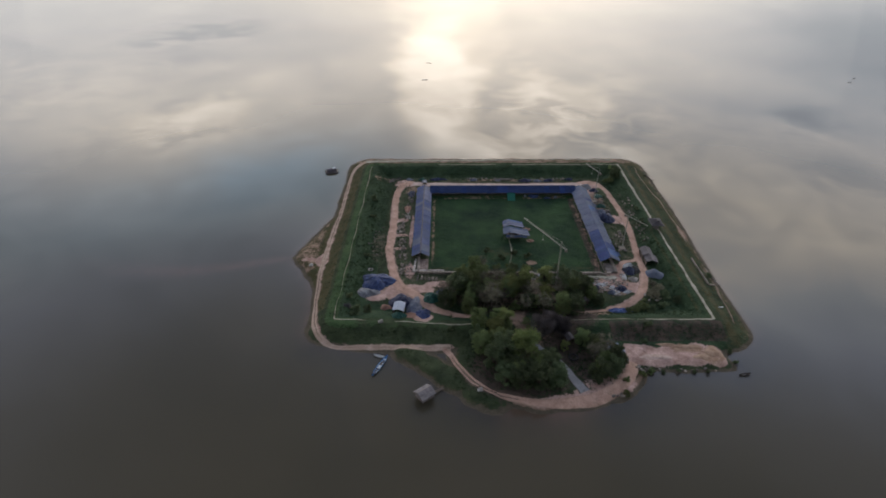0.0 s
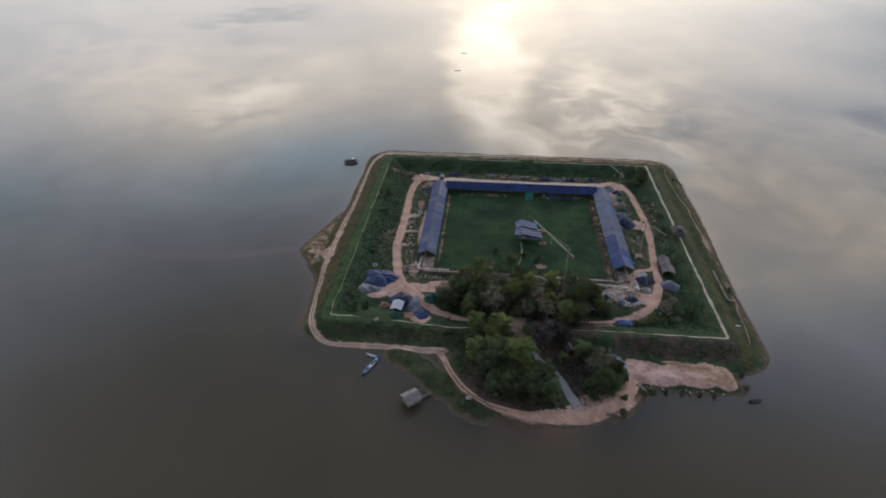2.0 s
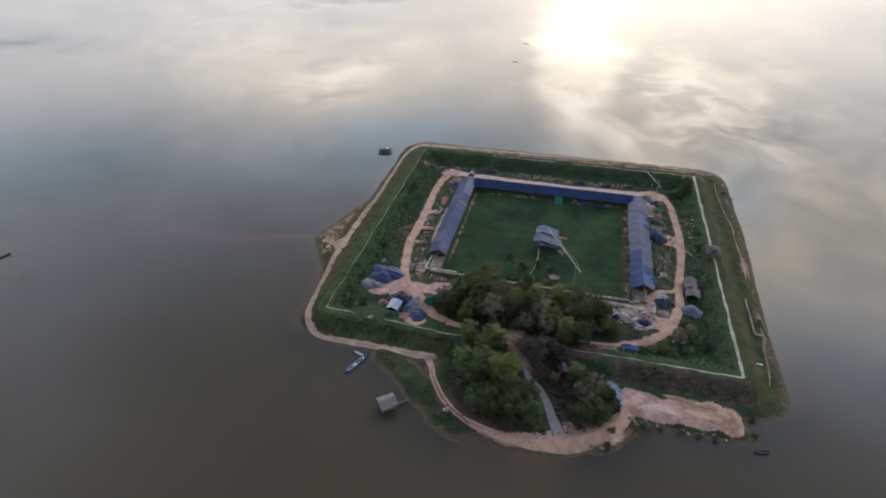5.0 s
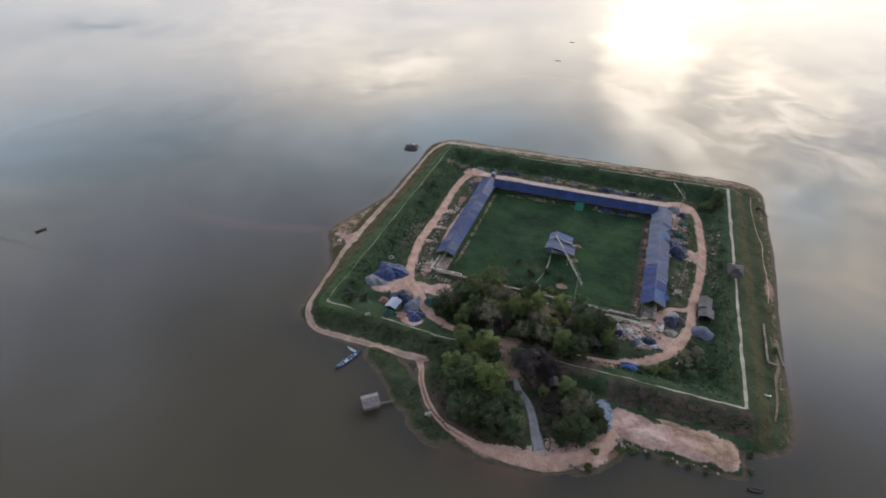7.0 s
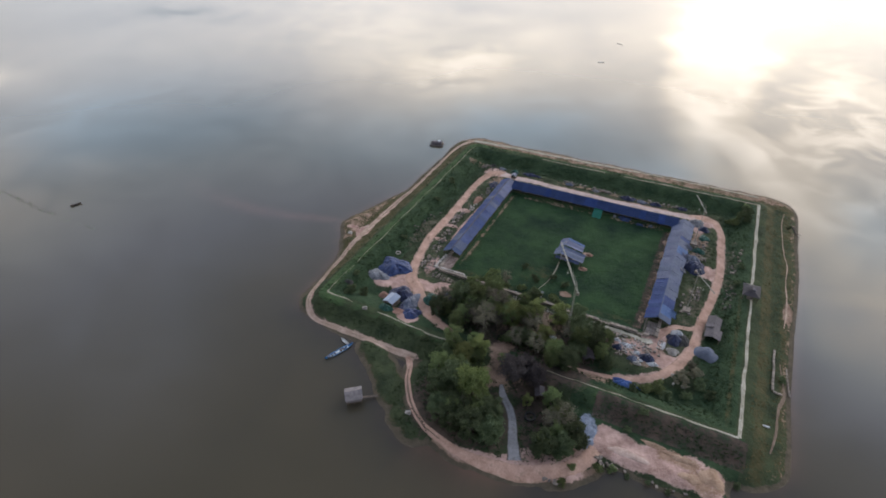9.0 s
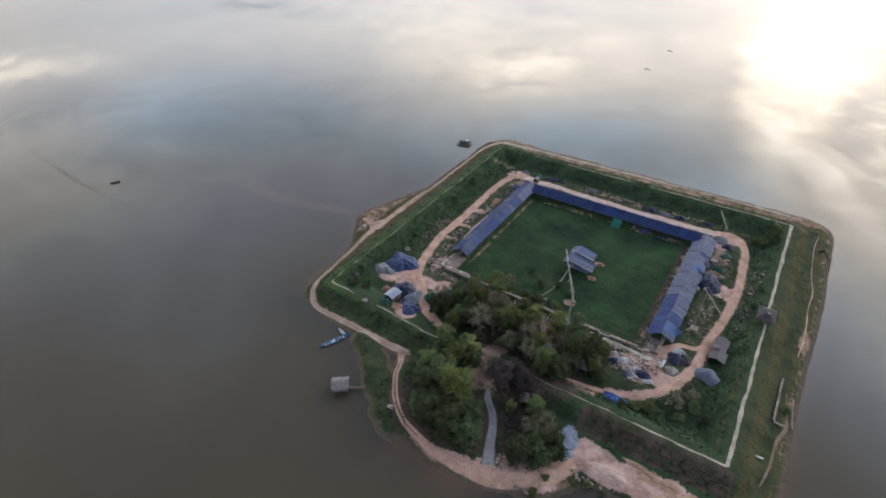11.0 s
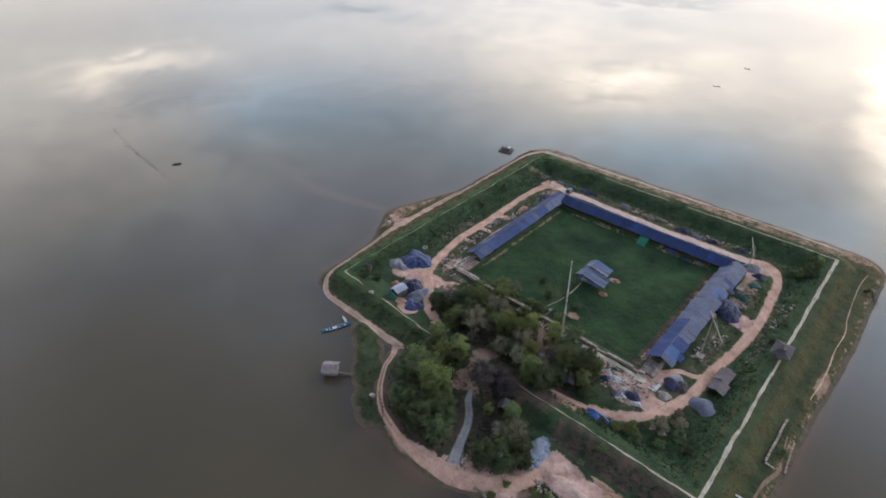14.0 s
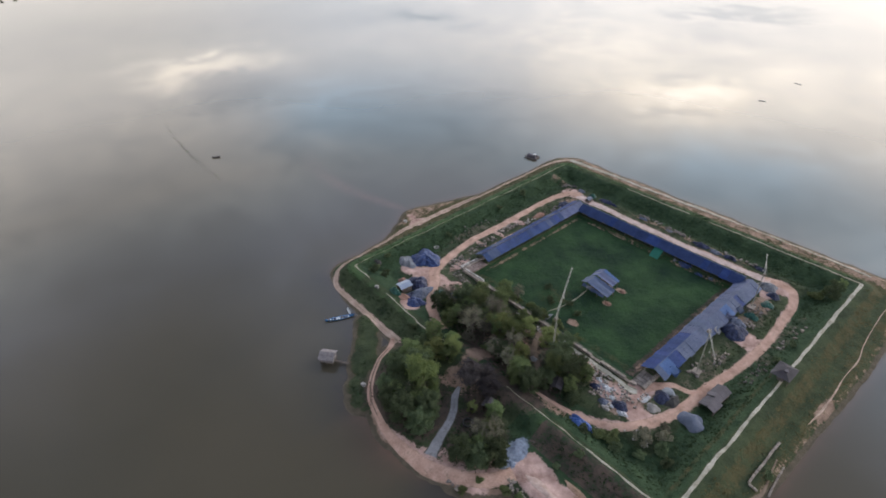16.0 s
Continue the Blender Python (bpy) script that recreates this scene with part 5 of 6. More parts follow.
HEAPS_EAST = [
    (59.4, 151.2, 2.3, 1.7, 1.4, "tarp_dark", "stack under a dark blue tarpaulin among pale stones"), (56.0, 149.2, 1.6, 1.2, 0.9, "tarp_slate", "small heap under a grey sheet"),
    (53.4, 154.0, 1.9, 1.0, 0.5, "tarp_white", "white sheet over cut stones in the yard"), (56.6, 151.9, 1.1, 0.7, 0.6, "tarp_white", "small white sheet over cut stones"),
    (61.0, 149.8, 1.6, 0.9, 0.5, "tarp_white", "white sheet lying beside the track"), (57.4, 149.6, 1.2, 0.6, 0.4, "tarp_white", "white sheet lying among cut stones"),
    (50.4, 154.8, 1.0, 0.6, 0.4, "tarp_white", "small white sheet over cut stones"), (51.2, 152.0, 1.5, 1.2, 0.9, "tarp_dark", "dark tarpaulin over timber in the yard"),
    (62.6, 158.4, 0.7, 1.6, 0.5, "tarp_white", "pale sheet over a row of stones"), (65.4, 157.0, 1.7, 1.6, 1.0, "pale_stone", "pile of pale cut sandstone chips"),
    (56.0, 139.8, 3.8, 1.7, 1.3, "tarp_bright", "bright blue tarpaulin over a stack beside the track"),
    (67.3, 219.3, 1.9, 2.0, 1.2, "tarp_green", "bundle of green netting in the north-eastern yard"), (66.4, 210.3, 2.2, 1.4, 1.0, "tarp_green", "bundle of green netting in the eastern yard"),
    (66.8, 225.0, 2.0, 1.6, 1.2, "tarp_dark", "small stack under a navy tarpaulin"),
]
HEAPS_NORTH = [
    (63.6, 228.4, 3.0, 2.4, 1.6, "tarp_grey", "heap under a grey tarpaulin at the gallery corner"),
    (37.0, 235.2, 3.2, 1.4, 1.1, "tarp_dark", "stack under a navy tarpaulin behind the northern gallery"), (42.5, 234.8, 2.2, 1.1, 0.9, "tarp_slate", "timber stack under a grey sheet"),
    (-4.6, 236.6, 4.4, 1.2, 1.1, "tarp_dark", "long stack under navy tarpaulin behind the northern gallery"),
    (47.6, 235.2, 2.4, 1.0, 1.0, "tarp_dark", "stack under a navy tarpaulin behind the northern gallery"), (12.6, 236.0, 1.8, 0.8, 0.7, "tarp_slate", "timber stack under a grey sheet"),
    (24.0, 235.4, 1.4, 0.8, 0.6, "tarp_grey", "small stack under a pale grey sheet"), (57.6, 236.4, 2.0, 1.1, 0.9, "tarp_dark", "stack under a navy tarpaulin by the track"),
    (-17.6, 236.4, 1.7, 1.0, 0.8, "tarp_slate", "timber stack under a grey sheet"), (-22.6, 238.0, 1.4, 1.0, 0.8, "dark_gap", "dark heap of cut brush"),
    (44.6, 219.4, 1.5, 0.6, 0.35, "tarp_blue", "bright blue sheet thrown over stones in the court"), (48.6, 219.9, 0.8, 0.5, 0.3, "tarp_slate", "small blue sheet over stones in the court"),
    (-11.6, 236.2, 1.8, 1.2, 1.3, "tarp_green", "small stack under dark green tarpaulin"), (-16.0, 222.0, 1.6, 3.0, 1.0, "tarp_dark", "stack under a navy tarpaulin beside the gallery"),
]
HEAPS_MORE = [
    (-17.0, 208.0, 1.4, 3.2, 0.8, "red_soil", "reddish heap of brick rubble beside the track"), (50.2, 121.4, 2.3, 4.2, 0.8, "gravel", "heap of blue-grey crushed gravel"),
    (51.6, 123.2, 1.0, 0.9, 0.5, "gravel", "small heap of blue-grey crushed gravel"), (49.4, 118.0, 0.9, 1.1, 0.4, "gravel", "small heap of blue-grey crushed gravel"),
    (52.0, 118.6, 1.0, 0.8, 0.4, "gravel", "small heap of blue-grey crushed gravel"), (50.9, 116.9, 1.2, 1.0, 0.5, "gravel", "low heap of blue-grey crushed gravel"),
    (38.8, 220.4, 2.4, 0.9, 0.5, "tarp_blue", "bright blue sheet thrown over stones in the court"), (35.0, 220.4, 0.6, 0.5, 0.4, "tarp_grey", "pale sheet bundle in the court"),
    (-20.8, 142.4, 2.0, 1.4, 0.9, "red_soil", "heap of reddish broken brick beside the shed"), (-12.6, 138.6, 0.9, 2.2, 1.1, "tarp_dark", "dark stack leaning along the shed"), (-33.0, 141.0, 1.5, 1.0, 0.7, "dark_gap", "dark heap of cut brush"), (32.6, 192.4, 1.1, 0.8, 0.5, "red_soil", "mound of dug earth beside the pavilion"),
    (32.8, 183.8, 1.1, 0.7, 0.4, "red_soil", "mound of dug earth beside the pavilion"), (33.7, 159.2, 1.7, 1.0, 0.9, "tarp_white", "white sheet over stones by the court wall"),
    (16.8, 161.2, 0.9, 0.6, 0.5, "tarp_white", "white sheet lying by the court wall"), (19.8, 161.2, 1.3, 0.5, 0.5, "tarp_white", "white sheet spread along the court wall"), (33.2, 156.8, 1.5, 0.7, 0.5, "tarp_grey", "pale grey sheet over planks by the court wall"), (24.0, 164.9, 0.7, 2.0, 0.12, "tarp_grey", "pale sheet lying over planks in the court grass"), (33.5, 147.4, 1.1, 0.7, 0.5, "tarp_white", "white sheet thrown over a pile under the trees"),
]
HEAPS = HEAPS_WEST + HEAPS_EAST + HEAPS_NORTH + HEAPS_MORE
for n, (x, y, rx, ry, t, m, label) in enumerate(HEAPS):
    soil = m in ("gravel", "red_soil", "pale_stone")
    heap("tarpaulin" if not soil else "mound", x, y, rx, ry, t, m, label, seed=n + 1, fold=0.03 if soil else 0.05 if m == "dome_tarp" else 0.22, power=1.2 if soil else 1.7, group="" if soil else "tarpaulin covers")

# sand banks on the bench by the water
M["pale_sand"] = surface("pale_sand", (0.38, 0.255, 0.2), (0.64, 0.475, 0.39), 0.4, 0.95, 0.4)
M["brown_sand"] = surface("brown_sand", (0.24, 0.145, 0.09), (0.46, 0.31, 0.21), 0.45, 0.95, 0.5)
for n, (x, y, rx, ry, t, m) in enumerate([(61, 118.2, 5.0, 1.3, 1.0, "pale_sand"), (79.4, 120.4, 3.0, 2.8, 1.9, "brown_sand"), (75.0, 118.4, 2.6, 1.5, 1.4, "brown_sand"), (72.0, 122.6, 3.6, 1.0, 1.2, "brown_sand"), (66.0, 123.4, 2.8, 0.9, 1.2, "brown_sand")]):
    heap("sand_bank", x, y + 0.8, rx, ry * 0.85, t * 0.24, m, "spread bank of pale pink sand on the shore" if m != "brown_sand" else "rough bank of brown dug sand on the shore", seed=n + 40, fold=0.07, power=1.3, category="sand heap", group="sand banks")


# ---- stones laid out for rebuilding ----
def stone_shapes(mat, count, seed):
    rnd = random.Random(seed)
    out = []
    for k in range(count):
        bm = bmesh.new()
        block(bm, (0, 0, 0.3), (rnd.uniform(0.4, 0.9), rnd.uniform(0.35, 0.6), rnd.uniform(0.3, 0.55)), bevel=0.06, taper=rnd.uniform(0, 0.15))
        bmesh.ops.recalc_face_normals(bm, faces=bm.faces)
        me = bpy.data.meshes.new("stone_block")
        bm.to_mesh(me)
        bm.free()
        me.materials.append(M[mat])
        out.append(me)
    return out


STONES = {"pale_stone": stone_shapes("pale_stone", 4, 1), "stone": stone_shapes("stone", 4, 2), "dark_stone": stone_shapes("dark_stone", 3, 3)}
YARDS_WEST = [
    (-18.6, 192.5, 1.5, 4.5, 34, "stone", 25), (-17.8, 181.0, 1.3, 3.0, 14, "stone", 25), (-17.0, 173.0, 1.5, 4.0, 20, "stone", 25), (-16.5, 202.5, 1.2, 3.0, 12, "pale_stone", 25),
    (-16.0, 216.0, 1.0, 5.0, 14, "stone", 25), (-15.0, 163.5, 2.6, 4.0, 26, "stone", 25), (-7.5, 157.8, 4.0, 1.5, 14, "stone", 0), (-28.5, 182, 2.4, 12.0, 10, "dark_stone", 20),
    (-24.4, 236.6, 2.6, 1.6, 26, "pale_stone", 25), (14, 238.3, 5.0, 1.2, 20, "stone", 20), (26.6, 237.2, 4.6, 1.2, 40, "pale_stone", 30), (50, 237.0, 6.0, 1.4, 20, "stone", 20), (66.2, 180.5, 1.4, 6.5, 16, "stone", 25),
    (68.8, 186.0, 0.8, 4.0, 12, "stone", 0), (67.5, 206.5, 2.0, 1.8, 14, "stone", 10), (67.0, 214.5, 2.5, 2.5, 16, "stone", 20),
]
YARDS_EAST = [
    (78.0, 192.0, 1.4, 14.0, 16, "dark_stone", 20), (78.6, 210, 1.6, 8.0, 14, "stone", 20), (54.5, 152.6, 3.4, 2.4, 22, "pale_stone", 30), (55.0, 151.6, 4.0, 2.6, 24, "stone", 30),
    (52.4, 156.3, 5.5, 1.2, 16, "pale_stone", 30), (51.4, 156.0, 5.5, 1.4, 20, "stone", 30), (60.5, 154.8, 2.6, 1.8, 16, "stone", 20), (61.8, 158.2, 0.9, 1.8, 8, "pale_stone", 0),
    (57.5, 148.6, 2.0, 1.2, 10, "pale_stone", 20), (67, 146.6, 3.5, 1.6, 12, "pale_stone", 30), (40, 157.6, 7.0, 0.9, 22, "pale_stone", 10), (28, 157.6, 3.0, 0.9, 10, "pale_stone", 10),
    (18.5, 158.8, 2.0, 0.8, 8, "pale_stone", 10), (30, 143, 2.0, 3.0, 10, "pale_stone", 20),
]
YARDS = YARDS_WEST + YARDS_EAST
YARDS = YARDS + [(66, 114.9, 12.0, 0.5, 16, "stone", 30), (57.0, 114.6, 3.0, 1.0, 12, "stone", 30), (46.5, 105.2, 2.2, 0.8, 6, "stone", 30)]
rnd = random.Random(11)
rest_v, rest_f = [], []
for cx, cy, wx, wy, n, m, loose in YARDS:
    cols = max(1, round(math.sqrt(n * wx / wy)))
    for k in range(n):
        gx, gy = k % cols, k // cols
        fx = (gx + 0.5) / cols * 2 - 1 if loose < 15 else rnd.uniform(-1, 1)
        fy = (gy + 0.5) / max(1, math.ceil(n / cols)) * 2 - 1 if loose < 15 else rnd.uniform(-1, 1)
        x, y = cx + fx * wx + rnd.uniform(-0.2, 0.2), cy + fy * wy + rnd.uniform(-0.3, 0.3)
        me = rnd.choice(STONES[m])
        place = pose(x, y, ground_z(x, y) - 0.08, rnd.uniform(-6, 6), rnd.uniform(-6, 6), rnd.choice((0, 90)) + rnd.uniform(-8 - loose, 8 + loose))
        if m == "dark_stone" or cy > 212 or (m == "stone" and k % 3 == 0):
            base = len(rest_v)
            rest_v += [tuple(place @ v.co) for v in me.vertices]
            rest_f += [[base + i for i in p.vertices] for p in me.polygons]
            continue
        s = new("stone_block", me)
        s.matrix_basis = place
        tagged(s, "pale cut sandstone block laid out on the ground" if m == "pale_stone" else "weathered brown sandstone block laid on the ground", "stone block", "loose stone blocks")
tagged(link("stone_rubble", rest_v, rest_f, M["dark_stone"]), "weathered stone rubble scattered over the grass", "rubble", kind="stuff")

# a stone well ring in the grass
bm = bmesh.new()
for k in range(10):
    a = 2 * math.pi * k / 10
    block(bm, (1.0 * math.cos(a), 1.0 * math.sin(a), 0.2), (0.4, 0.6, 0.5), math.degrees(a), bevel=0.04)
well = part("well_ring", bm, M["pale_stone"])
well.matrix_basis = pose(-28.2, 163.8, ground_z(-28.2, 163.8)) @ Matrix.Scale(0.75, 4)
tagged(well, "round ring of pale stones in the grass", "well")

bm = bmesh.new()
for k in range(12):
    a = 2 * math.pi * k / 12
    block(bm, (1.25 * math.cos(a), 1.25 * math.sin(a), 0.25), (0.35, 0.6, 0.6), math.degrees(a), bevel=0.04)
kerb = part("well_kerb", bm, M["dark_gap"])
kerb.matrix_basis = pose(36.7, 118.7, ground_z(36.7, 118.7))
tagged(kerb, "dark stone ring round a dry well under the trees", "well")

# broken low wall on the eastern bank
block_wall("bank_wall", 91.2, 171.0, 91.1, 155.0, ground_z(91.1, 163) - 0.1, 0.5, 0.55, "broken pale low wall on the eastern bank", 1, 1.4, "stone", 21)
block_wall("bank_wall_return", 91.1, 154.6, 93.4, 154.3, ground_z(92, 154.5) - 0.1, 0.5, 0.5, "broken end of the low bank wall", 1, 1.1, "stone", 22)
block_wall("bank_edge", 94.6, 166.0, 95.4, 155.6, ground_z(95, 160) - 0.1, 0.4, 0.45, "broken pale revetment at the water's edge", 1, 1.3, "stone", 23)
ribbon("bank_path", [(93.2, 251), (92.5, 243), (92.8, 232), (93.4, 222), (94.4, 215), (94.0, 206), (94.3, 198), (94.3, 190), (93.7, 182)], [0.12, 0.3, 0.18, 0.32, 0.34, 0.26, 0.45, 0.55, 0.25], M["shore_road"], "worn sandy footpath on the eastern bank", "path", ragged=0.85)
ribbon("bank_path_south", [(92.8, 166), (93.4, 161), (94.2, 155.5), (93.0, 150.7), (92.4, 146.7), (92.2, 141), (91.0, 134)], [0.3, 0.5, 0.7, 0.9, 0.6, 0.7, 0.3], M["verge"], "worn sandy footpath on the eastern bank", "path", ragged=0.5)
bm = bmesh.new()
block(bm, (0, 0, 0.2), (1.9, 0.4, 0.25), bevel=0.03)
for dx in (-0.7, 0.7):
    block(bm, (dx, 0, 0.05), (0.15, 0.35, 0.3))
bench = part("plank_bench", bm, M["tarp_white"])
bench.matrix_basis = pose(89.6, 141.5, ground_z(89.6, 141.5), 0, 0, 5)
tagged(bench, "pale plank bench on the grassy bank", "bench")
for x, y in ((-21.5, 132.3), (-50.5, 166.6), (8.4, 106.2)):
    bm = bmesh.new()
    block(bm, (0, 0, 0.25), (1.5, 0.9, 0.6), bevel=0.08)
    block(bm, (0.3, 0.1, 0.65), (0.8, 0.6, 0.4), 20, bevel=0.06)
    b = part("bollard_stone", bm, M["pale_stone"])
    b.matrix_basis = pose(x, y, max(ground_z(x, y), -0.1), 0, 0, 10)
    tagged(b, "pale stone block standing by the shore" if y < 120 else "pale stone block beside the path", "stone block", "marker stones")


# ---- boats, raft and the hut on stilts ----
def hull(bm, length, beam, depth, sheer=0.35, n=14):
    """A hollow boat: outer skin, inner skin and gunwale."""
    rows = []
    for i in range(n + 1):
        t = i / n * 2 - 1
        w = beam / 2 * max(0.06, (1 - abs(t) ** 2.6))
        lift = sheer * abs(t) ** 3
        rows.append([bm.verts.new(p) for p in (
            (t * length / 2, -w, depth + lift), (t * length / 2 * 0.97, -w * 0.75, depth * 0.35 + lift), (t * length / 2 * 0.94, 0, lift * 0.8 - 0.1), (t * length / 2 * 0.97, w * 0.75, depth * 0.35 + lift), (t * length / 2, w, depth + lift),
            (t * length / 2 * 0.98, w * 0.86, depth + lift), (t * length / 2 * 0.93, w * 0.6, depth * 0.45 + lift), (t * length / 2 * 0.93, -w * 0.6, depth * 0.45 + lift), (t * length / 2 * 0.98, -w * 0.86, depth + lift))])
    m = len(rows[0])
    for a, b in zip(rows, rows[1:]):
        for k in range(m):
            j = (k + 1) % m
            bm.faces.new((a[k], a[j], b[j], b[k]))
    bm.faces.new(rows[0][::-1])
    bm.faces.new(rows[-1])


def boat(name, x, y, rz, length, beam, mat, label, benches=4, cargo=True, z=-0.12, depth=0.55):
    b = thing(name, x, y, z, label, "boat", rz)
    bm = bmesh.new()
    hull(bm, length, beam, depth, 0.35 if depth > 0.4 else 0.15)
    part("hull", bm, M[mat], b)
    for i in range(benches):
        bm = bmesh.new()
        block(bm, (length * (-0.3 + 0.6 * i / max(1, benches - 1)), 0, depth - 0.1), (0.35, beam * 0.78, 0.06))
        part("bench", bm, M["white_paint" if mat == "boat_blue" else "boat_grey" if mat == "boat_grey" else "timber"], b)
    bm = bmesh.new()
    block(bm, (0, 0, depth * 0.55), (length * 0.72, beam * 0.62, 0.05))
    part("floor_boards", bm, M["boat_grey" if mat == "boat_grey" else "boat_wood"], b)
    if cargo:
        for i, m in enumerate(("tarp_dark", "white_paint", "timber", "tarp_slate")):
            bm = bmesh.new()
            block(bm, (length * (-0.18 + 0.13 * i), 0.1 * (-1) ** i, 0.52), (0.5 + 0.1 * i, beam * 0.4, 0.3), 8 * i, bevel=0.05)
            part("crate", bm, M[m], b)
        bm = bmesh.new()
        block(bm, (-length * 0.36, 0, 0.62), (0.8, beam * 0.5, 0.4), bevel=0.05)
        part("engine_box", bm, M["tarp_slate"], b)
    return b


boat("long_boat", -20.4, 116.7, 66, 9.4, 1.5, "boat_blue", "long narrow blue wooden boat with pale benches moored at the shore", 7)
boat("small_boat", -21.0, 120.6, -16, 3.6, 0.8, "boat_grey", "small pale wooden dinghy beside the blue boat", 2, False)
boat("fishing_boat", 85.2, 113.0, 8, 3.6, 0.9, "boat_wood", "small dark wooden fishing boat on the lake", 2, False)
boat("fishing_boat", -163.9, 135.7, 62, 4.0, 1.0, "boat_wood", "small dark wooden fishing boat far out on the lake", 2, False)
# distant boats: the effect of haze is put into their pale colour
boat("fishing_boat", -15.3, 405.4, 10, 4.0, 0.8, "boat_grey", "dark wooden fishing boat far out on the lake", 3, False, depth=0.3)
boat("fishing_boat", -13.2, 451.5, -5, 4.0, 0.8, "boat_grey", "dark wooden fishing boat far out on the lake", 3, False, depth=0.3)
boat("fishing_boat", 290.0, 397.0, 0, 3.0, 0.7, "boat_grey", "dark wooden fishing boat on the eastern lake", 3, False, depth=0.3)
boat("fishing_boat", 300.0, 408.0, 10, 2.0, 0.6, "boat_grey", "dark wooden fishing boat on the eastern lake", 3, False, depth=0.3)


def stilt_hut():
    h = thing("stilt_hut", -6.9, 104.4, 0.0, "weathered wooden hut on stilts over the water with a plank walkway", "hut", 38)
    h.scale = (0.84, 0.84, 0.9)
    for sx in (-1, 0, 1):
        for sy in (-1, 1):
            bm = bmesh.new()
            tube(bm, (sx * 2.0, sy * 1.7, -1.6), (sx * 2.0, sy * 1.7, 1.2), 0.1)
            part("stilt", bm, M["timber"], h)
    bm = bmesh.new()
    block(bm, (0, 0, 1.15), (5.0, 4.4, 0.16))
    part("deck", bm, M["timber"], h)
    for s in (-1, 1):
        bm = bmesh.new()
        block(bm, (s * 2.2, 0, 2.1), (0.1, 3.8, 1.8))
        part("wall", bm, M["thatch"], h)
        bm = bmesh.new()
        block(bm, (0, s * 1.9, 2.1), (4.5, 0.1, 1.8))
        part("wall", bm, M["thatch"], h)
    for s, m in ((-1, "thatch"), (1, "thatch")):
        for i in range(4):
            bm = bmesh.new()
            x0 = -2.7 + i * 1.35
            sheet(bm, [(x0, 0, 4.1), (x0 + 1.38, 0, 4.1 + 0.03 * (i % 2)), (x0 + 1.38, s * 2.6, 2.75 + 0.03 * (i % 2)), (x0, s * 2.6, 2.75)], 0.08)
            part("roof_sheet", bm, M[m], h)
    bm = bmesh.new()
    for s in (-0.65, -0.15):
        tube(bm, (2.4, s, 1.02), (7.4, s, 0.47), 0.05, n=4)
    way = part("walkway", bm, M["timber"], h)
    for i in range(9):
        bm = bmesh.new()
        block(bm, (2.7 + i * 0.55, -0.4, 1.09 - i * 0.06), (0.5, 0.8, 0.06), rz=2 * ((i * 7) % 3 - 1))
        part("plank", bm, M["timber"], way)
    for i in (1, 4, 7):
        bm = bmesh.new()
        tube(bm, (2.7 + i * 0.55, -0.7, -1.2), (2.7 + i * 0.55, -0.7, 1.0 - i * 0.06), 0.06)
        tube(bm, (2.7 + i * 0.55, -0.1, -1.2), (2.7 + i * 0.55, -0.1, 1.0 - i * 0.06), 0.06)
        part("walkway_post", bm, M["timber"], h)


stilt_hut()


def floating_house():
    f = thing("floating_house", -56.9, 249.6, 0.0, "dark floating raft house with a low curved roof on the lake", "raft", 15)
    bm = bmesh.new()
    block(bm, (0, 0, 0.1), (6.4, 4.6, 0.6), bevel=0.1)
    part("raft", bm, M["boat_wood"], f)
    bm = bmesh.new()
    seg = 8
    ends = []
    for xx in (-2.2, 2.2):
        ends.append([bm.verts.new((xx, 1.5 * math.cos(math.pi * k / seg), 0.35 + 1.5 * math.sin(math.pi * k / seg))) for k in range(seg + 1)])
    for k in range(seg):
        bm.faces.new((ends[0][k], ends[0][k + 1], ends[1][k + 1], ends[1][k]))
    bm.faces.new(ends[0][::-1])
    bm.faces.new(ends[1])
    part("cabin_roof", bm, M["tin"], f)
    for s in (-1, 1):
        bm = bmesh.new()
        tube(bm, (s * 2.9, -1.5, 0.3), (s * 2.9, -1.5, 1.2), 0.06)
        tube(bm, (s * 2.9, 1.5, 0.3), (s * 2.9, 1.5, 1.2), 0.06)
        tube(bm, (s * 2.9, -1.5, 1.1), (s * 2.9, 1.5, 1.1), 0.05)
        part("rail", bm, M["timber"], f)
    bm = bmesh.new()
    block(bm, (1.2, 0.2, 1.85), (1.2, 1.2, 0.15))
    part("roof_patch", bm, M["tarp_white"], f)


floating_house()


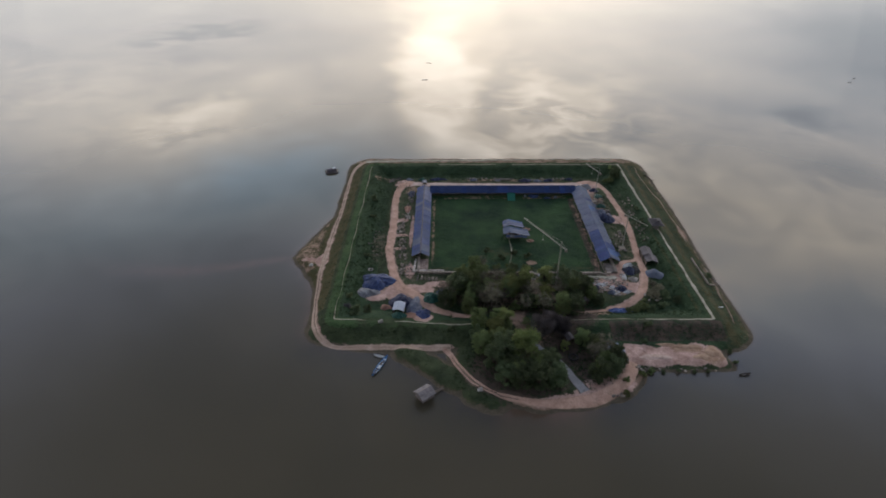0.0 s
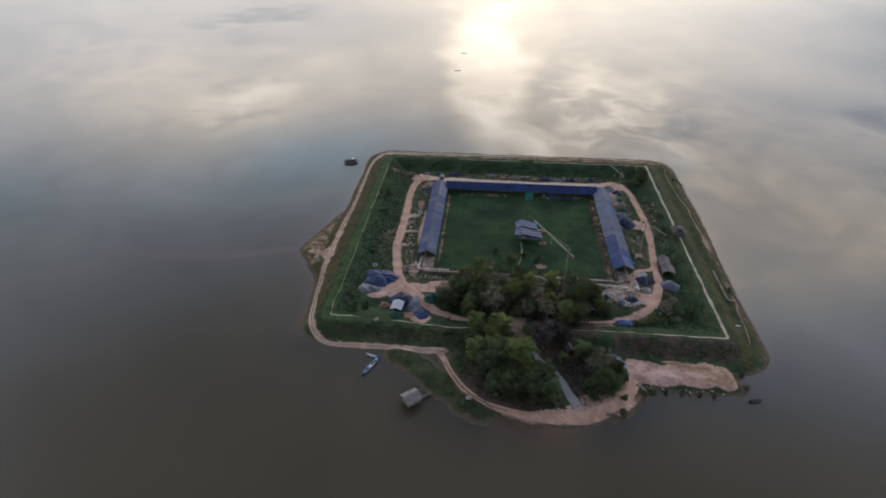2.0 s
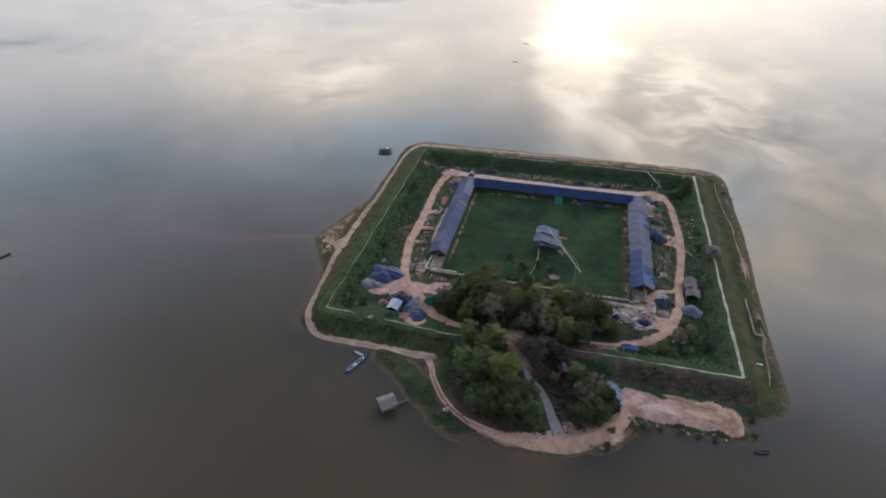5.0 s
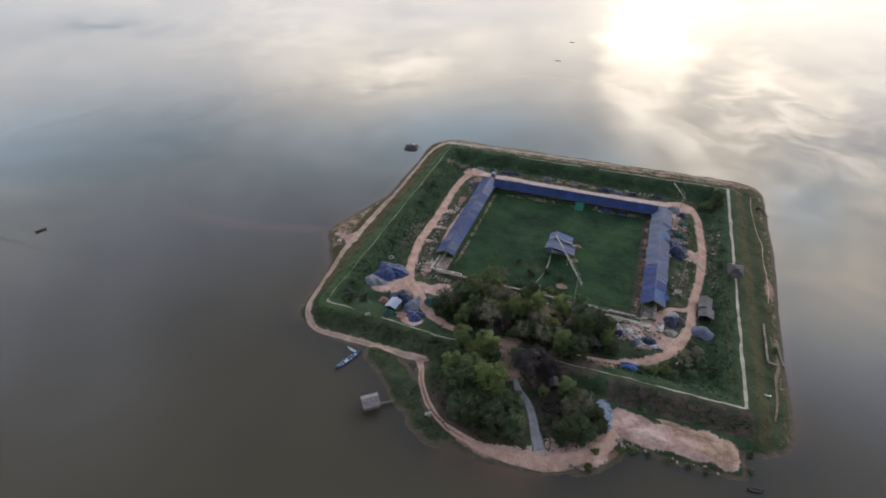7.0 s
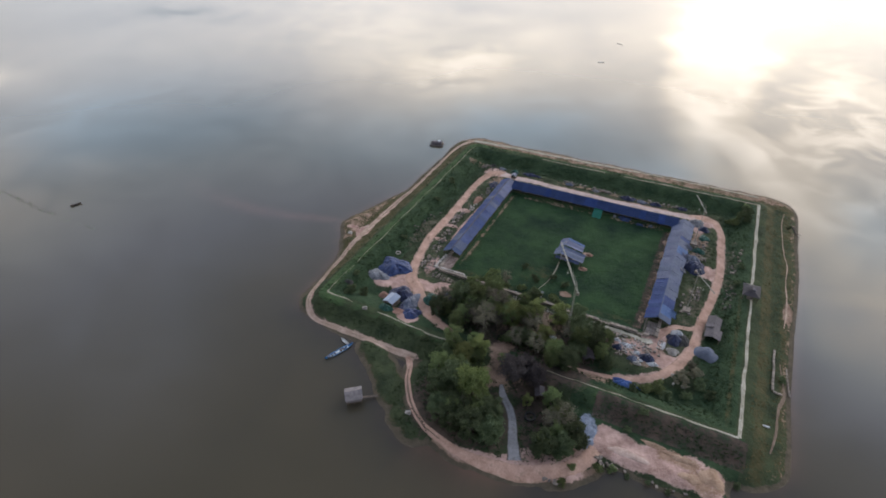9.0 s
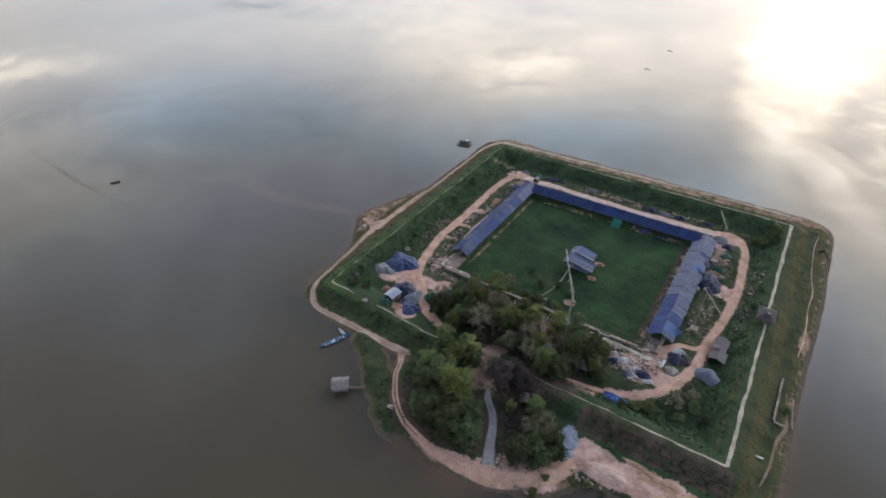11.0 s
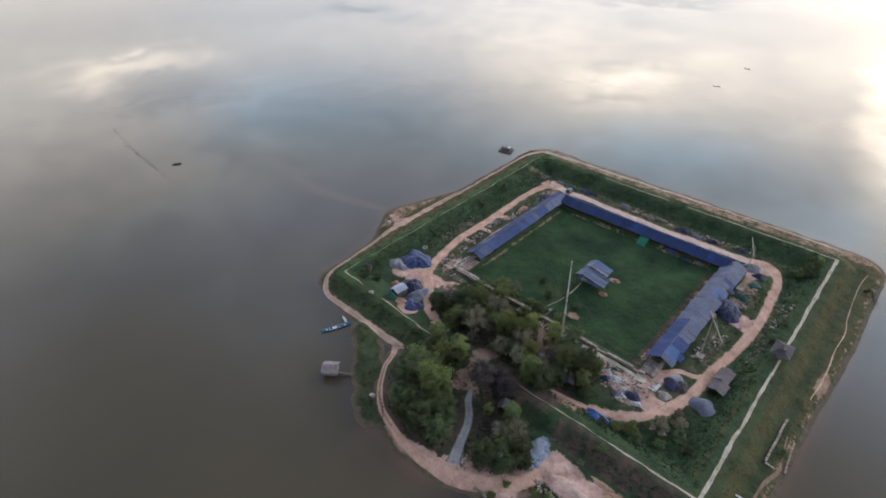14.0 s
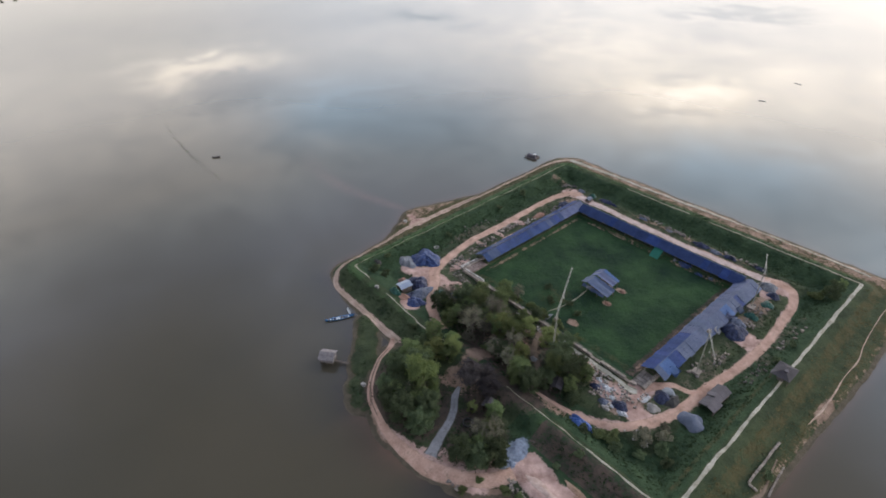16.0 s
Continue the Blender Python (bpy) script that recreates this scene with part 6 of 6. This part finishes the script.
# ---- trees, shrubs and grass ----
def leaf_cloud(lobes, per, size, seed, flat=0.75):
    """Leaf clumps spread over the shells of several lobes, leaving gaps between."""
    rng = np.random.default_rng(seed)
    cs = []
    for (cx, cy, cz, r) in lobes:
        d = rng.normal(size=(per, 3))
        d /= np.linalg.norm(d, axis=1)[:, None]
        d[:, 2] = np.abs(d[:, 2]) * 1.0 - 0.35 * (rng.random(per) < 0.45)
        rr = r * (0.12 + 1.05 * rng.random(per) ** 0.62) * (1 + 0.12 * rng.normal(size=per))
        cs.append(np.c_[cx + d[:, 0] * rr, cy + d[:, 1] * rr, cz + d[:, 2] * rr * flat])
    c = np.concatenate(cs)
    n = len(c)
    nrm = rng.normal(size=(n, 3)) * 0.5 + np.array([0, 0, 0.9])
    nrm /= np.linalg.norm(nrm, axis=1)[:, None]
    u = np.cross(nrm, rng.normal(size=(n, 3)))
    u /= np.linalg.norm(u, axis=1)[:, None]
    v = np.cross(nrm, u)
    s = size * (0.6 + 0.8 * rng.random(n))[:, None]
    bend = nrm * s * 0.25
    p = np.stack([c - u * s, c - v * s * 0.6 - bend, c + u * s, c + v * s * 0.6 - bend], 1).reshape(-1, 3)
    f = np.arange(n * 4).reshape(-1, 4)
    return p.tolist(), f.tolist()


def tree_model(kind, radius, tall, mat, label, seed, per=190, lobes=13, size=0.3, bare=False):
    rng = random.Random(seed)
    t = thing(kind, 0, 0, 0, label, "tree" if tall > 4 else "shrub")
    crown_z = tall - radius * 0.75
    pts = [(0, 0, crown_z + radius * 0.15, radius * 0.5)]
    for k in range(lobes):
        a = 2 * math.pi * (k * 0.618 + rng.uniform(-0.05, 0.05))
        rr = radius * math.sqrt(rng.uniform(0.04, 0.66))
        pts.append((rr * math.cos(a), rr * math.sin(a), crown_z + radius * (rng.uniform(-0.65, 0.42) + 0.5 * math.sqrt(max(0.0, 1 - (rr / radius) ** 2))), radius * rng.uniform(0.2, 0.4)))
    for k in range(0 if bare or tall < 4 else 9):
        a = 2 * math.pi * (k / 9 + rng.uniform(-0.04, 0.04))
        rr = radius * rng.uniform(0.5, 0.8)
        pts.append((rr * math.cos(a), rr * math.sin(a), crown_z * rng.uniform(0.25, 0.65), radius * rng.uniform(0.22, 0.34)))
    bm = bmesh.new()
    lean = Vector((rng.uniform(-0.5, 0.5), rng.uniform(-0.5, 0.5), 0)) * (tall / 10)
    mid = lean * 0.5 + Vector((0, 0, crown_z * 0.55))
    top = lean + Vector((0, 0, crown_z + radius * 0.2))
    r0 = 0.035 * tall
    tube(bm, (0, 0, -0.4), mid, r0, r0 * 0.7, 8)
    tube(bm, mid, top, r0 * 0.7, r0 * 0.3, 8)
    trunk = part("trunk", bm, M["bark"], t)
    bm = bmesh.new()
    for (x, y, z, r) in pts[1:]:
        a = mid.lerp(top, rng.uniform(0.1, 0.7))
        tube(bm, a, (x, y, z), r0 * 0.32, r0 * 0.1, 5)
        if bare:
            for _ in range(5):
                q = Vector((x, y, z))
                tube(bm, q.lerp(a, rng.uniform(0, 0.5)), q + Vector((rng.uniform(-1, 1), rng.uniform(-1, 1), rng.uniform(0, 1))) * r * 1.3, r0 * 0.1, r0 * 0.04, 4)
    part("bough", bm, M["bark"], trunk)
    v, f = leaf_cloud(pts, per, size, seed)
    link("crown", v, f, M[mat], t)
    return t


MODELS = {
    "broad": tree_model("tree", 5.0, 9.5, "leaf_dark", "broad dark green leafy tree on the wooded point", 1, 170, 24),
    "tall": tree_model("tree", 5.4, 12.0, "leaf_mid", "tall rounded green tree with dense foliage", 2, 180, 28),
    "sunny": tree_model("tree", 4.8, 12.6, "leaf_fresh", "tall fresh green tree with a bright rounded crown", 12, 180, 26),
    "light": tree_model("tree", 4.6, 10.0, "leaf_bright", "yellow-green leafy tree near the wall", 3, 140, 22),
    "grey": tree_model("tree", 4.8, 9.5, "leaf_grey", "sparse grey-green tree with thin foliage", 4, 46, 22, 0.24, bare=True),
    "round": tree_model("tree", 4.0, 6.5, "leaf_dark", "low round dark green tree", 5, 170, 20),
    "purple": tree_model("tree", 4.6, 7.0, "leaf_purple", "dark purplish bare-twigged tree", 6, 150, 22, bare=True),
    "mid": tree_model("tree", 4.2, 8.0, "leaf_mid", "middle-sized green leafy tree", 7, 150, 20),
    "shrub": tree_model("shrub", 2.3, 2.7, "leaf_mid", "bushy green shrub on rough ground", 8, 90, 9, 0.28),
    "dark_shrub": tree_model("shrub", 2.0, 2.2, "leaf_dark", "dark green shrub on the bank", 9, 80, 8, 0.28),
    "grey_shrub": tree_model("shrub", 2.4, 2.6, "leaf_grey", "straggly grey-green shrub beside the track", 10, 60, 9, 0.26),
}
TREES_POINT = [
    ("sunny", 21.8, 116.2, 1.0), ("mid", 25.2, 112.6, 0.8), ("broad", 16.6, 118.2, 0.95), ("round", 16.8, 112.8, 0.85), ("broad", 12.6, 114.6, 0.7), ("mid", 9.6, 121.6, 0.85), ("broad", 15.6, 109.2, 0.72), ("broad", 25.0, 107.0, 0.76), ("round", 29.4, 108.8, 1.0),
    ("mid", 14.6, 122.4, 0.8), ("broad", 28.6, 113.0, 0.74), ("broad", 20.0, 107.4, 0.74), ("light", 14.2, 127.2, 0.7), ("mid", 9.2, 131.0, 0.75), ("mid", 17.2, 129.0, 0.64),
    ("round", 8.8, 126.4, 0.7), ("broad", 20.6, 111.4, 0.72), ("round", 42.4, 111.0, 0.85), ("round", 48.4, 116.4, 0.95), ("round", 43.4, 121.4, 0.8), ("mid", 40.2, 124.6, 0.66),
    ("grey", 45.4, 119.0, 0.62), ("round", 46.6, 112.4, 0.8),
]
TREES_WOOD = [
    ("purple", 28.6, 127.4, 0.95), ("purple", 31.6, 129.6, 0.85), ("purple", 34.4, 128.4, 0.8), ("mid", 15.2, 132.8, 0.64), ("light", 17.4, 131.0, 0.64), ("broad", -1.2, 142.0, 0.75), ("broad", 3.0, 148.6, 0.98), ("mid", 6.4, 139.2, 0.82),
    ("tall", 8.2, 149.6, 0.8), ("mid", 4.6, 155.0, 0.85), ("mid", 11.4, 157.0, 0.9), ("grey", 14.2, 141.6, 1.1), ("grey", 17.4, 143.6, 0.8), ("grey", 15.6, 149.4, 0.95),
    ("sunny", 25.4, 148.2, 0.72), ("light", 20.8, 147.0, 0.85), ("light", 33.2, 153.6, 0.6), ("light", 17.0, 146.6, 0.68), ("light", 26.4, 153.0, 0.74), ("grey", 27.6, 145.4, 0.9), ("grey", 30.8, 139.4, 0.85), ("light", 32.0, 143.4, 0.78),
    ("mid", 36.6, 136.2, 0.8), ("broad", 40.4, 149.4, 1.0), ("broad", 38.4, 155.2, 0.75), ("mid", 33.6, 155.4, 0.64), ("broad", 45.2, 148.0, 0.8), ("broad", 41.8, 142.6, 0.72), ("mid", 21.4, 155.6, 0.72),
    ("grey", 24.8, 139.8, 0.8), ("mid", 9.2, 160.8, 0.62), ("grey", 12.4, 163.8, 0.64), ("round", 22.8, 160.6, 0.66), ("mid", 47.6, 145.6, 0.66), ("broad", 44.6, 153.4, 0.66), ("round", 50.0, 143.6, 0.64), ("broad", 9.6, 144.6, 0.75),
]
TREES_COURT = [
    ("mid", 1.2, 152.4, 0.7), ("grey_shrub", 15.4, 138.6, 1.0), ("shrub", 24.4, 131.6, 0.8), ("grey_shrub", 14.2, 132.5, 0.8),
    ("shrub", 21.6, 141.0, 0.9), ("mid", 47.8, 152.2, 0.5), ("light", 34.6, 122.2, 0.3), ("shrub", 11.6, 163.2, 0.95), ("shrub", 17.6, 164.4, 0.8), ("shrub", 22.6, 164.0, 0.9),
    ("shrub", 28.6, 163.6, 0.9), ("shrub", 5.2, 163.0, 0.8), ("shrub", 36.5, 162.8, 0.7), ("dark_shrub", 20, 171, 0.8), ("dark_shrub", 25, 174, 0.8), ("dark_shrub", 15, 176, 0.7),
    ("dark_shrub", 30, 172, 0.8),
]
SHRUBS_INNER = [
    ("shrub", 63.6, 141.0, 1.1), ("shrub", 60.8, 139.8, 0.8), ("grey_shrub", 68.6, 146.6, 1.1), ("grey_shrub", 72.2, 150.6, 0.9), ("grey_shrub", 70.8, 153.2, 0.7),
    ("dark_shrub", 73.6, 147.4, 1.0), ("round", 79.2, 236.6, 0.9), ("shrub", 76.0, 234.5, 1.1), ("shrub", 79.6, 245.2, 0.8), ("dark_shrub", -30.0, 137.6, 1.1), ("dark_shrub", -26.4, 139.4, 0.9),
    ("dark_shrub", -33.0, 145.0, 0.8), ("dark_shrub", 66.2, 139.2, 0.9), ("dark_shrub", 71.0, 142.0, 0.9), ("dark_shrub", 58.0, 137.6, 0.7), ("dark_shrub", 76.5, 145.0, 0.8),
    ("dark_shrub", 0.6, 129.6, 0.8), ("dark_shrub", 62, 130.4, 0.8), ("dark_shrub", 95.0, 241, 0.5),
]
SHRUBS_SHORE = [
    ("dark_shrub", 93.4, 160, 0.6), ("shrub", 55.5, 112.6, 0.6), ("shrub", 58.5, 114.0, 0.5), ("dark_shrub", 62.0, 113.9, 0.4), ("dark_shrub", 66.5, 114.2, 0.45),
    ("dark_shrub", 71.0, 114.0, 0.4), ("dark_shrub", 75.0, 113.9, 0.4), ("dark_shrub", 84.6, 117.6, 0.5), ("dark_shrub", 84.8, 122.4, 0.5), ("dark_shrub", 59.6, 125.4, 0.6),
    ("shrub", 49.0, 105.5, 0.5), ("shrub", 50.0, 109.8, 0.5), ("dark_shrub", 79.5, 196, 0.6), ("dark_shrub", 80, 205, 0.6), ("dark_shrub", -31, 200, 0.7), ("dark_shrub", -32, 215, 0.8),
    ("dark_shrub", -30.5, 172, 0.7),
]
TREES = TREES_POINT + TREES_WOOD + TREES_COURT + SHRUBS_INNER + SHRUBS_SHORE
rnd = random.Random(5)
used = set()
# slimmer trees between the large ones
for cx, cy, rx, ry, n in ((18, 112.5, 10, 7, 18), (45, 116, 3.5, 6, 6), (22, 147.5, 19, 7.5, 30), (40, 142, 5, 6, 6), (4, 147, 6, 7, 8)):
    for _ in range(n):
        a, q = rnd.uniform(0, 2 * math.pi), math.sqrt(rnd.random())
        x, y = cx + rx * q * math.cos(a), cy + ry * q * math.sin(a)
        if land_distance(x, y) > -6 or math.hypot((x - 20) / 6, (y - 132) / 8.5) < 1 or math.hypot(x - 30, y - 118) < 4 or float(line_distance(x, y, 28, 156, 39.6, 140.5)) < 2.4 or math.hypot(x - 34, y - 129) < 4:
            continue
        TREES.append((rnd.choice(("mid", "mid", "grey", "grey", "tall", "broad")), x, y, rnd.uniform(0.36, 0.6)))
for kind, x, y, s in TREES:
    s = s * ((0.72 if y > 136 else 0.86) if s > 0.62 and "shrub" not in kind else 1.0)
    place = pose(x, y, ground_z(x, y), 0, 0, rnd.uniform(0, 360)) @ Matrix.Diagonal((s, s, s * (rnd.uniform(1.0, 1.3) if "shrub" not in kind else 1.0), 1))
    ob = MODELS[kind]
    if kind in used:
        ob = copy_thing(ob, Matrix())
    used.add(kind)
    ob.matrix_basis = place
    ob["group"] = "trees on the point" if "shrub" not in kind else "shrubs"

# a dead tree fallen into the water off the eastern shore
dead = thing("fallen_tree", 96.4, 243.0, 0.0, "dead grey tree fallen along the shallows with broken limbs", "branch", 0)
bm = bmesh.new()
tube(bm, (-2.6, 6.5, 0.7), (0.4, 0.0, 0.5), 0.2, 0.26, 6)
tube(bm, (0.4, 0.0, 0.5), (1.8, -5.0, 0.3), 0.26, 0.12, 6)
part("trunk", bm, M["bark"], dead)
for a, b in (((-1.8, 4.8, 0.6), (-2.2, 5.2, 2.0)), ((-0.8, 2.6, 0.6), (-0.2, 3.2, 1.8)), ((0.0, 0.8, 0.6), (1.2, 1.6, 1.3)), ((0.6, -0.8, 0.5), (0.9, -0.6, 1.7)), ((1.2, -3.0, 0.4), (2.8, -4.0, 0.9)), ((1.5, -4.0, 0.3), (2.6, -5.6, 0.7))):
    bm = bmesh.new()
    tube(bm, a, b, 0.12, 0.05, 5)
    part("branch", bm, M["bark"], dead)


def grass(name, count, keep, size, mat, label, seed):
    """Tufts of blades, one joined sheet of growth."""
    rng = np.random.default_rng(seed)
    x, y = rng.uniform(-50, 98, count), rng.uniform(98, 266, count)
    k = rng.random(count) < keep(x, y)
    x, y = x[k], y[k]
    z = height(x, y)
    n = len(x)
    blades = []
    for b in range(4):
        a = rng.uniform(0, 2 * np.pi, n)
        s = size * rng.uniform(0.5, 1.3, n)
        ux, uy = np.cos(a) * s * 0.5, np.sin(a) * s * 0.5
        lx, ly = rng.normal(0, 0.7, n) * s, rng.normal(0, 0.7, n) * s
        ox, oy = x + rng.normal(0, 0.3, n) * size, y + rng.normal(0, 0.3, n) * size
        blades.append(np.stack([np.c_[ox - ux, oy - uy, z - 0.05], np.c_[ox + ux, oy + uy, z - 0.05], np.c_[ox + lx + ux * 0.5, oy + ly + uy * 0.5, z + s * 0.25], np.c_[ox + lx - ux * 0.5, oy + ly - uy * 0.5, z + s * 0.25]], 1))
    p = np.concatenate(blades).reshape(-1, 3)
    ob = link(name, p.tolist(), np.arange(len(p)).reshape(-1, 4).tolist(), M[mat])
    tagged(ob, label, "grass", kind="stuff")


ROADS_OUTER = [
    [(-35, 124.8), (-40, 128), (-43, 134), (-45, 145), (-46, 170), (-46, 206), (-46, 240)], [(-35, 124.8), (-17, 124), (0, 124)],
    [(-22, 224), (-22, 187), (-22, 177), (-19, 159), (-12.7, 149.6), (-3.3, 140.4), (7, 137)],
    [(60, 232), (66, 233), (70.3, 231.3), (72.6, 225), (74.2, 205), (72.7, 182), (70.8, 164), (66, 150), (58, 143), (44, 139)],
]
ROADS_INNER = [
    [(-16, 232), (63, 232)], [(1, 121), (5, 112), (12.7, 105), (24, 102), (38, 103), (48, 108), (54, 117)], [(26, 127), (33, 112), (37, 105)], [(83.6, 133), (83.6, 250)],
    [(-36, 133.2), (83.6, 133.2)],
]
ROADS = ROADS_OUTER + ROADS_INNER


def open_ground(x, y):
    """1 where growth may stand, 0 on roads, sand and built ground."""
    d = np.full(np.shape(x), 99.0)
    for line in ROADS:
        for a, b in zip(line, line[1:]):
            d = np.minimum(d, line_distance(x, y, *a, *b))
    ok = smooth(d, 1.5, 2.5) * (land_distance(x, y) < -2.5)
    ok = ok * np.where((y < 121.5) & (x < 1.5), 0.25, 1.0)
    ok = ok * (rect_distance(x, y, 48, 85, 112, 126) > 0) * (rect_distance(x, y, -16, 66, 160, 228) > 0.5) * (rect_distance(x, y, -30, 0, 134, 158) > 0) * (rect_distance(x, y, 50, 70, 146, 162) > 0) * (rect_distance(x, y, 14, 26, 126, 140) > 0) * (rect_distance(x, y, 63, 72, 196, 202) > 0) * (rect_distance(x, y, 60, 72, 224, 234) > 0)
    return ok


grass("dike_grass", 60000, lambda x, y: open_ground(x, y) * (0.55 + 0.3 * wobble(x, y, 0.35)) * np.where(x < -37, 0.4, 1.0) * (x < 85) * (y < 252), 0.42, "grass_blades", "rank green grass on the dike and banks", 1)
def thicket(x, y):
    q = rect_distance(x, y, *DIKE, 1.5)
    inner = smooth(-q, 2.5, 4.0) * (1 - smooth(-q, 9.0, 14.0))
    wood = ((np.hypot((x - 20) / 17, (y - 113) / 12) < 1) | (np.hypot((x - 22) / 25, (y - 147) / 13) < 1) | (np.hypot((x - 43) / 8, (y - 114) / 10) < 1)) * 0.35
    return open_ground(x, y) * np.maximum(inner * np.where(x > 70, 0.35, 1.0) * (0.3 + 0.5 * (wobble(x, y, 0.33) > 0.15)), wood * (wobble(x, y, 0.5) > -0.1))


grass("undergrowth", 60000, thicket, 0.42, "scrub", "dense dark undergrowth on the inner slope and under the trees", 4)
grass("dry_grass", 40000, lambda x, y: open_ground(x, y) * (0.12 + 0.3 * (wobble(x, y, 0.5) > 0)) * ((x > 84.5) | (y > 251)), 0.36, "dry_blades", "dry brownish grass on the outer bank", 2)
grass("court_grass", 32000, lambda x, y: (rect_distance(x, y, -6, 55, 164, 219) < 0) * (0.12 + 0.3 * (wobble(x, y, 0.25) > 0.1)) * (np.hypot(x - 27, y - 189) > 6), 0.34, "court_blades", "lush green grass in the court", 3)

# a streak of floating weed on the lake
rng = np.random.default_rng(8)
t = np.concatenate([rng.normal(0.55, 0.1, 60), rng.uniform(0, 1, 90)])
cx, cy = -230 + 90 * t, 132.6 - 14.0 * t + 9.0 * t * t + rng.normal(0, 0.6, len(t))
a = rng.uniform(0, 6.28, len(t))
ux, uy = np.cos(a) * 0.28, np.sin(a) * 0.28
quads = np.stack([np.c_[cx - ux, cy - uy, 0 * cx + 0.02], np.c_[cx + uy * 0.6, cy - ux * 0.6, 0 * cx + 0.05], np.c_[cx + ux, cy + uy, 0 * cx + 0.02], np.c_[cx - uy * 0.6, cy + ux * 0.6, 0 * cx + 0.06]], 1).reshape(-1, 3)
tagged(link("floating_weed", quads.tolist(), np.arange(len(quads)).reshape(-1, 4).tolist(), M["leaf_dark"]), "dark streak of floating water weed on the lake", "water weed", kind="stuff")

# ---- the far bank ----
xs, ys = np.linspace(-1500, -640, 60), np.linspace(-500, 1400, 90)
gx, gy = np.meshgrid(xs, ys)
gz = np.where(gx < -742 - 0.55 * (gy - 130) + 14 * wobble(gx, gy, 0.03), 1.6 + 0.8 * wobble(gx, gy, 0.05), -1.5)
idx = np.arange(gx.size).reshape(gx.shape)
far = link("far_bank", np.stack([gx, gy, gz], -1).reshape(-1, 3).tolist(), np.stack([idx[:-1, :-1], idx[:-1, 1:], idx[1:, 1:], idx[1:, :-1]], -1).reshape(-1, 4).tolist(), M["red_soil"], smooth=True)
tagged(far, "distant bare brown lake bank", "bank", kind="structure")
rng = random.Random(3)
for k in range(14):
    y = 90 + k * 9 + rng.uniform(-3, 3)
    x = -754 - 0.55 * (y - 130) + rng.uniform(-6, 2)
    t = copy_thing(MODELS[rng.choice(("broad", "mid"))], Matrix())
    t.matrix_basis = pose(x, y, 1.0, 0, 0, rng.uniform(0, 360)) @ Matrix.Scale(rng.uniform(0.35, 0.6), 4)
    tagged(t, "small dark tree on the distant bank", "tree", "trees on the far bank")
